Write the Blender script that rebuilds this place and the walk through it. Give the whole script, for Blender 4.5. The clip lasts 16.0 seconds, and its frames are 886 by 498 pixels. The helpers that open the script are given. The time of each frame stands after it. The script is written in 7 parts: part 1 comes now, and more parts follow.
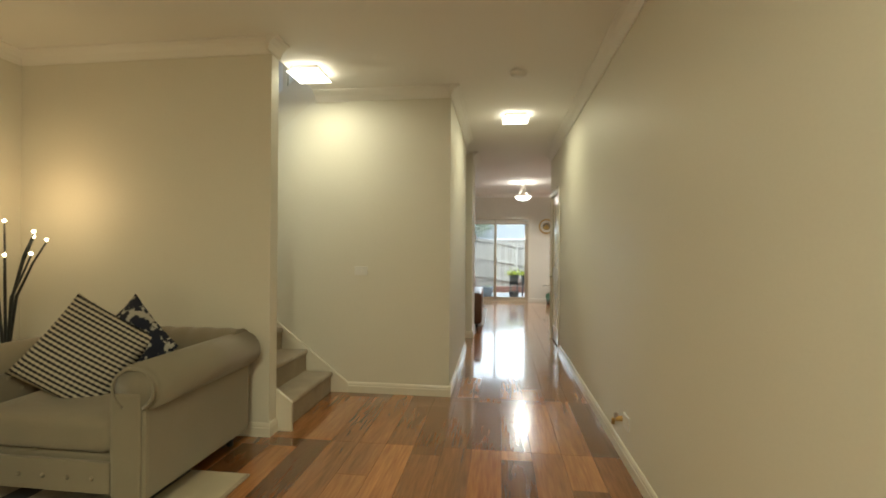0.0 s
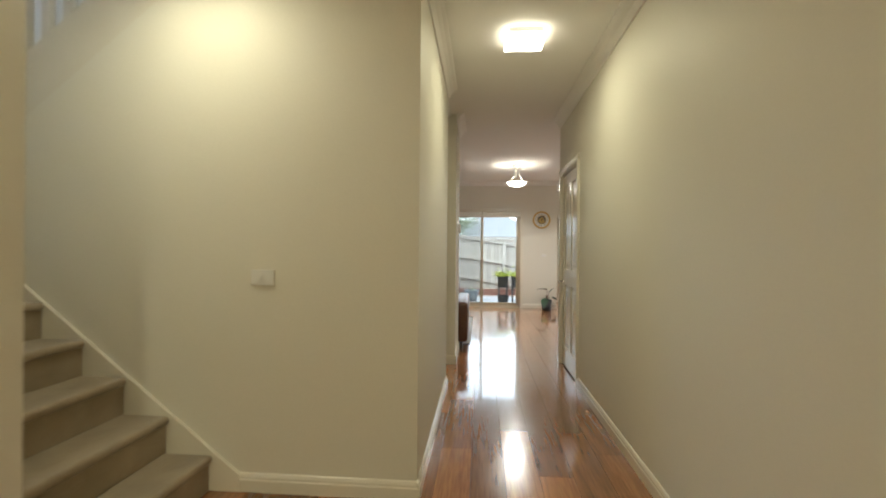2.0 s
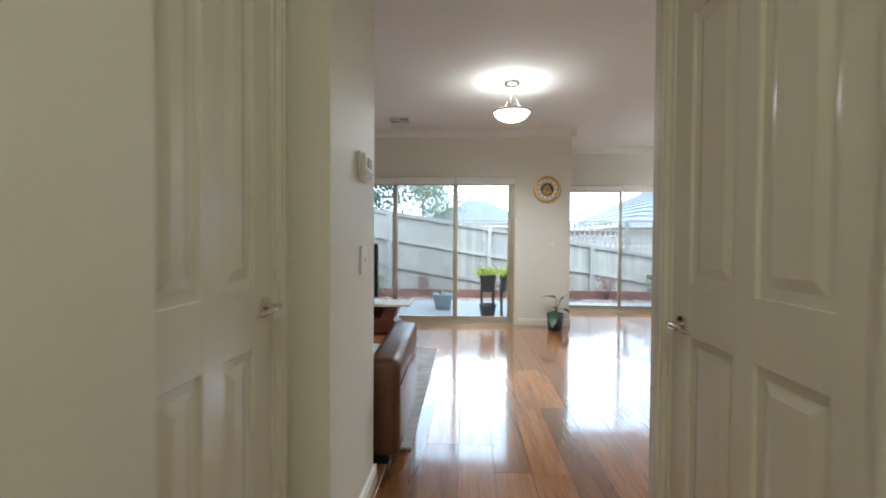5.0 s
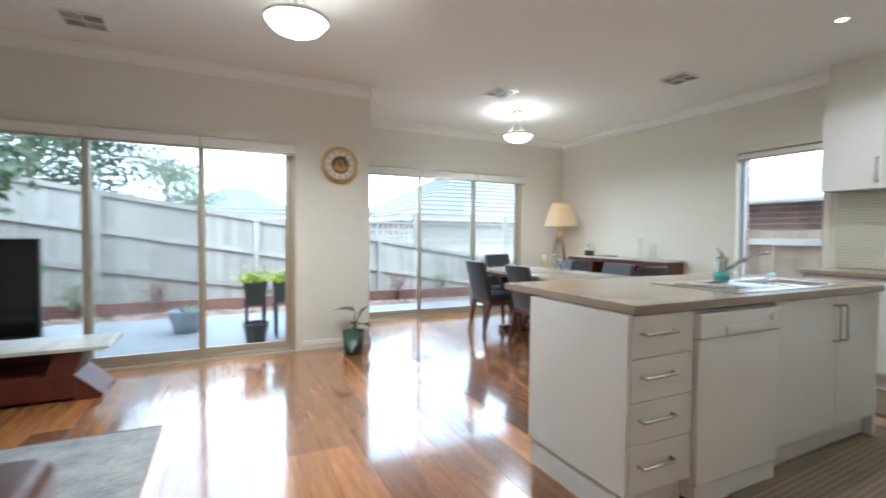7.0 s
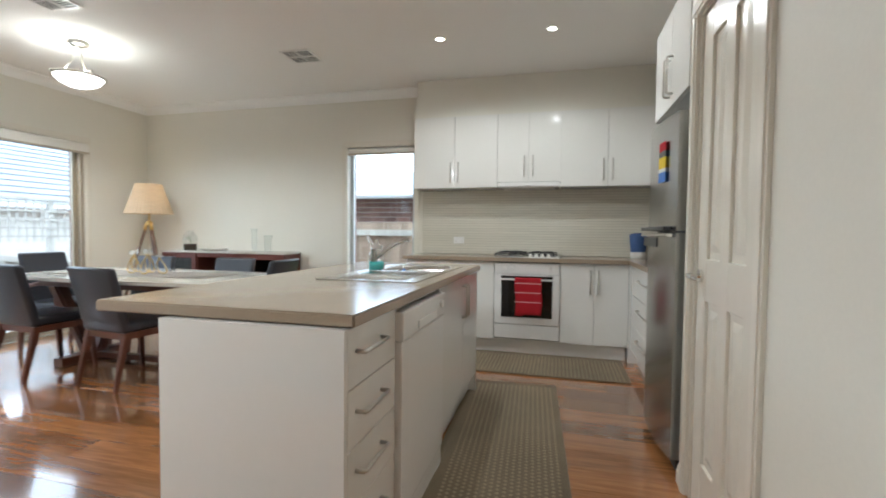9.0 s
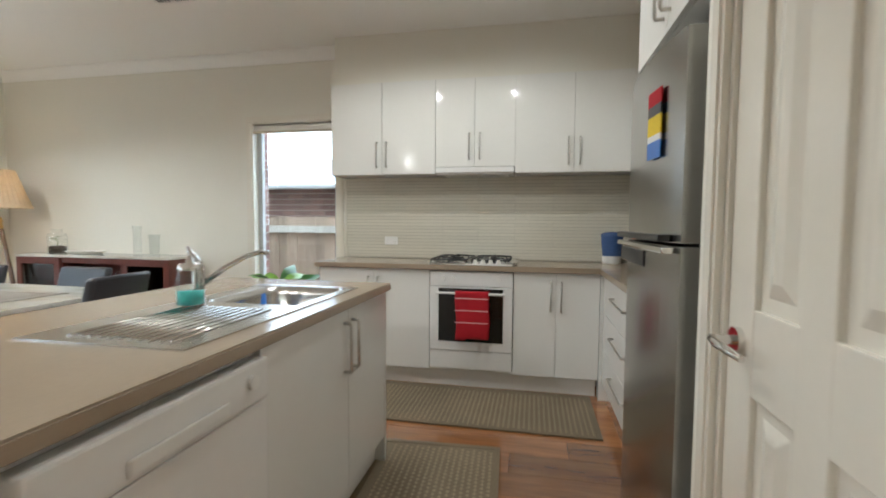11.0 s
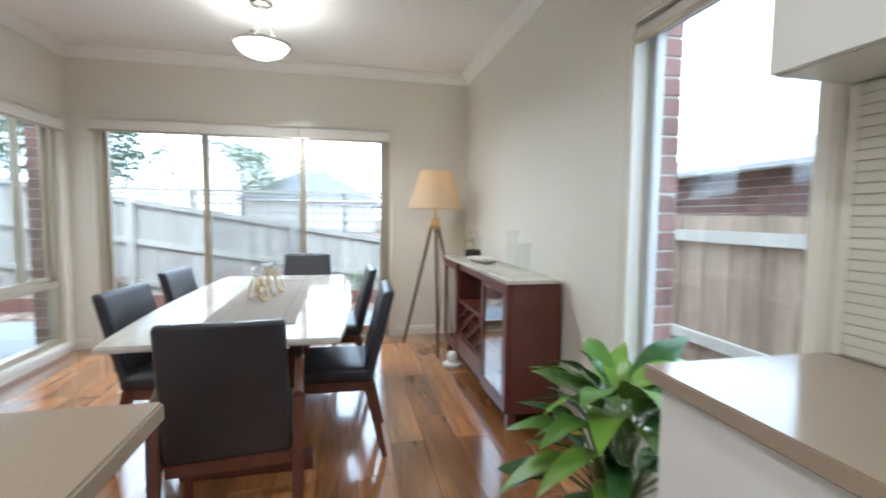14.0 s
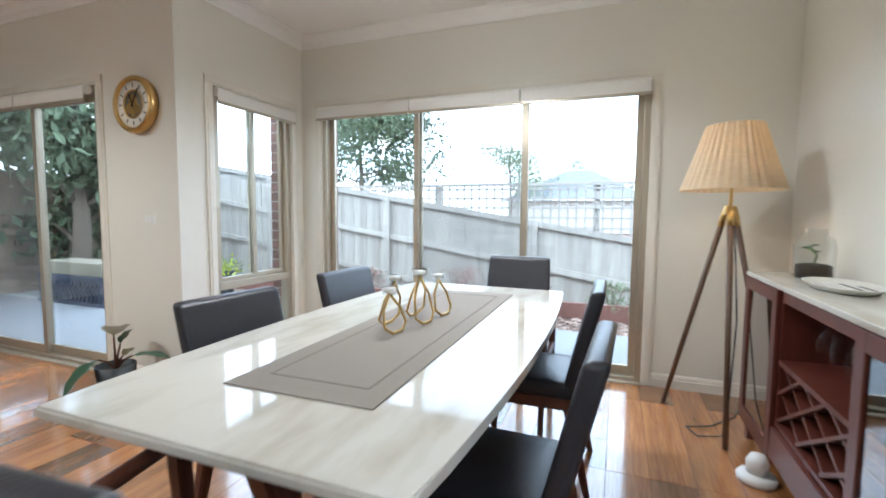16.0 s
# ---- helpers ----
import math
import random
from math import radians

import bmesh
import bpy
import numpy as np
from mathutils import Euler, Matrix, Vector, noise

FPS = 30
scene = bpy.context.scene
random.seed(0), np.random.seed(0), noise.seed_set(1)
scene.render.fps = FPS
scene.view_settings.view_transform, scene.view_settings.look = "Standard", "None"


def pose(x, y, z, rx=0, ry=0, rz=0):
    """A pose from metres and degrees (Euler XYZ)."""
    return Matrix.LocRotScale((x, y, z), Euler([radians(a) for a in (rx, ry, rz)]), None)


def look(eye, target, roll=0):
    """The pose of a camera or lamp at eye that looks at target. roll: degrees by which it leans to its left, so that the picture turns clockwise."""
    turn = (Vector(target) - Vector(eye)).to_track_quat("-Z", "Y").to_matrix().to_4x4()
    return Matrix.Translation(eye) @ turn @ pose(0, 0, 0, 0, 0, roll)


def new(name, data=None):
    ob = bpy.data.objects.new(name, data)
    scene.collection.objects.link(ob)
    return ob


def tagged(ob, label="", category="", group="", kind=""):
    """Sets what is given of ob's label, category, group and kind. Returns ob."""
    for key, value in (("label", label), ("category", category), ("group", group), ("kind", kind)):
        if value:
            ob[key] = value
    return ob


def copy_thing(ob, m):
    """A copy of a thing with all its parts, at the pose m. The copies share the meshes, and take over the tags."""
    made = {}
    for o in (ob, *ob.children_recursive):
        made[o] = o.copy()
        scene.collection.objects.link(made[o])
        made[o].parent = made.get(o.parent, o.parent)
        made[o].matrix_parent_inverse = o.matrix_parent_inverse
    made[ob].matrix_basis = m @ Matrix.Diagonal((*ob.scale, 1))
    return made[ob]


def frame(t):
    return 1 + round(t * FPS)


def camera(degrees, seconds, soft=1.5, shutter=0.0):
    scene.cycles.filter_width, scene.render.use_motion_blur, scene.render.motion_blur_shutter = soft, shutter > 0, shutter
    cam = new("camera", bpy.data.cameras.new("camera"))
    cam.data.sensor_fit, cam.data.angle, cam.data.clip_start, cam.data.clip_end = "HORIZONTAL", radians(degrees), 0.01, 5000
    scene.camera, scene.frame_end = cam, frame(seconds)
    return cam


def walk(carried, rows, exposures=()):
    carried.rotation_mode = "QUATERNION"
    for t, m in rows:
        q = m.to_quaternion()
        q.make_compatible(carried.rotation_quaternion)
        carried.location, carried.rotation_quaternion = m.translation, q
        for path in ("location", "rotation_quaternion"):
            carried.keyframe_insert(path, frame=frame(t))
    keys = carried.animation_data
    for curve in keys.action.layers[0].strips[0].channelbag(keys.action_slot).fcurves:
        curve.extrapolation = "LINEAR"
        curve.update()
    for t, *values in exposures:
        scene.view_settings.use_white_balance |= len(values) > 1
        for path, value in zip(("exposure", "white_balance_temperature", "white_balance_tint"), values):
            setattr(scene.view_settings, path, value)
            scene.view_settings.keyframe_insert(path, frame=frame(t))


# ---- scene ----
cam = camera(89.2, 16.0, soft=1.8, shutter=0.4)
PATH = [
    (0, (-0.023, -0.264, 1.275), (-0.27, 1.721, 1.279), 0.4),
    (0.5, (-0.107, -0.013, 1.252), (-0.349, 1.972, 1.253), 0.4),
    (1, (-0.166, 0.417, 1.27), (-0.371, 2.406, 1.272), 0.3),
    (1.5, (-0.186, 0.884, 1.271), (-0.362, 2.877, 1.27), 0.5),
    (2, (-0.144, 1.429, 1.235), (-0.31, 3.423, 1.236), 0.5),
    (2.5, (-0.102, 1.99, 1.23), (-0.249, 3.984, 1.212), 0.4),
    (3, (-0.08, 2.597, 1.239), (-0.214, 4.592, 1.207), 0.7),
    (5.5, (0.038, 5.353, 1.169), (-0.032, 7.351, 1.121), -0.0),
    (6, (0.014, 5.825, 1.191), (0.131, 7.821, 1.131), 0.3),
    (6.5, (0.022, 6.149, 1.201), (0.455, 8.1, 1.13), 0.4),
    (7, (0.09, 6.459, 1.173), (0.959, 8.259, 1.109), 0.5),
    (7.5, (0.213, 6.7, 1.16), (1.459, 8.263, 1.101), 0.5),
    (8, (0.331, 6.899, 1.152), (1.943, 8.081, 1.09), 0.6),
    (8.5, (0.416, 7.042, 1.133), (2.247, 7.845, 1.071), 0.7),
    (9, (0.393, 7.153, 1.131), (2.329, 7.651, 1.057), 0.6),
    (9.2, (0.384, 7.172, 1.137), (2.337, 7.599, 1.058), 0.6),
    (11.3, (1.725, 6.989, 1.204), (3.682, 7.383, 1.091), 0.4),
    (11.5, (1.931, 7.012, 1.208), (3.884, 7.429, 1.097), 0.7),
    (12, (2.477, 7.077, 1.214), (4.385, 7.667, 1.099), 1.0),
    (12.5, (2.925, 7.179, 1.214), (4.703, 8.086, 1.098), 1.2),
    (13, (3.357, 7.316, 1.227), (4.848, 8.643, 1.1), 1.3),
    (13.5, (3.657, 7.492, 1.25), (4.697, 9.195, 1.106), 1.0),
    (14, (3.89, 7.713, 1.246), (4.306, 9.664, 1.1), 0.6),
    (14.5, (4.025, 7.967, 1.209), (3.921, 9.959, 1.064), 0.6),
    (15, (4.088, 8.272, 1.178), (3.697, 10.227, 1.024), 0.4),
    (15.5, (4.11, 8.605, 1.175), (3.548, 10.517, 1.024), 0.5),
    (16, (4.124, 8.99, 1.169), (3.404, 10.85, 1.016), 0.5),
]
EXPOSURES = [(0, 0.46, 6350, 5), (3, 0.46, 6350, 7), (5.5, 0.55, 5450, 5), (7, 0.68, 5450, 5), (9, 0.66, 5700, 5), (11.5, 0.6, 5900, 5), (12.5, 0.56, 5850, 5), (13.5, 0.6, 5600, 6), (14.5, 0.66, 5550, 7), (16, 0.6, 5550, 7)]
walk(cam, [(t, look(eye, target, roll)) for t, eye, target, roll in PATH], EXPOSURES)

# ---- light ----
world = bpy.data.worlds.new("overcast_sky")
scene.world = world
world.use_nodes = True
wn = world.node_tree
sky = wn.nodes.new("ShaderNodeTexSky")
sky.sky_type = "NISHITA"
sky.sun_disc = False
sky.sun_elevation, sky.sun_rotation = radians(50), radians(160)
sky.dust_density = 3.0
veil = wn.nodes.new("ShaderNodeMix")
veil.data_type = "RGBA"
veil.inputs[0].default_value = 0.75
veil.inputs[7].default_value = (29.0, 31.5, 35.5, 1)
wn.links.new(sky.outputs[0], veil.inputs[6])
bg = wn.nodes["Background"]
wn.links.new(veil.outputs[2], bg.inputs[0])
bg.inputs[1].default_value = 0.165

sun_data = bpy.data.lights.new("sun", "SUN")
sun_data.energy, sun_data.angle, sun_data.color = 1.0, radians(15), (1, 0.96, 0.9)
sun = new("sun", sun_data)
sun.rotation_euler = (radians(40), 0, radians(160 - 180))


def lamp(name, kind, at, energy, colour, size=0.1, spot=None):
    d = bpy.data.lights.new(name, kind)
    d.energy, d.color = energy, colour
    if kind == "AREA":
        d.size = size
    else:
        d.shadow_soft_size = size
    if spot:
        d.spot_size, d.spot_blend = radians(spot), 0.6
    o = new(name, d)
    o.location = at
    return o


CEILING = 2.69
WARM, SOFT = (1.0, 0.925, 0.61), (1.0, 0.95, 0.87)
lamp("hall_bulb", "AREA", (0.14, 4.50, CEILING - 0.075), 5.6, WARM, 0.24)
lamp("stair_bulb", "AREA", (-1.52, 3.13, CEILING - 0.075), 5.0, WARM, 0.24)
# unseen lounge lamp, added to light the lounge, hall and stair wall
lamp("lounge_fill_bulb", "AREA", (-0.3, -1.0, CEILING - 0.075), 38, WARM, 0.24)
for px, py, power in ((0.464, 9.20, 104), (3.325, 11.072, 70)):
    lamp("pendant_bulb", "POINT", (px, py, 2.36), 3.2, SOFT, 0.10)
    lamp("pendant_glow", "SPOT", (px, py, 2.30), power, SOFT, 0.06, 175)
DOWNLIGHTS = ((3.945, 8.11), (3.955, 7.23), (3.1, 8.11), (3.1, 7.23))
for px, py in DOWNLIGHTS:
    lamp("downlight_bulb", "SPOT", (px, py, 2.665), 14.5, SOFT, 0.025, 165)
lamp("tripod_bulb", "POINT", (4.70, 11.87, 1.50), 2.2, (1, 0.82, 0.6), 0.05)
lamp("twig_lamp_bulb", "POINT", (-3.1, 2.25, 1.62), 3.0, (1, 0.66, 0.32), 0.06)


# ---- materials ----
def material(name, colour, rough=0.6, metal=0.0, vary=0.08, grain=40.0, bump=0.1, stretch=(1, 1, 1), blotch=2.0, coat=0.0, random_tone=0.0, dark=None, spec=0.5, sheen=0.0):
    m = bpy.data.materials.new(name)
    m.use_nodes = True
    t = m.node_tree
    b = t.nodes["Principled BSDF"]
    b.inputs["Roughness"].default_value = rough
    b.inputs["Metallic"].default_value = metal
    b.inputs["Coat Weight"].default_value = coat
    b.inputs["Coat Roughness"].default_value = 0.08
    b.inputs["Specular IOR Level"].default_value = spec
    b.inputs["Sheen Weight"].default_value = sheen
    co = t.nodes.new("ShaderNodeTexCoord")
    mp = t.nodes.new("ShaderNodeMapping")
    mp.inputs["Scale"].default_value = stretch
    t.links.new(co.outputs["Object"], mp.inputs[0])
    src = mp.outputs[0]
    info = t.nodes.new("ShaderNodeObjectInfo")
    if random_tone:
        add = t.nodes.new("ShaderNodeVectorMath")
        add.operation = "MULTIPLY_ADD"
        add.inputs[1].default_value = (1, 1, 1)
        sc = t.nodes.new("ShaderNodeVectorMath")
        sc.operation = "SCALE"
        sc.inputs[0].default_value = (37, 53, 71)
        t.links.new(info.outputs["Random"], sc.inputs["Scale"])
        t.links.new(src, add.inputs[0])
        t.links.new(sc.outputs[0], add.inputs[2])
        src = add.outputs[0]
    fine = t.nodes.new("ShaderNodeTexNoise")
    fine.inputs["Scale"].default_value = grain
    fine.inputs["Detail"].default_value = 5
    wide = t.nodes.new("ShaderNodeTexNoise")
    wide.inputs["Scale"].default_value = blotch
    wide.inputs["Detail"].default_value = 3
    t.links.new(src, fine.inputs[0])
    t.links.new(src, wide.inputs[0])
    both = t.nodes.new("ShaderNodeMath")
    both.operation = "ADD"
    t.links.new(fine.outputs[0], both.inputs[0])
    t.links.new(wide.outputs[0], both.inputs[1])
    ramp = t.nodes.new("ShaderNodeMapRange")
    ramp.inputs[1].default_value, ramp.inputs[2].default_value = 0.6, 1.4
    t.links.new(both.outputs[0], ramp.inputs[0])
    mix = t.nodes.new("ShaderNodeMix")
    mix.data_type = "RGBA"
    low = dark or [c * (1 - vary) for c in colour]
    high = colour if dark else [min(c * (1 + vary), 1) for c in colour]
    mix.inputs[6].default_value = (*low, 1)
    mix.inputs[7].default_value = (*high, 1)
    t.links.new(ramp.outputs[0], mix.inputs[0])
    out = mix.outputs[2]
    if random_tone:
        hsv = t.nodes.new("ShaderNodeHueSaturation")
        r = t.nodes.new("ShaderNodeMapRange")
        r.inputs[3].default_value, r.inputs[4].default_value = 1 - random_tone, 1 + random_tone
        t.links.new(info.outputs["Random"], r.inputs[0])
        t.links.new(r.outputs[0], hsv.inputs["Value"])
        t.links.new(out, hsv.inputs["Color"])
        out = hsv.outputs[0]
    t.links.new(out, b.inputs["Base Color"])
    if bump:
        bp = t.nodes.new("ShaderNodeBump")
        bp.inputs["Strength"].default_value = bump
        bp.inputs["Distance"].default_value = 0.004
        t.links.new(fine.outputs[0], bp.inputs["Height"])
        t.links.new(bp.outputs[0], b.inputs["Normal"])
    return m


def glowing(name, colour, strength, base=(0.9, 0.88, 0.82)):
    m = material(name, base, 0.4, vary=0.02, bump=0)
    b = m.node_tree.nodes["Principled BSDF"]
    b.inputs["Emission Color"].default_value = (*colour, 1)
    b.inputs["Emission Strength"].default_value = strength
    return m


def glass(name, tint=(0.96, 0.98, 0.97), rough=0.0, gloss=1.0):
    m = bpy.data.materials.new(name)
    m.use_nodes = True
    t = m.node_tree
    t.nodes.remove(t.nodes["Principled BSDF"])
    clear, shine, mix, fr = (t.nodes.new(n) for n in ("ShaderNodeBsdfTransparent", "ShaderNodeBsdfGlossy", "ShaderNodeMixShader", "ShaderNodeLayerWeight"))
    clear.inputs[0].default_value = (*tint, 1)
    shine.inputs["Roughness"].default_value = rough
    fr.inputs[0].default_value = 0.5
    pw = t.nodes.new("ShaderNodeMath")
    pw.operation = "POWER"
    pw.inputs[1].default_value = 4.0
    t.links.new(fr.outputs["Facing"], pw.inputs[0])
    ma = t.nodes.new("ShaderNodeMath")
    ma.operation = "MULTIPLY_ADD"
    ma.inputs[1].default_value, ma.inputs[2].default_value = 0.75, 0.035
    t.links.new(pw.outputs[0], ma.inputs[0])
    s = t.nodes.new("ShaderNodeMath")
    s.operation = "MULTIPLY"
    s.inputs[1].default_value = gloss
    t.links.new(ma.outputs[0], s.inputs[0])
    t.links.new(s.outputs[0], mix.inputs[0])
    t.links.new(clear.outputs[0], mix.inputs[1])
    t.links.new(shine.outputs[0], mix.inputs[2])
    t.links.new(mix.outputs[0], t.nodes["Material Output"].inputs[0])
    return m


def fly_screen(name, colour, cover):
    m = bpy.data.materials.new(name)
    m.use_nodes = True
    t = m.node_tree
    b = t.nodes["Principled BSDF"]
    b.inputs["Base Color"].default_value = (*colour, 1)
    b.inputs["Roughness"].default_value = 0.7
    clear, mix = t.nodes.new("ShaderNodeBsdfTransparent"), t.nodes.new("ShaderNodeMixShader")
    mix.inputs[0].default_value = cover
    t.links.new(clear.outputs[0], mix.inputs[1])
    t.links.new(b.outputs[0], mix.inputs[2])
    t.links.new(mix.outputs[0], t.nodes["Material Output"].inputs[0])
    return m


M = {}
M["wall"] = material("cream_wall_paint", (0.77, 0.745, 0.665), 0.55, vary=0.025, grain=90, bump=0.06, blotch=0.7)
M["ceiling"] = material("white_ceiling_paint", (0.87, 0.86, 0.83), 0.8, vary=0.015, grain=120, bump=0.05, blotch=0.5)
M["trim"] = material("gloss_cream_trim", (0.80, 0.76, 0.67), 0.22, vary=0.02, grain=60, bump=0.03)
M["door"] = material("gloss_cream_door", (0.78, 0.74, 0.65), 0.2, vary=0.02, grain=50, bump=0.04)
M["cabinet"] = material("white_gloss_laminate", (0.80, 0.79, 0.755), 0.08, vary=0.012, grain=30, bump=0.015, blotch=1.0)
M["bench"] = material("taupe_stone_laminate", (0.36, 0.285, 0.21), 0.16, vary=0.10, grain=220, bump=0.02)
M["steel"] = material("brushed_steel", (0.40, 0.39, 0.37), 0.25, 1.0, vary=0.06, grain=60, bump=0.03, stretch=(1, 1, 14))
M["sinksteel"] = material("sink_steel", (0.62, 0.61, 0.58), 0.22, 1.0, vary=0.05, grain=50, bump=0.02)
M["chrome"] = material("chrome", (0.75, 0.74, 0.72), 0.09, 1.0, vary=0.03, bump=0)
M["nickel"] = material("satin_nickel", (0.56, 0.54, 0.50), 0.3, 1.0, vary=0.05, bump=0.02)
M["gold"] = material("antique_gold", (0.62, 0.42, 0.16), 0.28, 1.0, vary=0.15, grain=25, bump=0.05)
M["alu"] = material("champagne_aluminium", (0.50, 0.44, 0.34), 0.38, 0.6, vary=0.04, grain=60, bump=0.02)
M["blind"] = material("white_roller_blind", (0.80, 0.78, 0.73), 0.75, vary=0.03, grain=200, bump=0.05)
M["carpet"] = material("beige_carpet", (0.34, 0.275, 0.19), 0.95, vary=0.28, grain=260, bump=0.8, blotch=6, sheen=0.3)
M["plank"] = material("spotted_gum_board", (0.47, 0.205, 0.070), 0.2, vary=0.2, grain=9, bump=0.015, stretch=(9, 0.6, 1), blotch=1.6, random_tone=0.5, dark=(0.20, 0.076, 0.026), coat=1.0)
M["joint"] = material("floor_underlay", (0.10, 0.05, 0.025), 0.8, vary=0.2)
M["mahogany"] = material("mahogany_veneer", (0.115, 0.030, 0.019), 0.36, vary=0.25, grain=14, bump=0.05, stretch=(6, 6, 0.7), coat=0.05)
M["legwood"] = material("red_brown_timber", (0.12, 0.042, 0.024), 0.32, vary=0.25, grain=25, bump=0.05, stretch=(5, 5, 0.8))
M["lampwood"] = material("dark_oak_rod", (0.13, 0.075, 0.045), 0.45, vary=0.25, grain=30, bump=0.06, stretch=(5, 5, 0.8))
M["leather"] = material("black_leather", (0.030, 0.030, 0.036), 0.34, vary=0.25, grain=130, bump=0.22, blotch=5)
M["brownleather"] = material("brown_leather", (0.105, 0.040, 0.020), 0.30, vary=0.35, grain=90, bump=0.25, blotch=4)
M["linen"] = material("taupe_linen", (0.27, 0.235, 0.175), 0.92, vary=0.16, grain=420, bump=0.35, sheen=0.3)
M["black"] = material("black_plastic", (0.018, 0.018, 0.02), 0.35, vary=0.15, bump=0.03)
M["screen"] = material("tv_screen", (0.008, 0.008, 0.010), 0.12, vary=0.1, bump=0)
M["white"] = material("white_plastic", (0.80, 0.79, 0.76), 0.3, vary=0.02, bump=0.01)
M["enamel"] = material("white_enamel", (0.82, 0.81, 0.79), 0.15, vary=0.02, bump=0.01)
M["iron"] = material("cast_iron", (0.02, 0.02, 0.02), 0.6, vary=0.3, grain=120, bump=0.2)
M["ovenglass"] = material("oven_glass", (0.014, 0.012, 0.010), 0.06, vary=0.2, bump=0)
M["red"] = material("red_towel", (0.42, 0.008, 0.018), 0.95, vary=0.14, grain=380, bump=0.5)
M["pinkthread"] = material("pale_towel_stripe", (0.75, 0.42, 0.42), 0.9, vary=0.1)
M["tile"] = material("cream_ribbed_tile", (0.66, 0.625, 0.53), 0.2, vary=0.03, grain=30, bump=0.03, random_tone=0.03)
M["grout"] = material("tile_grout", (0.46, 0.43, 0.36), 0.8, vary=0.06)
M["floorrug"] = material("grey_abstract_rug", (0.52, 0.50, 0.46), 0.95, grain=55, vary=0.3, bump=0.7, blotch=5, stretch=(1, 1.6, 1), dark=(0.20, 0.215, 0.235))
M["soil"] = material("potting_soil", (0.05, 0.035, 0.024), 0.95, vary=0.4, grain=90, bump=0.9)
M["potblack"] = material("charcoal_pot", (0.035, 0.04, 0.045), 0.5, vary=0.2, bump=0.05)
M["potgrey"] = material("blue_grey_pot", (0.22, 0.27, 0.31), 0.5, vary=0.12, bump=0.05)
M["leaf"] = material("glossy_green_leaf", (0.10, 0.215, 0.035), 0.32, vary=0.35, grain=12, bump=0.06, random_tone=0.25)
M["leafmid"] = material("deep_green_leaf", (0.045, 0.125, 0.028), 0.28, vary=0.3, grain=14, bump=0.08, random_tone=0.25)
M["leaffresh"] = material("fresh_green_leaf", (0.15, 0.27, 0.035), 0.34, vary=0.3, grain=14, bump=0.08, random_tone=0.2)
M["potslate"] = material("slate_grey_pot", (0.055, 0.066, 0.085), 0.5, vary=0.12, bump=0.05)
M["leafdark"] = material("dark_green_leaf", (0.035, 0.085, 0.045), 0.35, vary=0.35, grain=12, bump=0.06, random_tone=0.2)
M["sandstone"] = material("sandstone", (0.26, 0.23, 0.17), 0.8, vary=0.2, grain=60, bump=0.2, blotch=4)
M["darkslate"] = material("blue_black_carved_wood", (0.045, 0.055, 0.085), 0.35, vary=0.35, grain=25, bump=0.2)
M["toygreen"] = material("green_toy_plastic", (0.10, 0.50, 0.22), 0.4, vary=0.1)
M["toyred"] = material("red_toy_plastic", (0.60, 0.07, 0.05), 0.4, vary=0.1)
M["leafbrown"] = material("olive_brown_leaf", (0.15, 0.115, 0.055), 0.45, vary=0.3, grain=12, bump=0.06)
M["leaflime"] = material("lime_leaf", (0.48, 0.56, 0.05), 0.5, vary=0.3, grain=20)
M["leafyellow"] = material("yellow_leaf", (0.62, 0.55, 0.10), 0.45, vary=0.2, grain=20)
M["stem"] = material("leaf_stem", (0.16, 0.22, 0.07), 0.5, vary=0.2)
M["paling"] = material("weathered_paling", (0.46, 0.435, 0.39), 0.85, vary=0.2, grain=18, bump=0.3, stretch=(8, 8, 0.7), random_tone=0.13, dark=(0.29, 0.27, 0.24))
M["brownpaling"] = material("brown_paling", (0.36, 0.27, 0.20), 0.85, vary=0.2, grain=18, bump=0.3, stretch=(8, 8, 0.7), random_tone=0.2, dark=(0.19, 0.135, 0.10))
M["brick"] = material("red_brick", (0.22, 0.125, 0.105), 0.85, vary=0.25, grain=45, bump=0.4, random_tone=0.22)
M["mortar"] = material("pale_mortar", (0.48, 0.45, 0.40), 0.9, vary=0.1)
M["concrete"] = material("concrete_paving", (0.24, 0.245, 0.25), 0.85, vary=0.13, grain=70, bump=0.25, blotch=1.5)
M["mulch"] = material("brown_mulch", (0.20, 0.125, 0.085), 0.95, grain=30, vary=0.4, bump=1.0, blotch=7, dark=(0.07, 0.04, 0.03))
M["rooftile"] = material("grey_roof_tile", (0.20, 0.21, 0.225), 0.6, vary=0.15, grain=30, bump=0.2, random_tone=0.1)
M["edging"] = material("red_brown_sleeper", (0.19, 0.095, 0.075), 0.85, vary=0.25, grain=30, bump=0.3)
M["terracotta"] = material("orange_plastic", (0.75, 0.16, 0.02), 0.4, vary=0.08)
M["chip"] = material("pale_bark_chip", (0.34, 0.25, 0.20), 0.9, vary=0.3, grain=15, bump=0.2)
M["paleroof"] = material("pale_metal_roof", (0.42, 0.44, 0.46), 0.5, vary=0.08, grain=10, bump=0.05)
M["gutter"] = material("pale_gutter", (0.55, 0.56, 0.56), 0.5, vary=0.06)
M["marble"] = material("cream_marble", (0.66, 0.635, 0.57), 0.07, vary=0.12, grain=7, bump=0.0, blotch=2.2, dark=(0.50, 0.46, 0.38), stretch=(1.8, 0.5, 1))
_r = [n for n in M["marble"].node_tree.nodes if n.type == "MAP_RANGE"][0]
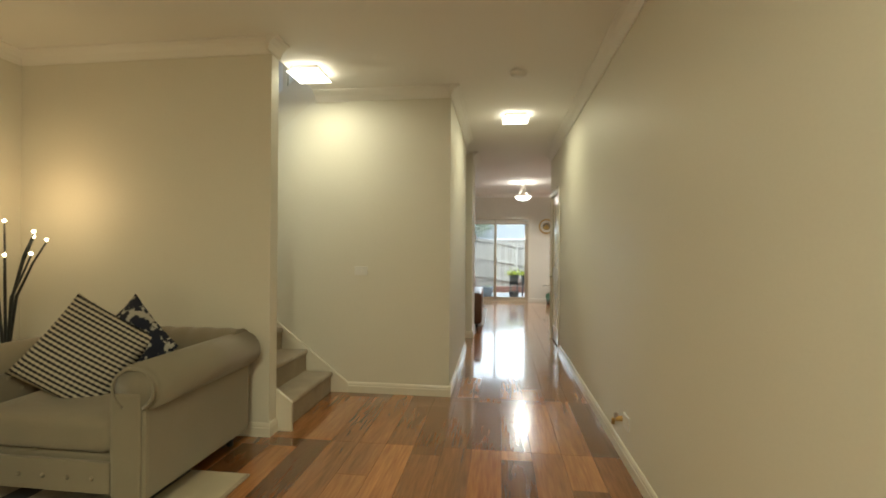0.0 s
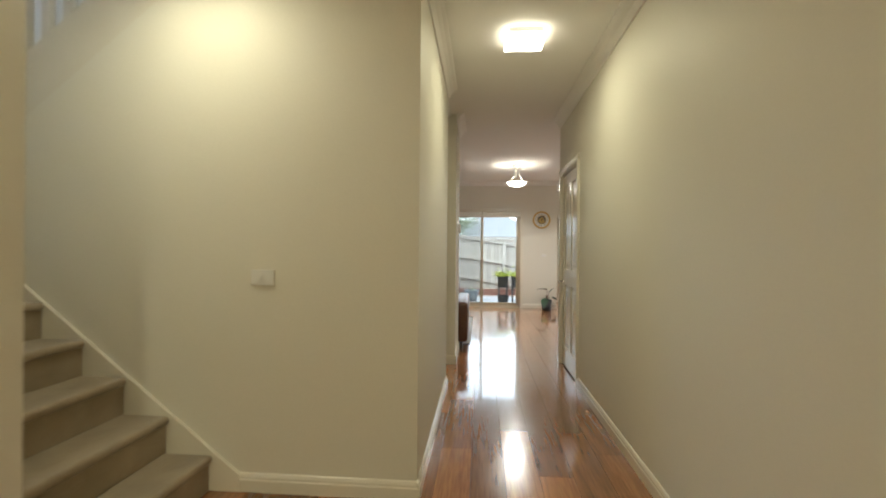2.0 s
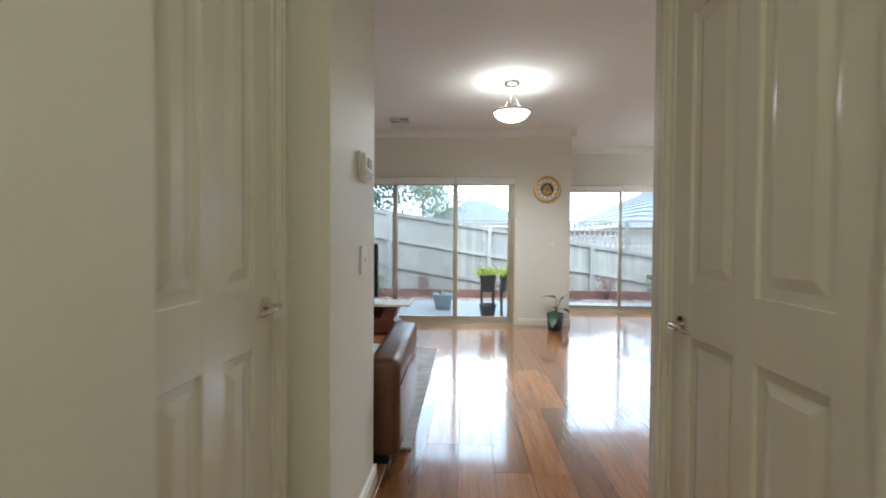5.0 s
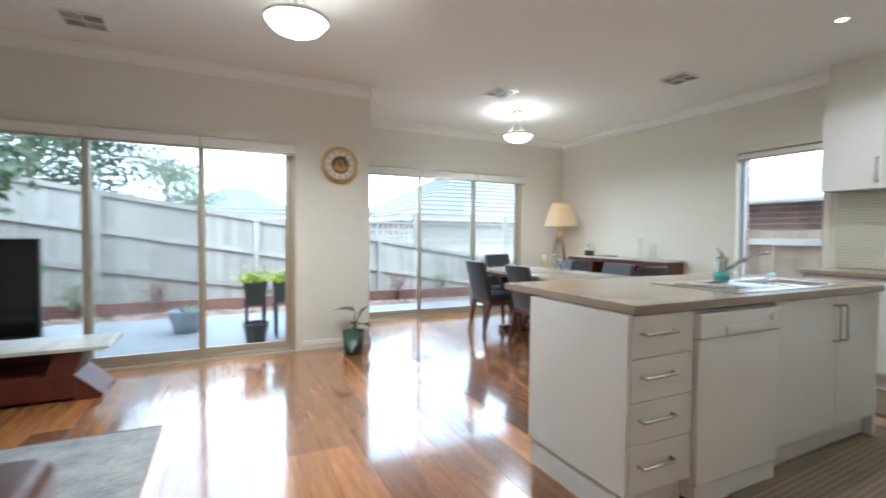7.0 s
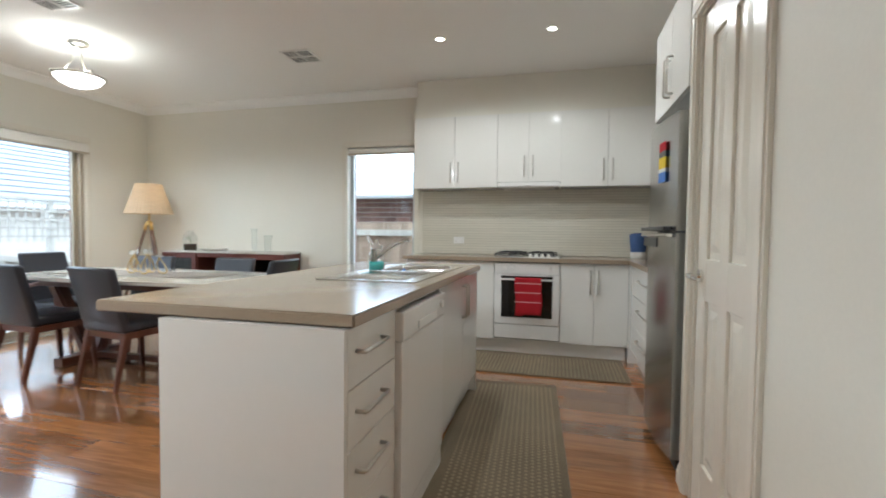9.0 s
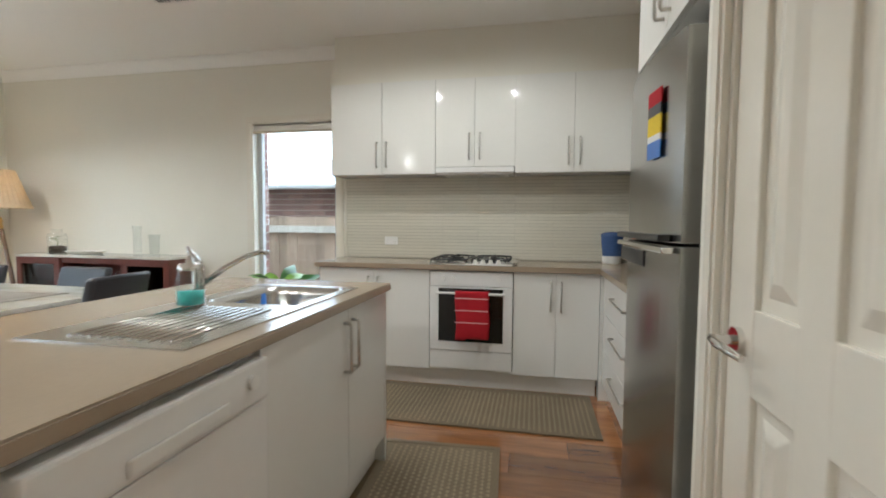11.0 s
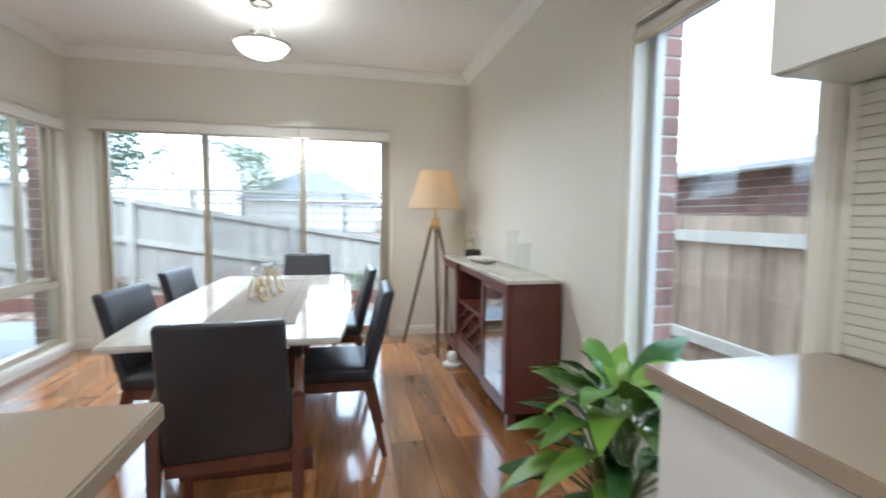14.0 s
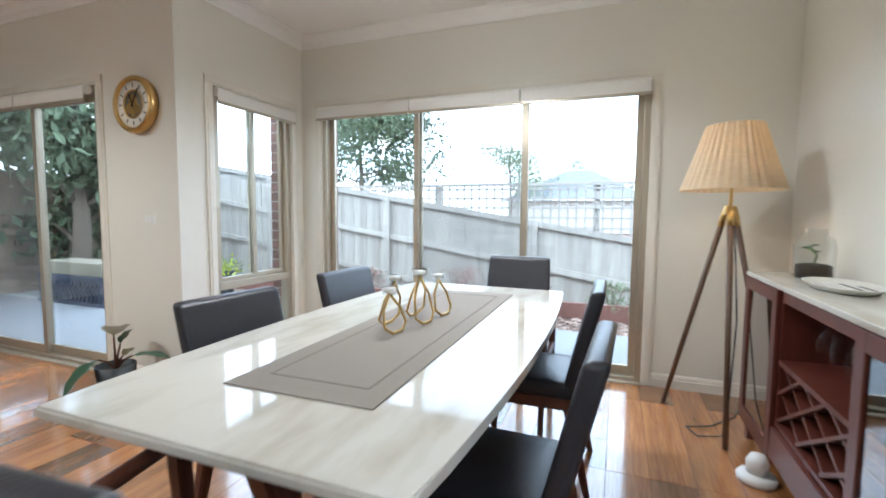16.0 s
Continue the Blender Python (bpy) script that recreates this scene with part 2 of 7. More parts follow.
_r.inputs[1].default_value, _r.inputs[2].default_value = 0.72, 1.02
M["runner"] = material("taupe_runner", (0.27, 0.235, 0.20), 0.8, vary=0.12, grain=300, bump=0.3)
M["runnerband"] = material("darker_runner_weave", (0.20, 0.17, 0.145), 0.8, vary=0.12, grain=300, bump=0.3)
M["rugcream"] = material("cream_rug_wool", (0.52, 0.46, 0.34), 0.95, vary=0.16, grain=260, bump=0.7, blotch=5)
M["rugdark"] = material("charcoal_rug_wool", (0.055, 0.055, 0.058), 0.95, vary=0.3, grain=260, bump=0.7, blotch=5)
M["foil"] = material("crumpled_foil", (0.80, 0.80, 0.79), 0.22, 1.0, vary=0.05, grain=60, bump=0.1)
M["shade"] = material("honey_fabric_shade", (0.66, 0.55, 0.39), 0.85, vary=0.14, grain=25, bump=0.2, stretch=(1, 1, 3))
M["mat"] = material("woven_mat", (0.20, 0.155, 0.10), 0.95, vary=0.3, grain=160, bump=0.6)
M["matdot"] = material("woven_mat_dot", (0.36, 0.30, 0.20), 0.95, vary=0.2, grain=160, bump=0.6)
M["bark"] = material("tree_bark", (0.16, 0.13, 0.10), 0.9, vary=0.3, grain=20, bump=0.8, stretch=(4, 4, 1))
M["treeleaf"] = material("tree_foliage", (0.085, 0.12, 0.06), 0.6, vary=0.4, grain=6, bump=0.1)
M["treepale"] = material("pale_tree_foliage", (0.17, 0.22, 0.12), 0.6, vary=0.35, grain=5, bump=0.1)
M["water"] = material("aqua_soap", (0.10, 0.55, 0.52), 0.1, vary=0.05, bump=0)
M["blue"] = material("blue_plastic", (0.03, 0.16, 0.55), 0.35, vary=0.08)
M["jugblue"] = material("smoky_blue_plastic", (0.06, 0.11, 0.26), 0.12, vary=0.1)
M["yellow"] = material("yellow_sponge", (0.75, 0.55, 0.03), 0.8, vary=0.15, grain=120, bump=0.4)
M["dial"] = material("aged_dial", (0.78, 0.76, 0.70), 0.4, vary=0.08, grain=20)
M["dialdark"] = material("grey_brass_gears", (0.22, 0.21, 0.17), 0.35, 0.6, vary=0.3, grain=40)
M["pane"] = glass("window_glass", (0.93, 0.955, 0.95))
M["clear"] = glass("clear_glass", (0.975, 0.985, 0.985), gloss=0.9)
M["cabglass"] = glass("cabinet_glass", (0.36, 0.38, 0.38), gloss=2.4)
M["flyscreen"] = fly_screen("grey_fly_screen", (0.30, 0.31, 0.32), 0.15)
M["lit"] = glowing("lit_lamp_glass", (1.0, 0.90, 0.70), 5.0)
M["litbowl"] = glowing("lit_bowl_glass", (1.0, 0.93, 0.80), 5.0)
M["litdown"] = glowing("lit_downlight", (1.0, 0.93, 0.80), 14.0)
M["littwig"] = glowing("lit_twig_bulb", (1.0, 0.80, 0.45), 9.0)


# ---- mesh helpers ----
def box(bm, x0, y0, z0, x1, y1, z1, bevel=0.0, m=None):
    mat = Matrix.Translation(((x0 + x1) / 2, (y0 + y1) / 2, (z0 + z1) / 2)) @ Matrix.Diagonal((abs(x1 - x0), abs(y1 - y0), abs(z1 - z0), 1))
    vs = bmesh.ops.create_cube(bm, size=1, matrix=(m or Matrix()) @ mat)["verts"]
    if bevel:
        es = {e for v in vs for e in v.link_edges}
        bmesh.ops.bevel(bm, geom=list(es), offset=bevel, segments=2, affect="EDGES", profile=0.6)
    return bm


def rod(bm, a, b, r0, r1=None, seg=12):
    a, b = Vector(a), Vector(b)
    d = b - a
    m = Matrix.Translation((a + b) / 2) @ d.to_track_quat("Z", "Y").to_matrix().to_4x4()
    bmesh.ops.create_cone(bm, cap_ends=True, segments=seg, radius1=r0, radius2=r0 if r1 is None else r1, depth=d.length, matrix=m)
    return bm


def tube(bm, pts, r, seg=10):
    pts = [Vector(p) for p in pts]
    rings = []
    for i, p in enumerate(pts):
        d = (pts[min(i + 1, len(pts) - 1)] - pts[max(i - 1, 0)]).normalized()
        side = d.orthogonal().normalized() if i == 0 else (side - d * side.dot(d)).normalized()
        up = d.cross(side)
        rr = r[i] if isinstance(r, (list, tuple)) else r
        rings.append([bm.verts.new(p + rr * (math.cos(2 * math.pi * k / seg) * side + math.sin(2 * math.pi * k / seg) * up)) for k in range(seg)])
    for a, b in zip(rings, rings[1:]):
        for k in range(seg):
            bm.faces.new((a[k], a[(k + 1) % seg], b[(k + 1) % seg], b[k])).smooth = True
    bm.faces.new(rings[0][::-1])
    bm.faces.new(rings[-1])
    return bm


def lathe(bm, profile, seg=28, at=(0, 0, 0)):
    rings = []
    for r, z in profile:
        rings.append([bm.verts.new((at[0] + r * math.cos(2 * math.pi * k / seg), at[1] + r * math.sin(2 * math.pi * k / seg), at[2] + z)) for k in range(seg)] if r > 1e-5 else [bm.verts.new((at[0], at[1], at[2] + z))])
    for a, b in zip(rings, rings[1:]):
        for k in range(seg):
            q = [a[k % len(a)], a[(k + 1) % len(a)], b[(k + 1) % len(b)], b[k % len(b)]]
            q = list(dict.fromkeys(q))
            if len(q) > 2:
                bm.faces.new(q).smooth = True
    return bm


def prism(bm, poly, axis, lo, hi):
    """Extrudes a closed outline in the two other axes along axis."""
    def at(u, v, w):
        return {"x": (w, u, v), "y": (u, w, v), "z": (u, v, w)}[axis]
    a = [bm.verts.new(at(u, v, lo)) for u, v in poly]
    b = [bm.verts.new(at(u, v, hi)) for u, v in poly]
    n = len(poly)
    for i in range(n):
        bm.faces.new((a[i], a[(i + 1) % n], b[(i + 1) % n], b[i]))
    bm.faces.new(a[::-1])
    bm.faces.new(b)
    return bm


def soft_block(bm, x0, y0, z0, x1, y1, z1, r=0.04, puff=0.0, seg=4):
    """A cushion: a block with round edges and swollen faces."""
    vs = bmesh.ops.create_cube(bm, size=1, matrix=Matrix.Translation(((x0 + x1) / 2, (y0 + y1) / 2, (z0 + z1) / 2)) @ Matrix.Diagonal((x1 - x0, y1 - y0, z1 - z0, 1)))["verts"]
    es = list({e for v in vs for e in v.link_edges})
    out = bmesh.ops.bevel(bm, geom=es, offset=r, segments=seg, affect="EDGES", profile=0.5)
    for f in bm.faces:
        f.smooth = True
    if puff:
        c = Vector(((x0 + x1) / 2, (y0 + y1) / 2, (z0 + z1) / 2))
        big = [f for f in bm.faces if f.calc_area() > 0.3 * max(q.calc_area() for q in bm.faces)]
        bmesh.ops.subdivide_edges(bm, edges=list({e for f in big for e in f.edges}), cuts=5, use_grid_fill=True)
        h = Vector(((x1 - x0) / 2, (y1 - y0) / 2, (z1 - z0) / 2))
        for v in bm.verts:
            d = v.co - c
            u, w, s = abs(d.x / h.x), abs(d.y / h.y), abs(d.z / h.z)
            v.co.z += math.copysign(puff * max(0, 1 - u * u) * max(0, 1 - w * w), d.z) if s > 0.5 else 0
    return bm


def mesh_of(bm, name, mat, smooth=False):
    bmesh.ops.recalc_face_normals(bm, faces=bm.faces)
    me = bpy.data.meshes.new(name)
    bm.to_mesh(me)
    bm.free()
    if mat:
        me.materials.append(M[mat] if isinstance(mat, str) else mat)
    if smooth:
        for p in me.polygons:
            p.use_smooth = True
    return me


def part(name, bm, mat, parent=None, label="", smooth=False):
    ob = new(name, mesh_of(bm, name, mat, smooth))
    ob.parent = parent
    if label:
        ob["label"] = label
    return ob


def thing(name, label, category, at=(0, 0, 0), turn=0, group=""):
    ob = new(name)
    ob.empty_display_size = 0.1
    ob.matrix_basis = pose(*at, 0, 0, turn)
    return tagged(ob, label, category, group)


def structure(name, bm, mat, label, category):
    return tagged(part(name, bm, mat), label, category, kind="structure")


def B():
    return bmesh.new()


def slab(name, mat, parent, *boxes, bevel=0.0, label=""):
    bm = B()
    for b in boxes:
        box(bm, *b, bevel=bevel)
    return part(name, bm, mat, parent, label)


def wall_y(name, y0, y1, x0, x1, z1, holes=(), label="cream painted plaster wall"):
    """A wall that runs along x, from y0 to y1 thick, with holes (a, b, sill, head)."""
    bm = B()
    x = x0
    for a, b, s, h in sorted(holes):
        box(bm, x, y0, 0, a, y1, z1)
        if s > 0:
            box(bm, a, y0, 0, b, y1, s)
        box(bm, a, y0, h, b, y1, z1)
        x = b
    box(bm, x, y0, 0, x1, y1, z1)
    return structure(name, bm, "wall", label, "wall")


def wall_x(name, x0, x1, y0, y1, z1, holes=(), label="cream painted plaster wall"):
    bm = B()
    y = y0
    for a, b, s, h in sorted(holes):
        box(bm, x0, y, 0, x1, a, z1)
        if s > 0:
            box(bm, x0, a, 0, x1, b, s)
        box(bm, x0, a, h, x1, b, z1)
        y = b
    box(bm, x0, y, 0, x1, y1, z1)
    return structure(name, bm, "wall", label, "wall")


# ---- the shell ----
CEIL = 2.69
HALL_X, LEFT_X, KX, LIV_Y, DIN_Y, NOOK_X, PAN_Y = 0.745, -0.446, 5.125, 11.105, 12.345, 1.463, 6.595
SD1 = (-1.83, 0.705)
SD2 = (1.68, 4.31)
WIN = (8.70, 9.50, 0.34, 2.08)
NWIN = (11.385, 12.20, 0.10, 2.05)

wall_x("wall_hall_right", HALL_X, HALL_X + 0.11, -2.6, PAN_Y, CEIL, [(5.63, 6.46, 0, 2.05)])
wall_y("wall_front", -2.7, -2.6, -3.6, HALL_X + 0.11, CEIL)
wall_x("wall_lounge_left", -3.6, -3.5, -2.6, 2.72, CEIL)
wall_y("wall_lounge_back", 2.62, 2.72, -3.5, -1.565, CEIL)
bm = B()
prism(bm, [(LEFT_X, 0), (LEFT_X, CEIL), (-1.60, CEIL), (-3.35, 1.29), (-5.2, 1.29), (-5.2, 0)], "y", 3.625, 3.735)
structure("wall_stair", bm, "wall", "cream plaster wall with a raked top beside the stairs", "wall")
wall_x("wall_hall_left", LEFT_X - 0.11, LEFT_X, 3.735, 5.50, CEIL)
wall_x("wall_hall_recess", -0.66, -0.55, 5.39, 6.27, CEIL, [(5.53, 6.19, 0, 2.05)])
bm = B()
box(bm, -0.66, 6.27, 0, -0.408, 6.965, CEIL)
box(bm, -3.5, 6.865, 0, -0.66, 6.965, CEIL)
structure("wall_living_back", bm, "wall", "cream painted plaster wall with a squared end", "wall")
wall_x("wall_living_left", -3.6, -3.5, 6.865, LIV_Y + 0.11, CEIL)
wall_y("wall_living_front", LIV_Y, LIV_Y + 0.11, -3.5, NOOK_X, CEIL, [(*SD1, 0, 2.05)])
wall_x("wall_nook", NOOK_X - 0.11, NOOK_X, LIV_Y + 0.11, DIN_Y, CEIL, [NWIN])
wall_y("wall_dining_front", DIN_Y, DIN_Y + 0.11, NOOK_X - 0.11, KX + 0.11, CEIL, [(*SD2, 0, 2.09)])
wall_x("wall_kitchen_right", KX, KX + 0.11, 5.8, DIN_Y, CEIL, [WIN])
wall_y("wall_kitchen_back", 5.8, 5.91, 2.60, KX, CEIL)
wall_y("wall_pantry", PAN_Y - 0.1, PAN_Y, HALL_X + 0.11, 2.60, CEIL, [(1.87, 2.51, 0, 2.05)])
wall_x("wall_fridge_side", 2.60, 2.64, 5.91, PAN_Y, CEIL)
bm = B()
box(bm, 4.90, 6.24, 2.308, KX, 8.60, CEIL)
box(bm, 2.64, 5.91, 2.308, KX, 6.24, CEIL)
structure("bulkhead", bm, "wall", "cream plaster bulkhead above the cupboards", "wall")

# rooms behind the closed doors, plain
wall_y("wall_store", 5.28, 5.39, -2.2, -0.55, CEIL)
wall_x("wall_store_end", -2.2, -2.1, 5.39, 6.865, CEIL)
wall_y("wall_closet", 5.40, 5.50, HALL_X + 0.11, 2.7, CEIL)
wall_x("wall_closet_end", 2.70, 2.8, 5.4, 5.8, CEIL)

# ceilings, with the stairwell left open
bm = B()
box(bm, -3.6, -2.7, CEIL, HALL_X + 0.11, 2.72, CEIL + 0.2)
box(bm, -1.67, 2.72, CEIL, HALL_X + 0.11, 3.735, CEIL + 0.2)
box(bm, -1.67, 3.735, CEIL, HALL_X + 0.11, 5.8, CEIL + 0.2)
box(bm, -2.2, 4.7, CEIL, -1.67, 5.8, CEIL + 0.2)
structure("ceiling_hall", bm, "ceiling", "white plaster ceiling", "ceiling")
bm = B()
box(bm, -3.6, 5.8, CEIL, KX + 0.11, LIV_Y + 0.11, CEIL + 0.2)
box(bm, NOOK_X - 0.11, LIV_Y + 0.11, CEIL, KX + 0.11, DIN_Y + 0.11, CEIL + 0.2)
box(bm, HALL_X + 0.11, 5.4, CEIL, KX + 0.11, 5.8, CEIL + 0.2)
structure("ceiling_living", bm, "ceiling", "white plaster ceiling", "ceiling")

# upper stairwell
bm = B()
box(bm, -5.2, 4.6, 0, -1.67, 4.7, 5.2)
box(bm, -5.3, 2.0, 0, -5.2, 4.7, 3.7)
box(bm, -5.3, 2.0, 5.0, -5.2, 4.7, 5.2)
box(bm, -5.3, 2.0, 3.7, -5.2, 2.7, 5.0)
box(bm, -5.3, 4.0, 3.7, -5.2, 4.7, 5.0)
box(bm, -5.2, 2.62, CEIL, -1.67, 2.72, 5.2)
box(bm, -1.67, 2.62, CEIL + 0.2, -1.57, 4.7, 5.2)
box(bm, -1.67, 3.735, 0, -1.57, 4.7, CEIL)
structure("wall_upper_stairwell", bm, "ceiling", "white wall of the upper stairwell", "wall")
bm = B()
box(bm, -5.3, 2.0, 5.2, -1.57, 4.7, 5.3)
structure("ceiling_stairwell", bm, "ceiling", "white ceiling over the stairwell", "ceiling")
bm = B()
box(bm, -5.2, 2.62, 0, -3.6, 2.72, CEIL)
structure("wall_stair_side", bm, "wall", "cream wall beside the stairs", "wall")
bm = B()
box(bm, -5.2, 2.72, 1.1, -3.33, 3.62, 1.29)
box(bm, -5.2, 3.74, 1.1, -3.33, 4.6, 1.29)
structure("floor_stair_landing", bm, "carpet", "beige carpeted half landing", "landing")


def cornice(name, runs):
    """Coved plaster along the top of walls: (axis, fixed, lo, hi, way into the room)."""
    bm = B()
    for axis, c, lo, hi, s in runs:
        prof = [(0, 0), (0, -0.09), (0.012, -0.09), (0.016, -0.075), (0.03, -0.045), (0.055, -0.022), (0.075, -0.014), (0.082, -0.010), (0.082, 0)]
        prism(bm, [(c + s * u, CEIL + v) for u, v in prof], "y" if axis == "x" else "x", lo, hi)
    return tagged(part(name, bm, "ceiling"), "white coved plaster cornice", "cornice", kind="structure")


cornice("cornice_hall", [("x", HALL_X, -2.6, PAN_Y, -1), ("y", 2.62, -3.5, -1.565, -1), ("x", -3.5, -2.6, 2.62, 1), ("y", 3.625, -1.67, LEFT_X, -1),
                         ("x", LEFT_X, 3.54, 5.50, 1), ("x", -1.565, 2.54, 2.72, 1), ("x", -0.55, 5.5, 6.27, 1), ("x", -0.408, 6.19, 6.965, 1)])
cornice("cornice_living", [("y", LIV_Y, -3.5, NOOK_X + 0.08, -1), ("x", -3.5, 6.965, LIV_Y, 1), ("y", 6.965, -3.5, -0.408, 1), ("x", NOOK_X, LIV_Y - 0.08, DIN_Y, 1),
                           ("y", DIN_Y, NOOK_X, KX, -1), ("x", KX, 8.60, DIN_Y, -1), ("y", PAN_Y, HALL_X, 2.64, 1)])


def skirting(name, runs):
    bm = B()
    for axis, c, lo, hi, s in runs:
        prof = [(0, 0.0), (0.016, 0.0), (0.016, 0.058), (0.012, 0.064), (0.012, 0.074), (0.006, 0.088), (0, 0.092)]
        prism(bm, [(c + s * u, v) for u, v in prof], "y" if axis == "x" else "x", lo, hi)
    return tagged(part(name, bm, "trim"), "cream moulded timber skirting", "skirting", kind="structure")


skirting("baseboard_hall", [("x", HALL_X, -2.6, 5.57, -1), ("x", HALL_X, 6.53, PAN_Y, -1), ("y", 2.62, -3.5, -1.549, -1), ("x", -3.5, -2.6, 2.62, 1), ("x", -1.565, 2.6205, 2.72, 1),
                            ("y", 3.625, -1.36, LEFT_X + 0.016, -1), ("x", LEFT_X, 3.61, 5.50, 1), ("y", 6.27, -0.55, -0.39, -1), ("x", -0.408, 6.254, 6.965, 1)])
skirting("baseboard_living", [("y", 6.965, -3.5, -0.392, 1), ("x", -3.5, 6.965, LIV_Y, 1), ("y", LIV_Y, -3.5, SD1[0] - 0.06, -1), ("y", LIV_Y, SD1[1] + 0.06, NOOK_X + 0.016, -1),
                              ("x", NOOK_X, LIV_Y - 0.016, NWIN[0] - 0.06, 1), ("y", DIN_Y, NOOK_X, SD2[0] - 0.06, -1), ("y", DIN_Y, SD2[1] + 0.06, KX, -1), ("x", KX, 8.66, DIN_Y, -1),
                              ("y", PAN_Y, HALL_X + 0.0, 1.80, 1), ("y", PAN_Y, 2.58, 2.62, 1)])


# ---- doors ----
def architrave(name, plane, c, s, a, b, head, sill=None, w=0.066, label="cream moulded door architrave"):
    """Trim round an opening from a to b on a wall face at c; s points into the room."""
    bm = B()
    def bar(u0, v0, u1, v1):
        for d0, inset in ((0.014, 0.0), (0.020, 0.014)):
            uu0, uu1 = (u0 + inset, u1 - inset) if u1 - u0 < 0.1 else (u0, u1)
            vv0, vv1 = (v0 + inset, v1 - inset) if v1 - v0 < 0.1 else (v0, v1)
            if plane == "x":
                box(bm, min(c, c + s * d0), uu0, vv0, max(c, c + s * d0), uu1, vv1, 0.002)
            else:
                box(bm, uu0, min(c, c + s * d0), vv0, uu1, max(c, c + s * d0), vv1, 0.002)
    lo = 0 if sill is None else sill
    bar(a - w, lo, a, head)
    bar(b, lo, b + w, head)
    bar(a - w, head, b + w, head + w)
    if sill is not None:
        bar(a - w, sill - w, b + w, sill)
    return tagged(part(name, bm, "trim"), label, "trim", kind="structure")


def panel_door(name, label, at, turn, w, h=2.035, handle_side=1, latch=True, inset=0.055, hz=1.0):
    """A four-panel moulded door; local x along the leaf, front towards local -y."""
    d = tagged(thing(name, label, "door", at, turn), kind="structure")
    bm = B()
    st, rails = 0.11, [(0.0, 0.20), (0.86, 1.03), (h - 0.12, h)]
    mid = w / 2
    box(bm, 0, 0.012, 0, w, 0.036, h)
    for x0, x1 in ((0, st), (w - st, w), (mid - 0.045, mid + 0.045)):
        box(bm, x0, 0, 0, x1, 0.036, h, 0.003)
    for z0, z1 in rails:
        box(bm, st - 0.002, 0.0008, z0, w - st + 0.002, 0.036, z1, 0.003)
    part("leaf", bm, "door", d)
    for x0, x1 in ((st, mid - 0.045), (mid + 0.045, w - st)):
        for z0, z1 in ((0.20, 0.86), (1.03, h - 0.12)):
            bm = B()
            g = 0.028
            v = [bm.verts.new(p) for p in ((x0 + g, 0.012, z0 + g), (x1 - g, 0.012, z0 + g), (x1 - g, 0.012, z1 - g), (x0 + g, 0.012, z1 - g))]
            k = g + 0.03
            q = [bm.verts.new(p) for p in ((x0 + k, 0.003, z0 + k), (x1 - k, 0.003, z0 + k), (x1 - k, 0.003, z1 - k), (x0 + k, 0.003, z1 - k))]
            for i in range(4):
                bm.faces.new((v[i], v[(i + 1) % 4], q[(i + 1) % 4], q[i]))
            bm.faces.new(q)
            part("panel", bm, "door", d)
    hx = w - inset if handle_side > 0 else inset
    s = -1 if handle_side > 0 else 1
    bm = B()
    rod(bm, (hx, 0.0, hz), (hx, -0.012, hz), 0.027, seg=24)
    rod(bm, (hx, -0.012, hz), (hx, -0.052, hz), 0.010)
    tube(bm, [(hx, -0.05, hz), (hx + s * 0.03, -0.056, hz + 0.001), (hx + s * 0.07, -0.055, hz - 0.001), (hx + s * 0.125, -0.047, hz - 0.006)], [0.010, 0.010, 0.009, 0.007])
    part("door_handle", bm, "chrome", d, "chrome lever handle")
    if latch:
        bm = B()
        ex = w - 0.002 if handle_side > 0 else -0.012
        box(bm, ex, 0.006, 0.95, ex + 0.014, 0.03, 1.05, 0.002)
        part("latch_plate", bm, "chrome", d)
    return d


def jamb(name, plane, c0, c1, a, b, head):
    bm = B()
    for u0, u1, z0, z1 in ((a, a + 0.016, 0, head), (b - 0.016, b, 0, head), (a + 0.016, b - 0.016, head - 0.014, head)):
        if plane == "x":
            box(bm, c0 + 0.003, u0, z0, c1 - 0.003, u1, z1)
        else:
            box(bm, u0, c0 + 0.003, z0, u1, c1 - 0.003, z1)
    return tagged(part(name, bm, "trim"), "cream timber door jamb", "trim", kind="structure")


architrave("trim_hall_door", "x", HALL_X, -1, 5.63, 6.46, 2.05)
jamb("trim_hall_jamb", "x", HALL_X, HALL_X + 0.11, 5.63, 6.46, 2.05)
panel_door("door_1", "gloss cream four-panel hall door, closed", (HALL_X + 0.012, 6.442, 0.006), -90, 0.794, 2.025, handle_side=-1, inset=0.08, hz=0.895)
architrave("trim_recess_door", "x", -0.55, 1, 5.53, 6.19, 2.05, w=0.05)
jamb("trim_recess_jamb", "x", -0.66, -0.55, 5.53, 6.19, 2.05)
panel_door("door_2", "gloss cream four-panel cupboard door, closed", (-0.562, 5.548, 0.006), 90, 0.624, 2.025, handle_side=1, inset=0.05, hz=0.97)
architrave("trim_pantry_door", "y", PAN_Y, 1, 1.87, 2.51, 2.05)
jamb("trim_pantry_jamb", "y", PAN_Y - 0.1, PAN_Y, 1.87, 2.51, 2.05)
panel_door("door_3", "gloss cream four-panel pantry door, closed", (2.492, PAN_Y - 0.012, 0.006), 180, 0.604, 2.025, handle_side=-1, hz=0.958)


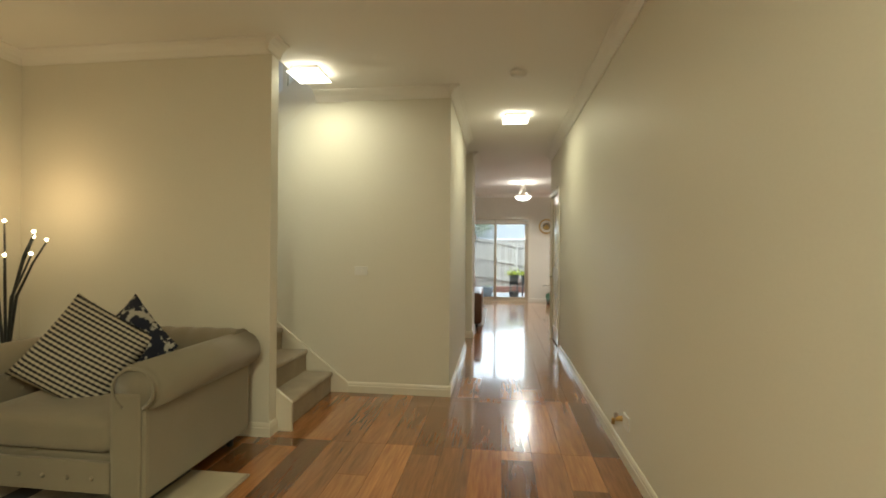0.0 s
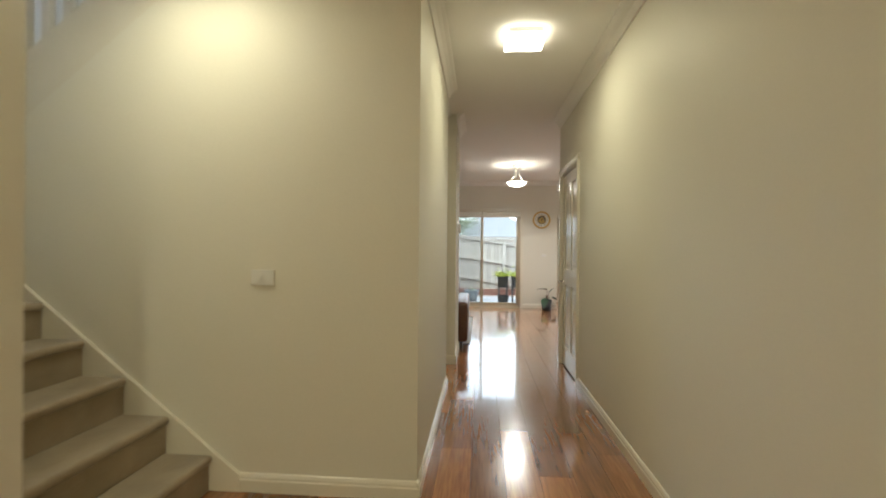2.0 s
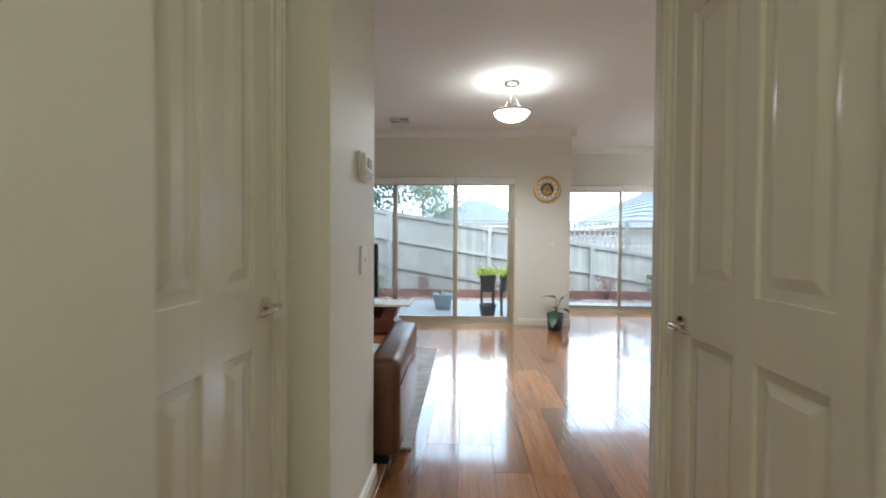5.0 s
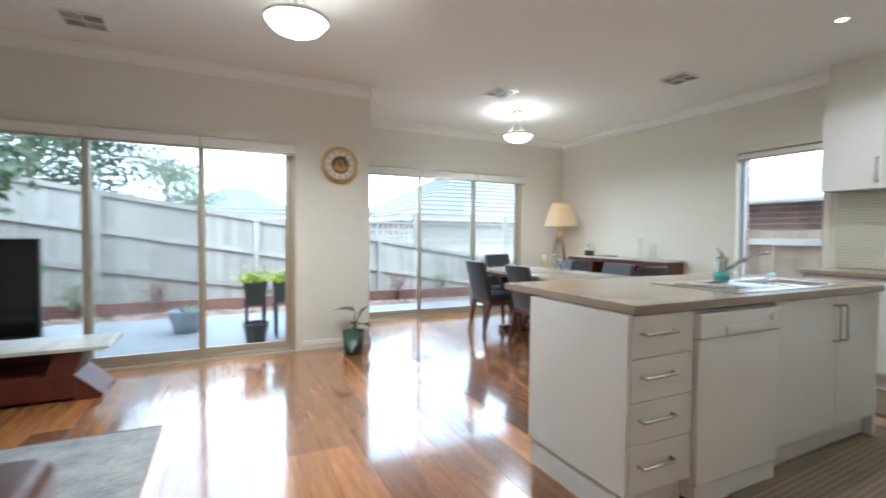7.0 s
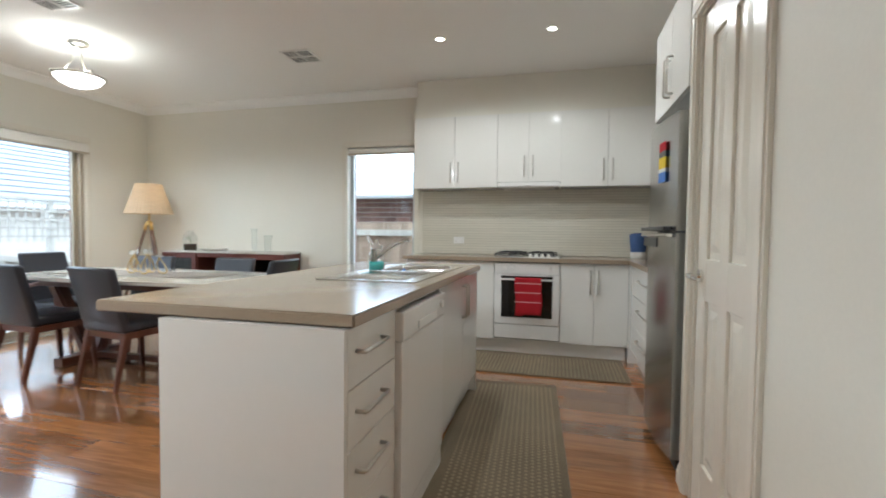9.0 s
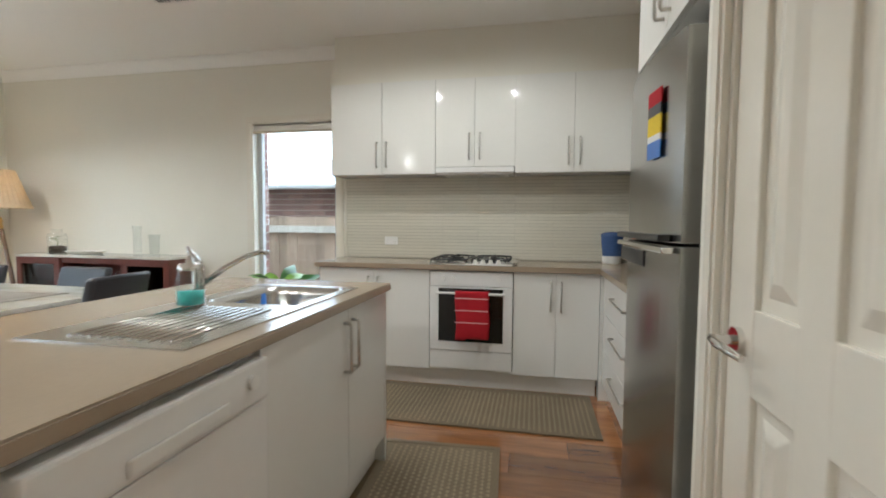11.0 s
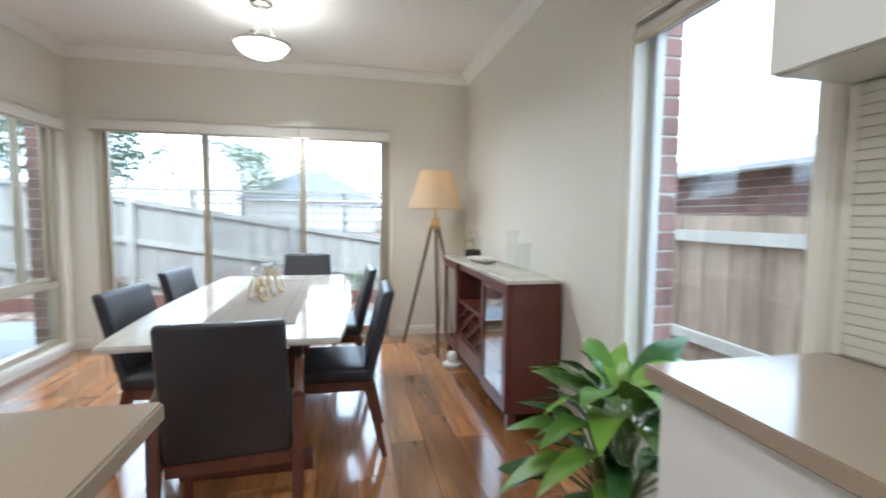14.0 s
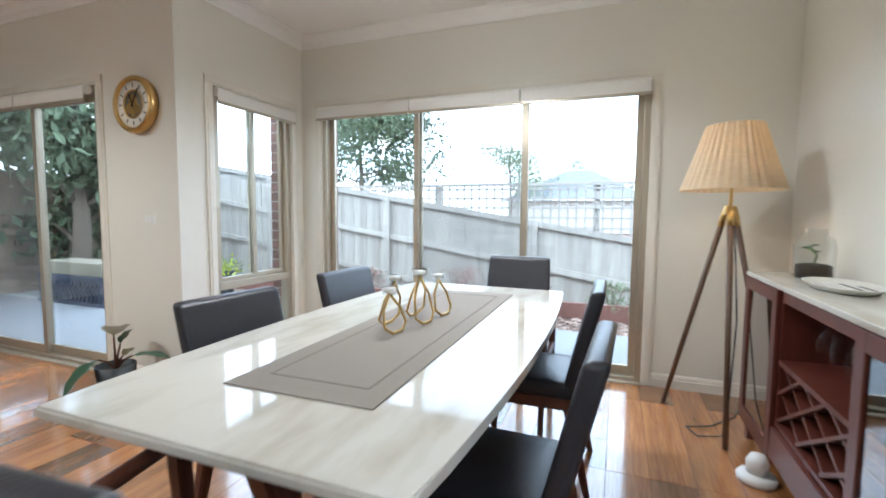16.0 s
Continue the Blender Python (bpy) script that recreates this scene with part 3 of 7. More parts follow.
# ---- windows and sliding doors ----
def frame_bars(bm, plane, c, d, bars):
    for u0, z0, u1, z1 in bars:
        if plane == "y":
            box(bm, u0, c - d, z0, u1, c + d, z1, 0.003)
        else:
            box(bm, c - d, u0, z0, c + d, u1, z1, 0.003)


def pane_of(parent, plane, c, u0, z0, u1, z1):
    bm = B()
    if plane == "y":
        box(bm, u0, c - 0.003, z0, u1, c + 0.003, z1)
    else:
        box(bm, c - 0.003, u0, z0, c + 0.003, u1, z1)
    p = part("pane", bm, "pane", parent)
    p.visible_shadow = False
    return p


def sliding_door(name, label, a, b, y, head, cuts, handle_x):
    d = tagged(thing(name, label, "sliding door"), kind="structure")
    bm = B()
    frame_bars(bm, "y", y, 0.05, [(a, 0, a + 0.04, head), (b - 0.04, 0, b, head), (a + 0.04, head - 0.045, b - 0.04, head), (a + 0.04, 0.0, b - 0.04, 0.035)])
    part("window_frame", bm, "alu", d)
    xs = [a + 0.04, *cuts, b - 0.04]
    for i in range(3):
        c = y + (-0.014 if i == 1 else 0.018)
        u0, u1 = xs[i] - (0.03 if i else 0), xs[i + 1] + (0.03 if i < 2 else 0)
        bm = B()
        frame_bars(bm, "y", c, 0.014, [(u0, 0.036, u0 + 0.045, head - 0.046), (u1 - 0.045, 0.036, u1, head - 0.046), (u0 + 0.045, head - 0.09, u1 - 0.045, head - 0.046), (u0 + 0.045, 0.036, u1 - 0.045, 0.1)])
        sash = part("sash", bm, "alu", d)
        pane_of(sash, "y", c, u0 + 0.045, 0.1, u1 - 0.045, head - 0.09)
        if i == 1:
            bm = B()
            box(bm, u0 + 0.03, y + 0.0455, 0.06, u1 - 0.03, y + 0.0475, head - 0.07)
            part("fly_screen", bm, "flyscreen", d, "grey insect screen mesh")
    bm = B()
    tube(bm, [(handle_x, y - 0.03, 0.92), (handle_x, y - 0.06, 0.94), (handle_x, y - 0.06, 1.10), (handle_x, y - 0.03, 1.12)], 0.008)
    part("pull_handle", bm, "alu", d)
    bm = B()
    box(bm, a, y - 0.10, -0.002, b, y - 0.051, 0.012, 0.003)
    part("door_track", bm, "alu", d)
    return d


def roller_blinds(label, plane, c, s, spans, top, drop):
    for a, b in spans:
        t = thing("roller_blind", label, "blind", (((a + b) / 2, c, top) if plane == "y" else (c, (a + b) / 2, top)), 0, "roller blinds")
        w = (b - a) / 2 - 0.006
        def put(name, bm, mat):
            o = part(name, bm, mat, t)
            if plane == "x":
                o.rotation_euler = (0, 0, radians(90))
        k = s if plane == "y" else -s
        bm = B(); rod(bm, (-w, k * 0.035, -0.035), (w, k * 0.035, -0.035), 0.032, seg=20); put("roll", bm, "blind")
        bm = B(); box(bm, -w, k * 0.062, -drop, w, k * 0.066, -0.03); put("fabric", bm, "blind")
        bm = B(); box(bm, -w, k * 0.056, -drop - 0.022, w, k * 0.072, -drop, 0.003); put("bottom_rail", bm, "alu")


sliding_door("window_1", "three-panel champagne aluminium sliding glass door", *SD1, LIV_Y + 0.055, 2.05, (-0.965, -0.112), -0.925)
architrave("trim_window_1", "y", LIV_Y, -1, *SD1, 2.05, label="cream moulded window architrave")
sliding_door("window_2", "three-panel champagne aluminium sliding glass door", *SD2, DIN_Y + 0.055, 2.09, (2.58, 3.46), 2.60)
architrave("trim_window_2", "y", DIN_Y, -1, *SD2, 2.09, label="cream moulded window architrave")
roller_blinds("white roller blind wound up above a sliding door", "y", LIV_Y - 0.022, -1, [(-1.83, -0.965), (-0.965, -0.112), (-0.112, 0.705)], 2.04, 0.10)
roller_blinds("white roller blind wound up above a sliding door", "y", DIN_Y - 0.022, -1, [(1.68, 2.56), (2.56, 3.44), (3.44, 4.31)], 2.08, 0.10)


def side_window():
    a, b, s, h = WIN
    d = tagged(thing("window_3", "tall aluminium kitchen window with cream reveal", "window"), kind="structure")
    bm = B()
    frame_bars(bm, "x", KX + 0.085, 0.022, [(a, s, a + 0.04, h), (b - 0.04, s, b, h), (a + 0.04, h - 0.04, b - 0.04, h), (a + 0.04, s, b - 0.04, s + 0.045)])
    part("window_frame", bm, "gutter", d, "pale grey aluminium frame")
    pane_of(d, "x", KX + 0.085, a + 0.04, s + 0.045, b - 0.04, h - 0.04)
    bm = B()
    box(bm, KX - 0.03, a - 0.02, s - 0.022, KX + 0.062, b + 0.02, s - 0.001, 0.003)
    part("window_sill", bm, "trim", d)


side_window()
architrave("trim_window_3", "x", KX, -1, WIN[0], WIN[1], WIN[3], sill=WIN[2] - 0.022, label="cream moulded window architrave")
roller_blinds("white roller blind wound up in the kitchen window", "x", KX + 0.055, -1, [(WIN[0], WIN[1])], 2.075, 0.06)


def nook_window():
    a, b, s, h = NWIN
    x = NOOK_X - 0.06
    d = tagged(thing("window_4", "aluminium window with a slider above a low fixed pane", "window"), kind="structure")
    bm = B()
    frame_bars(bm, "x", x, 0.04, [(a, s, a + 0.045, h), (b - 0.045, s, b, h), (a + 0.045, h - 0.045, b - 0.045, h), (a + 0.045, s, b - 0.045, s + 0.045), (a + 0.045, 0.60, b - 0.045, 0.655)])
    part("window_frame", bm, "alu", d)
    m = (a + b) / 2
    for u0, u1, c in ((a + 0.045, m + 0.02, x + 0.012), (m - 0.02, b - 0.045, x - 0.016)):
        bm = B()
        frame_bars(bm, "x", c, 0.012, [(u0, 0.657, u0 + 0.035, h - 0.047), (u1 - 0.035, 0.657, u1, h - 0.047), (u0 + 0.035, h - 0.08, u1 - 0.035, h - 0.047), (u0 + 0.035, 0.657, u1 - 0.035, 0.69)])
        sash = part("sash", bm, "alu", d)
        pane_of(sash, "x", c, u0 + 0.035, 0.69, u1 - 0.035, h - 0.08)
    pane_of(d, "x", x, a + 0.045, s + 0.045, b - 0.045, 0.60)


nook_window()
architrave("trim_window_4", "x", NOOK_X, 1, NWIN[0], NWIN[1], NWIN[3], sill=NWIN[2], label="cream moulded window architrave")
roller_blinds("white roller blind wound up in the nook window", "x", NOOK_X - 0.012, 1, [(NWIN[0], NWIN[1])], 2.045, 0.10)


# ---- stairs ----
def stairs():
    s = tagged(thing("stairs", "beige carpeted stairs with cream stringers", "stairs"), kind="structure")
    rise, run = 0.186, 0.232
    for i in range(7):
        x1, z1 = -1.508 - run * i, 0.185 + 0.189 * i
        bm = B()
        box(bm, x1 - run - 0.01, 2.745, 0 if i < 1 else z1 - 0.21, x1, 3.605, z1 - 0.03)
        soft = B()
        soft_block(soft, x1 - run - 0.01, 2.745, z1 - 0.045, x1 + 0.022, 3.605, z1, 0.02)
        part("riser", bm, "carpet", s)
        part("tread", soft, "carpet", s)
    for y0, y1, name in ((3.6055, 3.6245, "stringer"), (2.722, 2.744, "stringer")):
        bm = B()
        dx = 6.5 * run
        start = -1.35 if y0 > 3 else -1.452
        sl = rise / run
        top0 = 0.085 if y0 > 3 else 0.20
        prism(bm, [(start, 0), (start, top0), (start - 0.03 - dx, top0 + sl * dx), (start - 0.03 - dx, sl * dx - 0.2), (start - 0.45, 0)], "y", y0, y1)
        part(name, bm, "trim", s)


stairs()


def stair_rail():
    r = tagged(thing("balustrade", "white timber balustrade up the second flight", "balustrade"), kind="structure")
    sl = 0.8
    def z(x):
        return CEIL + sl * (x + 1.60)
    bm = B()
    prism(bm, [(-1.672, z(-1.672) - 0.02), (-1.672, z(-1.672) + 0.36), (-3.35, z(-3.35) + 0.36), (-3.35, z(-3.35) - 0.02)], "y", 3.64, 3.72)
    part("stringer", bm, "trim", r)
    bm = B()
    prism(bm, [(-1.672, z(-1.672) + 1.2), (-1.672, z(-1.672) + 1.27), (-3.35, z(-3.35) + 1.27), (-3.35, z(-3.35) + 1.2)], "y", 3.65, 3.71)
    part("handrail", bm, "trim", r)
    for i in range(13):
        bm = B()
        x = -1.74 - 0.125 * i
        box(bm, x - 0.02, 3.66, z(x) + 0.34, x + 0.02, 3.70, z(x) + 1.22)
        part("baluster", bm, "trim", r)


stair_rail()


# ---- outdoors ----
bm = B()
box(bm, -120, -90, -0.5, 120, 150, -0.1215)
structure("ground", bm, "mulch", "brown bark mulch over garden soil", "ground")
bm = B()
box(bm, -6, 11.22, -0.3, 1.345, 13.85, -0.05)
box(bm, 1.345, 12.46, -0.3, 5.4, 13.85, -0.05)
structure("pavement_patio", bm, "concrete", "grey concrete patio slab", "paving")


def paling_fence(name, label, a, b, z_top, z_base, step, mats=("paling", "paling"), rails=(0.35, 1.0, 1.55), front=-1, w=0.125):
    """A timber paling fence from a to b; z_top(s), z_base(s) along it."""
    a, b = Vector((*a, 0)), Vector((*b, 0))
    d = b - a
    n = int(d.length / w)
    f = thing(name, label, "fence", (*a.to_2d(), -0.1), math.degrees(math.atan2(d.y, d.x)))
    rnd = random.Random(7)
    for i in range(n):
        s = (i + 0.5) / n
        t, lo = z_top(s) + 0.1 + rnd.uniform(-0.008, 0.008), z_base(s) + 0.1
        bm = B()
        off = 0.010 * (i % 2)
        box(bm, i * w - 0.004, off, lo, (i + 1) * w + 0.004, off + 0.014, t)
        part("paling", bm, mats[0], f)
    for k in rails:
        bm = B()
        m = 24
        for i in range(m):
            s0, s1 = i / m, (i + 1) / m
            h0, h1 = ((z_top(s) + 0.1 + k) if k < 0 else z_base(s) + 0.1 + k * (z_top(s) - z_base(s)) for s in (s0, s1))
            prism(bm, [(s0 * d.length, h0), (s1 * d.length, h1), (s1 * d.length, h1 + 0.085), (s0 * d.length, h0 + 0.085)], "y", -0.045 if front < 0 else 0.03, -0.003 if front < 0 else 0.07)
        part("rail", bm, mats[1], f)
    q = 0.0
    while q < d.length:
        s = q / d.length
        bm = B()
        box(bm, q - 0.05, -0.10, 0, q + 0.05, -0.046, z_top(s) + 0.1 - 0.02, 0.006)
        part("post", bm, mats[1], f)
        q += step
    return f


FY = 15.6
paling_fence("paling_fence", "weathered grey timber paling fence with a sloping top", (-4.2, FY), (7.5, FY), lambda s: 1.53 - 0.16 * (s * 11.7 - 4.3), lambda s: -0.12, 2.4, rails=(-1.32, -0.68, -0.06))
paling_fence("side_fence", "brown timber paling fence beside the yard", (-4.2, 11.4), (-4.2, 15.5), lambda s: 1.75, lambda s: -0.12, 2.2, rails=(0.2, 0.5, 0.85), mats=("brownpaling", "brownpaling"))


def lattice():
    f = thing("lattice_screen", "grey timber lattice above the fence", "lattice", (-1.0, FY + 0.03, 0))
    bm = B()
    for z in (0.98, 1.12, 1.26, 1.40, 1.54):
        box(bm, 0, 0, z, 8.5, 0.012, z + 0.03)
    for i in range(72):
        box(bm, i * 0.12, 0.013, 0.9, i * 0.12 + 0.028, 0.025, 1.6)
    tagged(part("slats", bm, "paling", f), kind="stuff")
    bm = B()
    box(bm, 0, -0.01, 1.6, 8.5, 0.04, 1.645)
    part("top_rail", bm, "paling", f)
    for x in (0.0, 2.4, 4.8, 7.2):
        bm = B()
        box(bm, x, 0.03, -0.12, x + 0.09, 0.11, 1.62)
        part("post", bm, "paling", f)


lattice()
paling_fence("boundary_fence", "brown timber paling fence by the kitchen", (6.55, 5.5), (6.55, 14.5), lambda s: 1.27, lambda s: -0.12, 2.4, mats=("brownpaling", "paling"), rails=(0.3, 0.86), front=1)


def hip_house(name, label, x0, y0, x1, y1, eave, ridge, wallmat="brick", roofmat="rooftile"):
    h = thing(name, label, "house", ((x0 + x1) / 2, (y0 + y1) / 2, -0.1))
    w, d = (x1 - x0) / 2, (y1 - y0) / 2
    bm = B()
    box(bm, -w, -d, 0, w, d, eave)
    part("wall", bm, wallmat, h)
    o = 0.45
    bm = B()
    e = [bm.verts.new(p) for p in ((-w - o, -d - o, eave), (w + o, -d - o, eave), (w + o, d + o, eave), (-w - o, d + o, eave))]
    k = min(w, d)
    if w > d:
        r = [bm.verts.new((-w + k, 0, ridge)), bm.verts.new((w - k, 0, ridge))]
        fs = ((e[0], e[1], r[1], r[0]), (e[1], e[2], r[1]), (e[2], e[3], r[0], r[1]), (e[3], e[0], r[0]))
    else:
        r = [bm.verts.new((0, -d + k, ridge)), bm.verts.new((0, d - k, ridge))]
        fs = ((e[0], e[1], r[0]), (e[1], e[2], r[1], r[0]), (e[2], e[3], r[1]), (e[3], e[0], r[0], r[1]))
    for f in fs:
        bm.faces.new(f)
    bm.faces.new(e[::-1])
    part("roof", bm, roofmat, h)
    # courses of tiles as thin steps up each slope
    bm = B()
    n = 16
    for i in range(n):
        t0 = i / n
        a0 = [(-w - o) * (1 - t0) + (-w + k if w > d else 0) * t0, (-d - o) * (1 - t0) + (0 if w > d else -d + k) * t0]
        a1 = [(w + o) * (1 - t0) + (w - k if w > d else 0) * t0, (d + o) * (1 - t0) + (0 if w > d else d - k) * t0]
        z = eave + (ridge - eave) * t0 + 0.02
        for p, q in (((a0[0], a0[1]), (a1[0], a0[1])), ((a1[0], a0[1]), (a1[0], a1[1])), ((a1[0], a1[1]), (a0[0], a1[1])), ((a0[0], a1[1]), (a0[0], a0[1]))):
            rod(bm, (*p, z), (*q, z), 0.028, seg=6) if (Vector(p) - Vector(q)).length > 0.05 else None
    tagged(part("tile_course", bm, roofmat, h), kind="stuff")
    bm = B()
    for p, q in (((-w - o, -d - o), (w + o, -d - o)), ((w + o, -d - o), (w + o, d + o)), ((w + o, d + o), (-w - o, d + o)), ((-w - o, d + o), (-w - o, -d - o))):
        a, b = Vector((*p, 0)), Vector((*q, 0))
        rod(bm, (*p, eave), (*q, eave), 0.06, seg=8)
    part("gutter", bm, "gutter", h)
    return h


hip_house("neighbour_house", "pale brick house with a grey tiled hip roof", 5.5, 20, 17, 30, 1.75, 4.6, "mortar")
side = hip_house("neighbour_house", "red brick house with a pale roof beside the fence", 7.9, 3.0, 15.5, 15.5, 1.84, 2.8, "mortar", "paleroof")
hip_house("neighbour_house", "distant pale house with a tiled roof", -4, 44, 6, 52, 2.4, 5.0, "mortar")
bm = B()
box(bm, -0.012, -0.115, 0, 0.1, 0.115, 0.076, 0.003)
course = mesh_of(bm, "brick", "brick")
for j in range(10):
    for i in range(22):
        o = new("brick", course)
        o.parent = side
        o.location = (-3.8, -1.0 + i * 0.24 + (0.12 if j % 2 else 0), 0.98 + j * 0.086)


def tree(label, at, height, spread, mat, n, seed, trunk=0.14, low=0.3):
    t = thing("tree", label, "tree", at)
    rnd = random.Random(seed)
    bm = B()
    tube(bm, [(0, 0, 0), (0.05, 0.02, height * 0.3), (-0.04, 0.05, height * 0.6), (0.02, 0, height * 0.9)], [trunk, trunk * 0.8, trunk * 0.5, trunk * 0.15])
    tips = []
    for i in range(11):
        z = height * rnd.uniform(low, 0.8)
        a = rnd.uniform(0, 6.28)
        e = Vector((math.cos(a), math.sin(a), 0)) * spread * rnd.uniform(0.5, 0.95) + Vector((0, 0, z + rnd.uniform(0.2, 0.9)))
        tube(bm, [(0, 0, z), (e.x * 0.5, e.y * 0.5, z + 0.3), tuple(e)], [trunk * 0.35, trunk * 0.2, trunk * 0.06], seg=6)
        tips += [e, e * 0.7 + Vector((0, 0, z * 0.3))]
    tips.append(Vector((0, 0, height)))
    part("trunk", bm, "bark", t)
    bm = B()
    for i in range(n):
        c = rnd.choice(tips) + Vector((rnd.gauss(0, 1), rnd.gauss(0, 1), rnd.gauss(0, 0.8))) * spread * 0.22
        q = Euler([rnd.uniform(0, 6.28) for _ in range(3)]).to_matrix()
        s = rnd.uniform(0.05, 0.13)
        vs = [bm.verts.new(c + q @ Vector(p)) for p in ((-s, 0, 0), (0, -s * 0.45, 0.02), (s, 0, 0), (0, s * 0.45, 0.02))]
        bm.faces.new(vs)
    tagged(part("crown", bm, mat, t), kind="stuff")


tree("dense dark green garden tree behind the fence", (-5.4, 24.5, -0.1), 6.6, 2.6, "treeleaf", 12000, 3, low=0.25)
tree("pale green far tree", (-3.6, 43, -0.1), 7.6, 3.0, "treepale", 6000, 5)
tree("dark green tree at the side of the yard", (-3.4, 13.3, -0.1), 3.8, 1.2, "treeleaf", 7000, 9, low=0.2)
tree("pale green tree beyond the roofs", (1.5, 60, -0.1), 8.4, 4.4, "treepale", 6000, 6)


# ---- kitchen ----
def bar_handle(parent, p, q, out, r=0.0068):
    """A square bar pull from p to q, standing off along out."""
    p, q, out = Vector(p), Vector(q), Vector(out)
    d = (q - p).normalized()
    bm = B()
    tube(bm, [p, p + out * 0.85, p + out + d * 0.006, q + out - d * 0.006, q + out * 0.85, q], r, seg=8)
    return part("handle", bm, "nickel", parent, "satin nickel bar handle")


def door_front(parent, plane, c, s, u0, z0, u1, z1, handle=None, name="cabinet_door"):
    """A slab front 18 mm thick with its face at c; s points into the room. handle: (ua, za, ub, zb)."""
    bm = B()
    g = 0.0018
    if plane == "x":
        box(bm, min(c, c - s * 0.018), u0 + g, z0 + g, max(c, c - s * 0.018), u1 - g, z1 - g, 0.0015)
    else:
        box(bm, u0 + g, min(c, c - s * 0.018), z0 + g, u1 - g, max(c, c - s * 0.018), z1 - g, 0.0015)
    d = part(name, bm, "cabinet", parent)
    if handle:
        ua, za, ub, zb = handle
        if plane == "x":
            bar_handle(d, (c, ua, za), (c, ub, zb), (s * 0.03, 0, 0))
        else:
            bar_handle(d, (ua, c, za), (ub, c, zb), (0, s * 0.03, 0))
    return d


def base_unit(label, plane, c, s, u0, u1, back, fronts, z0=0.13, z1=0.862):
    t = thing("base_cabinet", label, "cabinet", (0, 0, 0), 0, "kitchen base cabinets")
    bm = B()
    if plane == "x":
        box(bm, min(c - s * 0.02, back), u0, z0, max(c - s * 0.02, back), u1, z1)
    else:
        box(bm, u0, min(c - s * 0.02, back), z0, u1, max(c - s * 0.02, back), z1)
    part("carcass", bm, "cabinet", t)
    for a, b, lo, hi, h in fronts:
        door_front(t, plane, c, s, a, lo, b, hi, h, "drawer_front" if hi - lo < 0.4 else "cabinet_door")
    return t


FX = 4.60
base_unit("white gloss double base cupboard under the bench end", "x", FX, -1, 7.735, 8.60, KX - 0.005, [
    (8.167, 8.60, 0.13, 0.862, (8.205, 0.60, 8.205, 0.80)), (7.735, 8.167, 0.13, 0.862, (8.13, 0.60, 8.13, 0.80))])
base_unit("white gloss double base cupboard beside the oven", "x", FX, -1, 6.53, 7.13, KX - 0.005, [
    (6.84, 7.13, 0.13, 0.862, (6.875, 0.60, 6.875, 0.80)), (6.55, 6.84, 0.13, 0.862, (6.805, 0.60, 6.805, 0.80))])
base_unit("white gloss drawer unit on the return bench", "y", 6.53, 1, 3.75, 4.58, 5.915, [
    (3.78, 4.56, 0.13, 0.36, (3.785, 0.285, 4.185, 0.285)), (3.78, 4.56, 0.36, 0.61, (3.785, 0.525, 4.185, 0.525)), (3.78, 4.56, 0.61, 0.862, (3.785, 0.76, 4.185, 0.76))])
base_unit("white gloss base cupboard beside the fridge", "y", 6.53, 1, 3.38, 3.745, 5.915, [(3.38, 3.745, 0.13, 0.862, None)])
t = thing("kickboard", "white kitchen kickboard under the base cabinets", "kickboard")
slab("kick_panel", "cabinet", t, (4.66, 6.56, 0, KX - 0.01, 8.58, 0.128), (3.38, 5.93, 0, 4.659, 6.47, 0.128), (4.585, 6.4705, 0.0, 4.66, 6.549, 0.862))

# wall bench in an L
bm = B()
prism(bm, [(KX - 0.004, 8.635), (4.575, 8.635), (4.575, 6.555), (3.37, 6.555), (3.37, 5.914), (KX - 0.004, 5.914)], "z", 0.865, 0.902)
bmesh.ops.bevel(bm, geom=list(bm.edges), offset=0.004, segments=2, affect="EDGES")
t = thing("benchtop", "taupe laminate benchtop along the kitchen wall", "benchtop", (0, 0, 0))
part("top", bm, "bench", t)


def wall_unit(label, edges, z0, z1, c=4.862, handle_low=True):
    t = thing("wall_cabinet", label, "cabinet", (0, 0, 0), 0, "kitchen wall cabinets")
    bm = B()
    box(bm, c + 0.02, edges[2], z0, KX - 0.003, edges[0], z1)
    part("carcass", bm, "cabinet", t)
    a, m, b = edges
    zz = z0 + 0.06
    door_front(t, "x", c, -1, m, z0, a, z1, (m + 0.04, zz, m + 0.04, zz + 0.19))
    door_front(t, "x", c, -1, b, z0, m, z1, (m - 0.04, zz, m - 0.04, zz + 0.19))


wall_unit("white gloss double wall cupboard beside the window", (8.62, 8.19, 7.755), 1.582, 2.303)
wall_unit("white gloss double wall cupboard over the cooktop", (7.755, 7.45, 7.145), 1.632, 2.303)
wall_unit("white gloss double wall cupboard beside the rangehood", (7.145, 6.72, 6.28), 1.582, 2.303)
t = thing("wall_cabinet", "white gloss wall cupboard on the return wall", "cabinet", (0, 0, 0), 0, "kitchen wall cabinets")
slab("carcass", "cabinet", t, (3.40, 5.913, 1.582, 4.861, 6.26, 2.303))
for a, b in ((3.40, 3.86), (3.86, 4.36), (4.36, 4.84)):
    door_front(t, "y", 6.28, 1, a, 1.582, b, 2.303, (b - 0.05, 1.642, b - 0.05, 1.832))
t = thing("fridge_cabinet", "white gloss cupboard above the fridge", "cabinet")
slab("carcass", "cabinet", t, (2.645, 5.913, 1.80, 3.38, 6.58, 2.31))
door_front(t, "y", 6.60, 1, 2.645, 1.80, 2.99, 2.31, (2.955, 1.86, 2.955, 2.05))
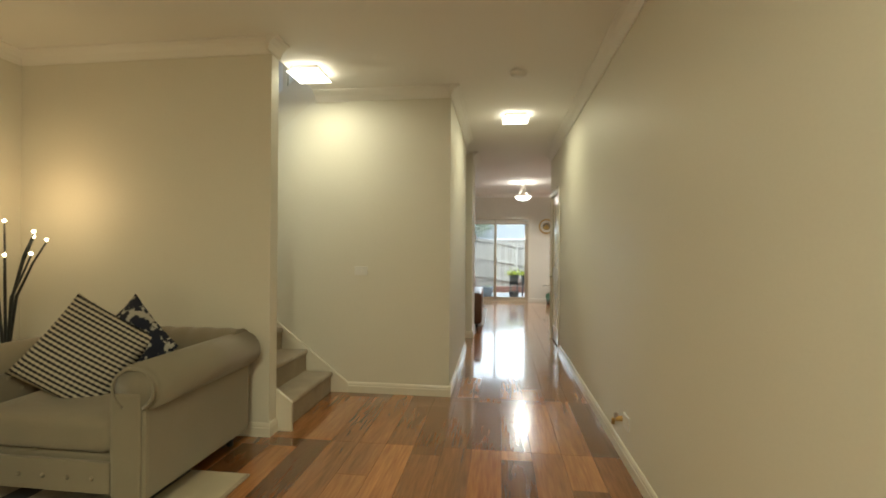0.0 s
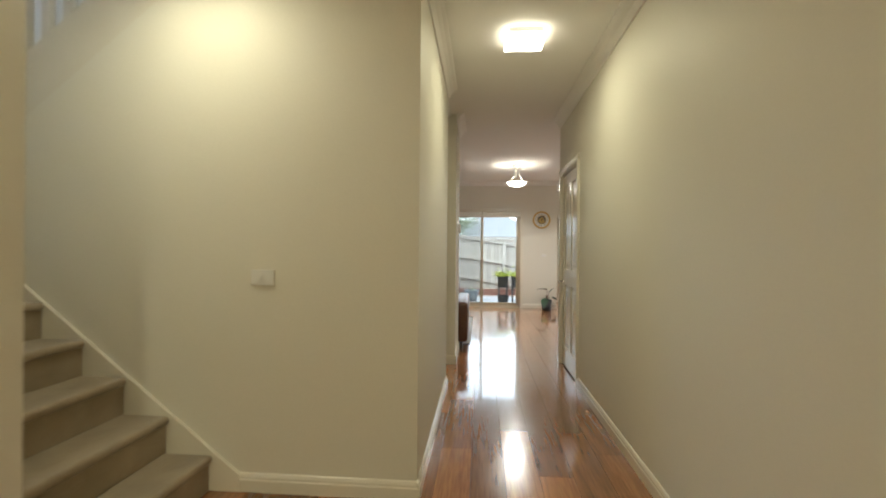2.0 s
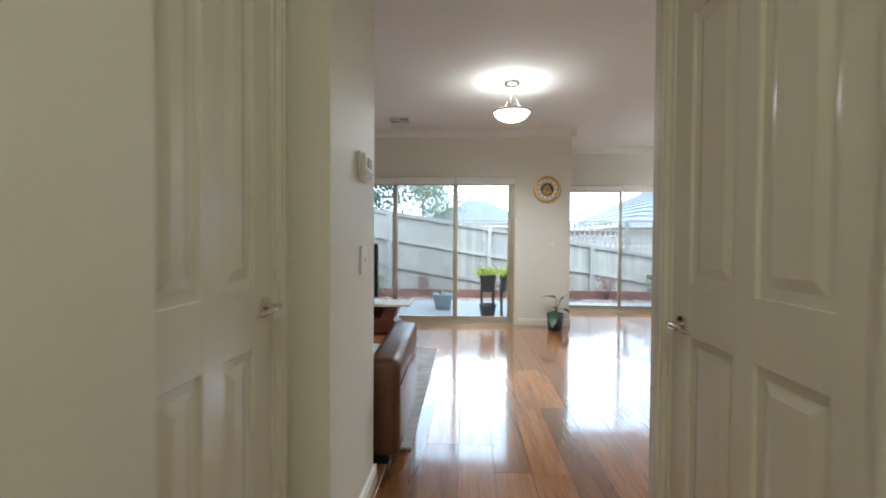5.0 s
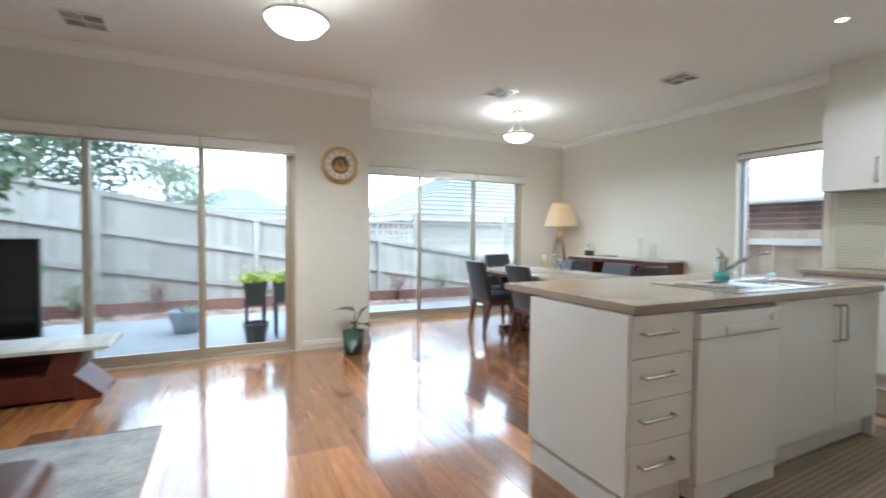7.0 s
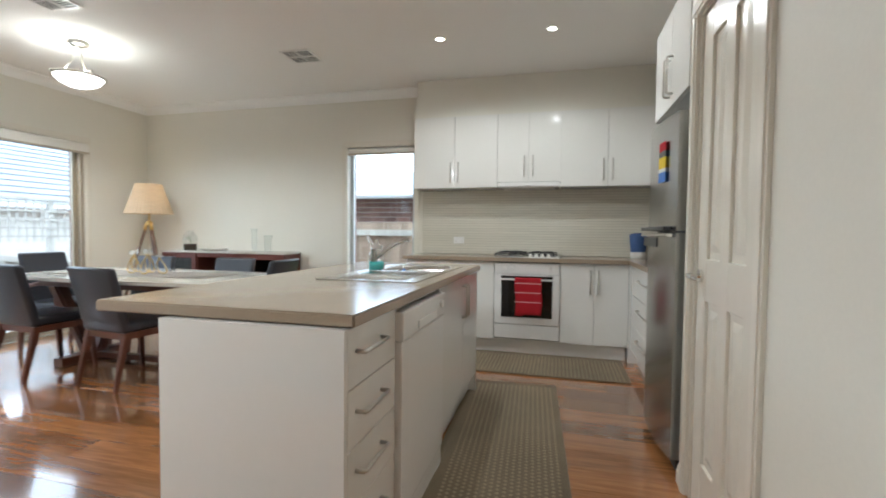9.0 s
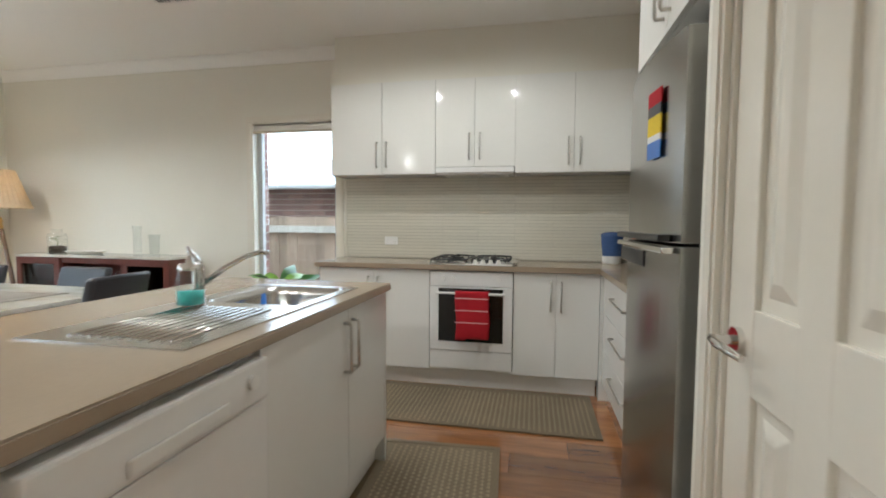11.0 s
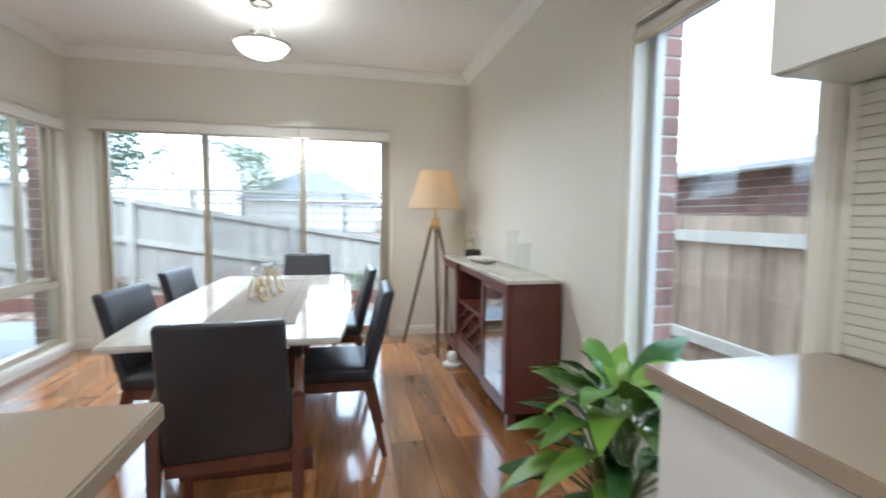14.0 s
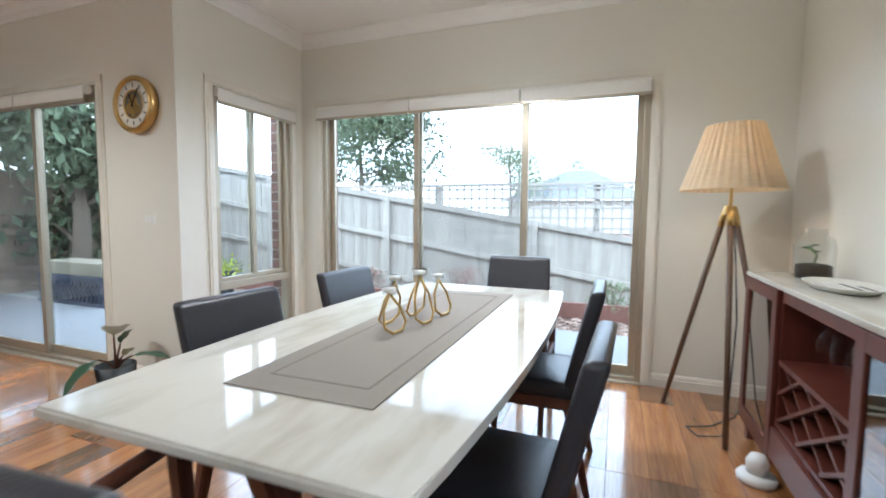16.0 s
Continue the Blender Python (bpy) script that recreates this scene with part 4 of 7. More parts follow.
door_front(t, "y", 6.60, 1, 2.99, 1.80, 3.38, 2.31, (3.025, 1.86, 3.025, 2.05))


def rangehood():
    t = thing("rangehood", "white slide-out rangehood under the wall cupboards", "rangehood", (4.98, 7.45, 1.577))
    slab("body", "enamel", t, (-0.10, -0.295, 0, 0.14, 0.295, 0.052), bevel=0.004)
    slab("front_lip", "enamel", t, (-0.125, -0.30, 0.012, -0.101, 0.30, 0.052), bevel=0.004)
    slab("filter", "nickel", t, (-0.09, -0.25, -0.005, 0.11, 0.25, -0.0005), label="grey metal grease filter")


rangehood()


def oven():
    t = thing("oven", "white built-in oven with dark glass door", "oven", (FX - 0.002, 7.4325, 0.15))
    slab("body", "enamel", t, (0.022, -0.297, 0, 0.5, 0.297, 0.70))
    slab("control_panel", "enamel", t, (-0.006, -0.297, 0.602, 0.020, 0.297, 0.705), bevel=0.003)
    for y in (0.20, 0.13, -0.20):
        bm = B()
        rod(bm, (-0.006, y, 0.653), (-0.026, y, 0.653), 0.019, 0.016, seg=20)
        part("knob", bm, "white", t)
    d = slab("oven_door", "enamel", t, (-0.010, -0.297, 0.135, 0.020, 0.297, 0.597), bevel=0.003)
    slab("glass_panel", "ovenglass", d, (-0.0135, -0.232, 0.20, -0.0095, 0.232, 0.585), label="dark oven glass")
    bm = B()
    tube(bm, [(-0.010, 0.235, 0.555), (-0.045, 0.235, 0.555), (-0.05, 0.228, 0.555), (-0.05, -0.228, 0.555), (-0.045, -0.235, 0.555), (-0.010, -0.235, 0.555)], 0.009)
    part("oven_handle", bm, "white", d)
    slab("lower_panel", "enamel", t, (-0.006, -0.297, 0.0, 0.02, 0.297, 0.13), bevel=0.003)


oven()


def towel():
    t = thing("tea_towel", "red tea towel with pale stripes over the oven handle", "towel", (4.545, 7.412, 0.712))
    bm = B()
    n, m = 14, 22
    vs = []
    for j in range(m + 1):
        row = []
        for i in range(n + 1):
            y = -0.118 + 0.236 * i / n
            if j < 3:
                p = ((0.012 - 0.012 * j, 0.012) if j < 2 else (-0.016, 0.010))
                x, z = (0.014, -0.10) if j == 0 else ((0.004, 0.012) if j == 1 else (-0.012, 0.010))
            else:
                x, z = -0.018, 0.0 - (j - 3) * 0.325 / (m - 3)
            x += 0.004 * math.sin(i * 1.3 + j * 0.12) * (j / m)
            row.append(bm.verts.new((x, y + 0.006 * math.sin(j * 0.3), z - (0.012 if i > 9 and j == m else 0))))
        vs.append(row)
    for j in range(m):
        for i in range(n):
            bm.faces.new((vs[j][i], vs[j][i + 1], vs[j + 1][i + 1], vs[j + 1][i])).smooth = True
    o = part("cloth", bm, "red", t)
    o.modifiers.new("thick", "SOLIDIFY").thickness = 0.004
    for k in (5, 10, 15):
        bm = B()
        z = -(k - 3) * 0.325 / (m - 3)
        for i in range(n):
            def xx(a):
                return -0.0245 + 0.004 * math.sin(a * 1.3 + k * 0.12) * (k / m)
            y0, y1 = -0.118 + 0.236 * i / n, -0.118 + 0.236 * (i + 1) / n
            a = [bm.verts.new(p) for p in ((xx(i), y0 + 0.005, z), (xx(i + 1), y1 + 0.005, z), (xx(i + 1), y1 + 0.005, z - 0.007), (xx(i), y0 + 0.005, z - 0.007))]
            bm.faces.new(a)
        part("stripe", bm, "pinkthread", t)


towel()


def cooktop():
    t = thing("gas_cooktop", "white gas cooktop lined with foil under black trivets", "cooktop", (4.85, 7.44, 0.902))
    slab("tray", "enamel", t, (-0.255, -0.30, 0, 0.245, 0.30, 0.012), bevel=0.005)
    for x in (-0.12, 0.12):
        for y in (-0.14, 0.16):
            bm = B()
            rod(bm, (x, y, 0.012), (x, y, 0.024), 0.048, 0.040, seg=20)
            rod(bm, (x, y, 0.024), (x, y, 0.032), 0.032, 0.030, seg=20)
            part("burner", bm, "iron", t)
    for y in (-0.14, 0.16):
        bm = B()
        for x in (-0.12, 0.12):
            for a in range(4):
                c, s = math.cos(a * math.pi / 2 + 0.0), math.sin(a * math.pi / 2)
                tube(bm, [(x + c * 0.02, y + s * 0.02, 0.046), (x + c * 0.09, y + s * 0.09, 0.046), (x + c * 0.105, y + s * 0.105, 0.013)], 0.006, seg=6)
        for u in (-0.13, 0.13):
            tube(bm, [(-0.225, y + u, 0.016), (-0.225, y + u, 0.036), (0.225, y + u, 0.036), (0.225, y + u, 0.016)], 0.006, seg=6)
        for u in (-0.225, 0.225):
            tube(bm, [(u, y - 0.13, 0.036), (u, y + 0.13, 0.036)], 0.006, seg=6)
        part("trivet", bm, "iron", t, "black cast-iron trivet")
    for i in range(4):
        bm = B()
        y = -0.035 - 0.055 * i
        rod(bm, (-0.232, y, 0.012), (-0.232, y, 0.020), 0.019, 0.019, seg=16)
        rod(bm, (-0.232, y, 0.020), (-0.232, y, 0.040), 0.015, 0.012, seg=16)
        part("knob", bm, "white", t)
    rnd = random.Random(17)
    for x0, x1, y0, y1 in ((-0.25, 0.23, -0.325, -0.255), (-0.235, 0.22, -0.045, 0.055), (-0.27, -0.20, 0.03, 0.31), (0.205, 0.25, -0.28, 0.30)):
        bm = B()
        n, m = max(int((x1 - x0) / 0.018), 3), max(int((y1 - y0) / 0.018), 3)
        g = [[bm.verts.new((x0 + (x1 - x0) * i / n + rnd.uniform(-0.004, 0.004), y0 + (y1 - y0) * k / m + rnd.uniform(-0.004, 0.004), 0.0145 + rnd.uniform(0, 0.013))) for k in range(m + 1)] for i in range(n + 1)]
        for i in range(n):
            for k in range(m):
                bm.faces.new((g[i][k], g[i + 1][k], g[i + 1][k + 1], g[i][k + 1]))
        part("foil_liner", bm, "foil", t, "crumpled aluminium foil spill liner")


cooktop()


def socket(label, at, turn, w=0.115, h=0.07):
    t = thing("wall_socket", label, "socket", at, turn)
    slab("plate", "white", t, (-w / 2, -0.009, -h / 2, w / 2, 0, h / 2), bevel=0.003)
    for x in (-0.03, 0.03):
        slab("switch", "enamel", t, (x - 0.006, -0.013, 0.008, x + 0.006, -0.0095, 0.024), bevel=0.001)
        slab("slot", "grout", t, (x - 0.009, -0.0102, -0.018, x - 0.006, -0.0092, -0.006), (x + 0.006, -0.0102, -0.018, x + 0.009, -0.0092, -0.006))


def splashback():
    bm = B()
    box(bm, KX - 0.008, 6.24, 0.905, KX - 0.002, 8.60, 1.579)
    s = structure("splashback", bm, "grout", "cream ribbed tile splashback", "splashback")
    z, n = 0.908, 25
    hh = (1.579 - 0.908) / n
    cuts = [6.24, 6.85, 7.15, 7.445, 7.745, 8.60]
    meshes = {}
    for a, b in zip(cuts, cuts[1:]):
        w = b - a
        bm = B()
        prof = [(0, 0.001), (0.0025, 0.0012), (0.003, 0.003), (0.003, hh - 0.004), (0.0025, hh - 0.0025), (0, hh - 0.0022)]
        prism(bm, [(-u, v) for u, v in prof], "y", -w / 2 + 0.0008, w / 2 - 0.0008)
        me = mesh_of(bm, "tile", "tile")
        for i in range(n):
            o = new("tile", me)
            o.parent = s
            o.location = (KX - 0.008, (a + b) / 2, z + i * hh)
    bm = B()
    box(bm, KX - 0.012, 8.601, 0.903, KX - 0.001, 8.612, 1.579)
    part("edge_trim", bm, "trim", s)
    socket("white double power point on the splashback", (KX - 0.016, 8.19, 1.05), -90)


splashback()


def fridge():
    x0, x1, y0, y1, h = 2.705, 3.372, 5.95, 6.62, 1.71
    t = thing("fridge", "stainless steel top-mount fridge", "fridge", ((x0 + x1) / 2, y1, 0))
    w = (x1 - x0) / 2
    slab("cabinet", "potblack", t, (-w + 0.004, y0 - y1, 0.03, w - 0.004, -0.062, h - 0.01), bevel=0.006, label="dark grey fridge sides")
    for name, z0, z1 in (("freezer_door", 1.15, h), ("fridge_door", 0.06, 1.14)):
        bm = B()
        n = 12
        prof = [(-w, -0.055)] + [(-w + 2 * w * i / n, 0.034 * (1 - (2 * i / n - 1) ** 2)) for i in range(n + 1)] + [(w, -0.055)]
        prism(bm, prof, "z", z0, z1)
        d = part(name, bm, "steel", t)
        bm = B()
        zz = z0 + 0.012 if name == "freezer_door" else z1 - 0.075
        if name == "freezer_door":
            box(bm, -w + 0.05, 0.012, z0 + 0.002, w - 0.01, 0.046, z0 + 0.022, 0.004)
            part("door_handle", bm, "black", d, "black recessed handle strip")
        else:
            box(bm, -w + 0.02, 0.010, z1 - 0.020, w - 0.004, 0.043, z1 - 0.002, 0.005)
            part("door_handle", bm, "chrome", d, "chrome handle strip")
            bm = B()
            box(bm, -w + 0.25, 0.008, z1 - 0.075, w - 0.06, 0.0365, z1 - 0.024, 0.003)
            part("handle_recess", bm, "black", d)
    slab("foot_grille", "black", t, (-w + 0.02, -0.05, 0.0, w - 0.02, -0.03, 0.055))
    s = thing("rating_sticker", "energy rating sticker with red, yellow and blue bands", "sticker", (2.873, y1 + 0.0355, 1.475), 6)
    for nm, mat, z0, z1 in (("red_arc", "red", 0.12, 0.19), ("black_band", "black", 0.07, 0.12), ("yellow_band", "yellow", -0.02, 0.07), ("white_band", "white", -0.05, -0.02), ("blue_band", "blue", -0.13, -0.05)):
        slab(nm, mat, s, (-0.050, -0.004, z0 * 0.62, 0.050, 0.0005, z1 * 0.62))


fridge()

# water jug and dark bottle on the return bench
t = thing("water_jug", "blue filter water jug on the benchtop", "jug", (5.02, 6.415, 0.902))
bm = B(); lathe(bm, [(0, 0), (0.062, 0), (0.066, 0.01), (0.068, 0.06)]); part("base", bm, "white", t, smooth=True)
bm = B(); lathe(bm, [(0.068, 0.06), (0.072, 0.10), (0.078, 0.16), (0.08, 0.2)]); part("jug", bm, "jugblue", t, smooth=True)
bm = B(); lathe(bm, [(0.081, 0.2), (0.082, 0.225), (0.05, 0.24), (0, 0.243)]); part("lid", bm, "jugblue", t)
bm = B(); tube(bm, [(0.075, 0, 0.19), (0.125, 0, 0.18), (0.13, 0, 0.09), (0.07, 0, 0.05)], 0.009); part("handle", bm, "blue", t)
t = thing("microwave", "dark stainless microwave oven on the return bench", "microwave", (4.545, 6.12, 0.902))
slab("body", "steel", t, (-0.24, -0.19, 0.045, 0.24, 0.16, 0.345), bevel=0.006)
slab("oven_door", "ovenglass", t, (-0.12, 0.161, 0.105, 0.235, 0.178, 0.338), bevel=0.003, label="dark glass door")
slab("control_panel", "black", t, (-0.235, 0.161, 0.105, -0.124, 0.176, 0.338), bevel=0.003)
slab("lower_band", "steel", t, (-0.235, 0.161, 0.050, 0.235, 0.176, 0.102), bevel=0.003)
for sx in (-0.2, 0.2):
    for sy in (-0.15, 0.12):
        bm = B(); rod(bm, (sx, sy, 0), (sx, sy, 0.045), 0.014); part("foot", bm, "black", t)
t = thing("utensil_crock", "white crock of kitchen utensils with dark bands", "utensil crock", (4.99, 6.20, 0.902))
bm = B(); lathe(bm, [(0, 0), (0.055, 0), (0.058, 0.01), (0.06, 0.13), (0.054, 0.13), (0.052, 0.02), (0, 0.018)], 24); part("crock", bm, "white", t, smooth=True)
for z in (0.075, 0.10):
    bm = B(); lathe(bm, [(0.0600, z), (0.0612, z), (0.0612, z + 0.014), (0.0600, z + 0.014)], 24); part("band", bm, "black", t)
for x, y, lx, ly, h, m, wd in ((0.01, 0.02, 0.03, 0.05, 0.24, "terracotta", 0.028), (-0.02, 0.0, -0.06, 0.02, 0.27, "black", 0.022), (0.02, -0.02, 0.05, -0.05, 0.28, "black", 0.024), (-0.01, -0.02, -0.03, -0.06, 0.25, "nickel", 0.02), (0.0, 0.0, 0.0, 0.03, 0.22, "blue", 0.02)):
    bm = B()
    tube(bm, [(x, y, 0.03), (x + lx * 0.6, y + ly * 0.6, h - 0.06)], 0.005, seg=6)
    bmesh.ops.create_uvsphere(bm, u_segments=12, v_segments=8, radius=1, matrix=Matrix.Translation((x + lx * 0.8, y + ly * 0.8, h - 0.03)) @ Matrix.Diagonal((wd, 0.010, 0.038, 1)))
    part("utensil", bm, m, t, smooth=True)


# ---- island ----
IX0, IX1, IY0, IY1 = 1.495, 3.54, 7.71, 8.33
def island():
    t = thing("island_cabinet", "white gloss island drawer unit with end panel", "cabinet", (0, 0, 0), 0, "island units")
    slab("end_panel", "cabinet", t, (IX0, IY0 + 0.0, 0.135, IX0 + 0.02, IY1, 0.862))
    slab("carcass", "cabinet", t, (IX0 + 0.021, IY0 + 0.02, 0.13, 1.885, IY1 - 0.021, 0.862))
    for z0, z1 in ((0.135, 0.335), (0.335, 0.51), (0.51, 0.685), (0.685, 0.86)):
        m = (z0 + z1) / 2 + 0.015
        door_front(t, "y", IY0, -1, IX0 + 0.022, z0, 1.89, z1, (IX0 + 0.075, m, IX0 + 0.262, m), "drawer_front")
    slab("kickboard", "cabinet", t, (IX0 + 0.012, IY0 + 0.05, 0, 1.89, IY1 - 0.01, 0.128))
    d = thing("dishwasher", "white freestanding dishwasher built into the island", "dishwasher", (2.19, IY0, 0), 0)
    slab("body", "enamel", d, (-0.298, 0.02, 0.03, 0.298, 0.56, 0.85))
    slab("door", "enamel", d, (-0.297, -0.025, 0.10, 0.297, 0.019, 0.735), bevel=0.006)
    slab("control_panel", "enamel", d, (-0.297, -0.030, 0.738, 0.297, 0.019, 0.845), bevel=0.008)
    slab("grip", "white", d, (-0.13, -0.038, 0.752, 0.13, -0.0305, 0.785), bevel=0.004)
    bm = B(); rod(bm, (0.22, -0.03, 0.80), (0.22, -0.042, 0.80), 0.018, seg=20); part("knob", bm, "white", d)
    slab("toe_plate", "enamel", d, (-0.297, -0.018, 0.0, 0.297, 0.019, 0.095), bevel=0.004)
    t = thing("island_cabinet", "white gloss island sink cupboard with two doors", "cabinet", (0, 0, 0), 0, "island units")
    slab("carcass", "cabinet", t, (2.49, IY0 + 0.02, 0.13, IX1 - 0.021, IY1 - 0.021, 0.70))
    slab("end_panel", "cabinet", t, (IX1 - 0.02, IY0, 0.0, IX1, IY1, 0.862))
    m = 3.075
    door_front(t, "y", IY0, -1, 2.49, 0.135, m, 0.862, (m - 0.038, 0.62, m - 0.038, 0.81))
    door_front(t, "y", IY0, -1, m, 0.135, IX1 - 0.021, 0.862, (m + 0.038, 0.62, m + 0.038, 0.81))
    slab("kickboard", "cabinet", t, (2.49, IY0 + 0.05, 0, IX1 - 0.021, IY1 - 0.03, 0.128))
    t = thing("island_back_panel", "white laminate back panel of the island", "panel")
    slab("panel", "cabinet", t, (IX0 + 0.021, IY1 - 0.02, 0.0, IX1 - 0.021, IY1, 0.862))
    # top with the sink cut out
    SX0, SX1, SY0, SY1 = 2.30, 3.335, 7.775, 8.265
    X0, X1, Y0, Y1 = 1.515, 3.56, 7.69, 8.605
    t = thing("island_benchtop", "taupe laminate island benchtop with a sink cut-out", "benchtop")
    bm = B()
    a = [(X0, Y0), (X1, Y0), (X1, Y1), (X0, Y1)]
    b = [(SX0 + 0.02, SY0 + 0.02), (SX1 - 0.02, SY0 + 0.02), (SX1 - 0.02, SY1 - 0.02), (SX0 + 0.02, SY1 - 0.02)]
    rings = [[bm.verts.new((u, v, z)) for u, v in r] for r in (a, b) for z in (0.865, 0.902)]
    for i in range(4):
        j = (i + 1) % 4
        bm.faces.new((rings[0][i], rings[0][j], rings[1][j], rings[1][i]))
        bm.faces.new((rings[2][i], rings[3][i], rings[3][j], rings[2][j]))
        bm.faces.new((rings[1][i], rings[1][j], rings[3][j], rings[3][i]))
        bm.faces.new((rings[0][i], rings[2][i], rings[2][j], rings[0][j]))
    bmesh.ops.recalc_face_normals(bm, faces=bm.faces)
    bmesh.ops.bevel(bm, geom=[e for e in bm.edges if all(abs(v.co.x - X0) < 1e-4 or abs(v.co.x - X1) < 1e-4 or abs(v.co.y - Y0) < 1e-4 or abs(v.co.y - Y1) < 1e-4 for v in e.verts)], offset=0.005, segments=2, affect="EDGES")
    part("top", bm, "bench", t)
    # sink
    s = thing("sink", "stainless steel inset sink with drainer and deep bowl", "sink", (SX0, SY0, 0.902))
    W, D = SX1 - SX0, SY1 - SY0
    def bowl(x0, x1, y0, y1, depth):
        bm = B()
        prof = [(0.0, 0.0035), (0.012, 0.0), (0.02, -0.03), (0.03, -depth + 0.03), (0.06, -depth)]
        rings = []
        for ins, z in prof:
            ring = []
            r = max(0.05 - ins * 0.2, 0.02)
            for cx, cy, a0 in ((x1 - ins - r, y1 - ins - r, 0), (x0 + ins + r, y1 - ins - r, 90), (x0 + ins + r, y0 + ins + r, 180), (x1 - ins - r, y0 + ins + r, 270)):
                for k in range(5):
                    a = radians(a0 + k * 22.5)
                    ring.append(bm.verts.new((cx + r * math.cos(a), cy + r * math.sin(a), z)))
            rings.append(ring)
        n = len(rings[0])
        for p, q in zip(rings, rings[1:]):
            for i in range(n):
                bm.faces.new((p[i], p[(i + 1) % n], q[(i + 1) % n], q[i])).smooth = True
        bm.faces.new(rings[-1])
        return bm
    part("bowl", bowl(0.56, 0.995, 0.04, 0.415, 0.17), "sinksteel", s)
    bm = B()
    z0, z1 = -0.006, 0.004
    for x0, x1, y0, y1 in ((0, 0.56, 0, D), (0.56, 0.995, 0, 0.04), (0.56, 0.995, 0.415, D), (0.995, W, 0, D)):
        box(bm, x0, y0, z0, x1, y1, z1)
    bmesh.ops.remove_doubles(bm, verts=bm.verts, dist=0.0005)
    part("rim", bm, "sinksteel", s)
    for i in range(11):
        bm = B()
        tube(bm, [(0.05, 0.08 + i * 0.03, 0.0042), (0.47, 0.08 + i * 0.03, 0.0042)], 0.0055, seg=8)
        part("drainer_rib", bm, "sinksteel", s)
    bm = B(); rod(bm, (0.78, 0.23, -0.1675), (0.78, 0.23, -0.163), 0.04, seg=24); part("waste", bm, "chrome", s)
    f = thing("mixer_tap", "chrome mixer tap with a long spout", "tap", (2.885, 8.222, 0.906))
    bm = B()
    rod(bm, (0, 0, 0), (0, 0, 0.012), 0.03, seg=24)
    rod(bm, (0, 0, 0.012), (0, 0, 0.13), 0.022, 0.020, seg=20)
    part("body", bm, "chrome", f)
    bm = B(); tube(bm, [(0.01, -0.01, 0.06), (0.07, -0.05, 0.11), (0.14, -0.10, 0.155), (0.19, -0.135, 0.172), (0.215, -0.15, 0.165)], [0.012, 0.011, 0.010, 0.010, 0.011]); part("spout", bm, "chrome", f)
    bm = B(); tube(bm, [(0, 0, 0.13), (0.0, 0.01, 0.145), (-0.02, 0.03, 0.20)], [0.02, 0.016, 0.006]); part("lever", bm, "chrome", f)
    # soap jar, brush, sponge
    j = thing("soap_bottle", "clear glass jar of aqua soap beside the tap", "soap bottle", (2.76, 8.15, 0.9125))
    bm = B(); lathe(bm, [(0, 0.004), (0.042, 0.004), (0.042, 0.05), (0, 0.05)]); part("soap", bm, "water", j, smooth=True)
    bm = B(); lathe(bm, [(0, 0), (0.045, 0), (0.046, 0.09), (0.036, 0.11), (0.034, 0.13), (0.03, 0.13), (0.032, 0.108), (0.042, 0.088), (0.0425, 0.003)]); part("jar", bm, "clear", j, smooth=True)
    bm = B(); lathe(bm, [(0.037, 0.12), (0.037, 0.14), (0.012, 0.145), (0.008, 0.17), (0, 0.17)]); part("pump_cap", bm, "chrome", j)
    j = thing("dish_brush", "blue dish brush in the sink", "brush", (3.02, 8.04, 0.745))
    bm = B(); tube(bm, [(-0.03, 0.0, 0.02), (0.05, 0.04, 0.07), (0.12, 0.08, 0.145)], [0.022, 0.016, 0.010]); part("handle", bm, "blue", j)
    j = thing("sponge", "yellow sponge in the sink", "sponge", (3.11, 8.02, 0.74), 20)
    bm = B(); soft_block(bm, -0.05, -0.035, 0, 0.05, 0.035, 0.10, 0.012); part("sponge", bm, "yellow", j)


island()


def kitchen_mat(name, label, x0, y0, x1, y1, turn=0):
    t = thing(name, label, "mat", ((x0 + x1) / 2, (y0 + y1) / 2, 0.001), turn)
    w, d = (x1 - x0) / 2, (y1 - y0) / 2
    slab("backing", "mat", t, (-w, -d, 0, w, d, 0.007), bevel=0.003)
    slab("border", "mat", t, (-w, -d, 0.0072, w, -d + 0.03, 0.010), (-w, d - 0.03, 0.0072, w, d, 0.010), (-w, -d + 0.03, 0.0072, -w + 0.03, d - 0.03, 0.010), (w - 0.03, -d + 0.03, 0.0072, w, d - 0.03, 0.010))
    verts, faces = [], []
    p = 0.03
    for i in range(int((2 * w - 0.08) / p)):
        for j in range(int((2 * d - 0.08) / p)):
            cx, cy = -w + 0.045 + i * p + (p / 2 if j % 2 else 0), -d + 0.045 + j * p
            k = len(verts)
            verts += [(cx - 0.010, cy, 0.0075), (cx, cy - 0.010, 0.0075), (cx + 0.010, cy, 0.0075), (cx, cy + 0.010, 0.0075), (cx, cy, 0.0105)]
            faces += [(k, k + 1, k + 4), (k + 1, k + 2, k + 4), (k + 2, k + 3, k + 4), (k + 3, k, k + 4)]
    me = bpy.data.meshes.new("weave")
    me.from_pydata(verts, [], faces)
    me.materials.append(M["matdot"])
    o = new("weave", me)
    o.parent = t
    tagged(o, kind="stuff")


kitchen_mat("kitchen_runner", "taupe woven kitchen runner beside the island", 2.14, 7.11, 3.76, 7.75, 3)
kitchen_mat("kitchen_mat", "taupe woven mat along the oven bench", 3.98, 6.60, 4.62, 8.55)


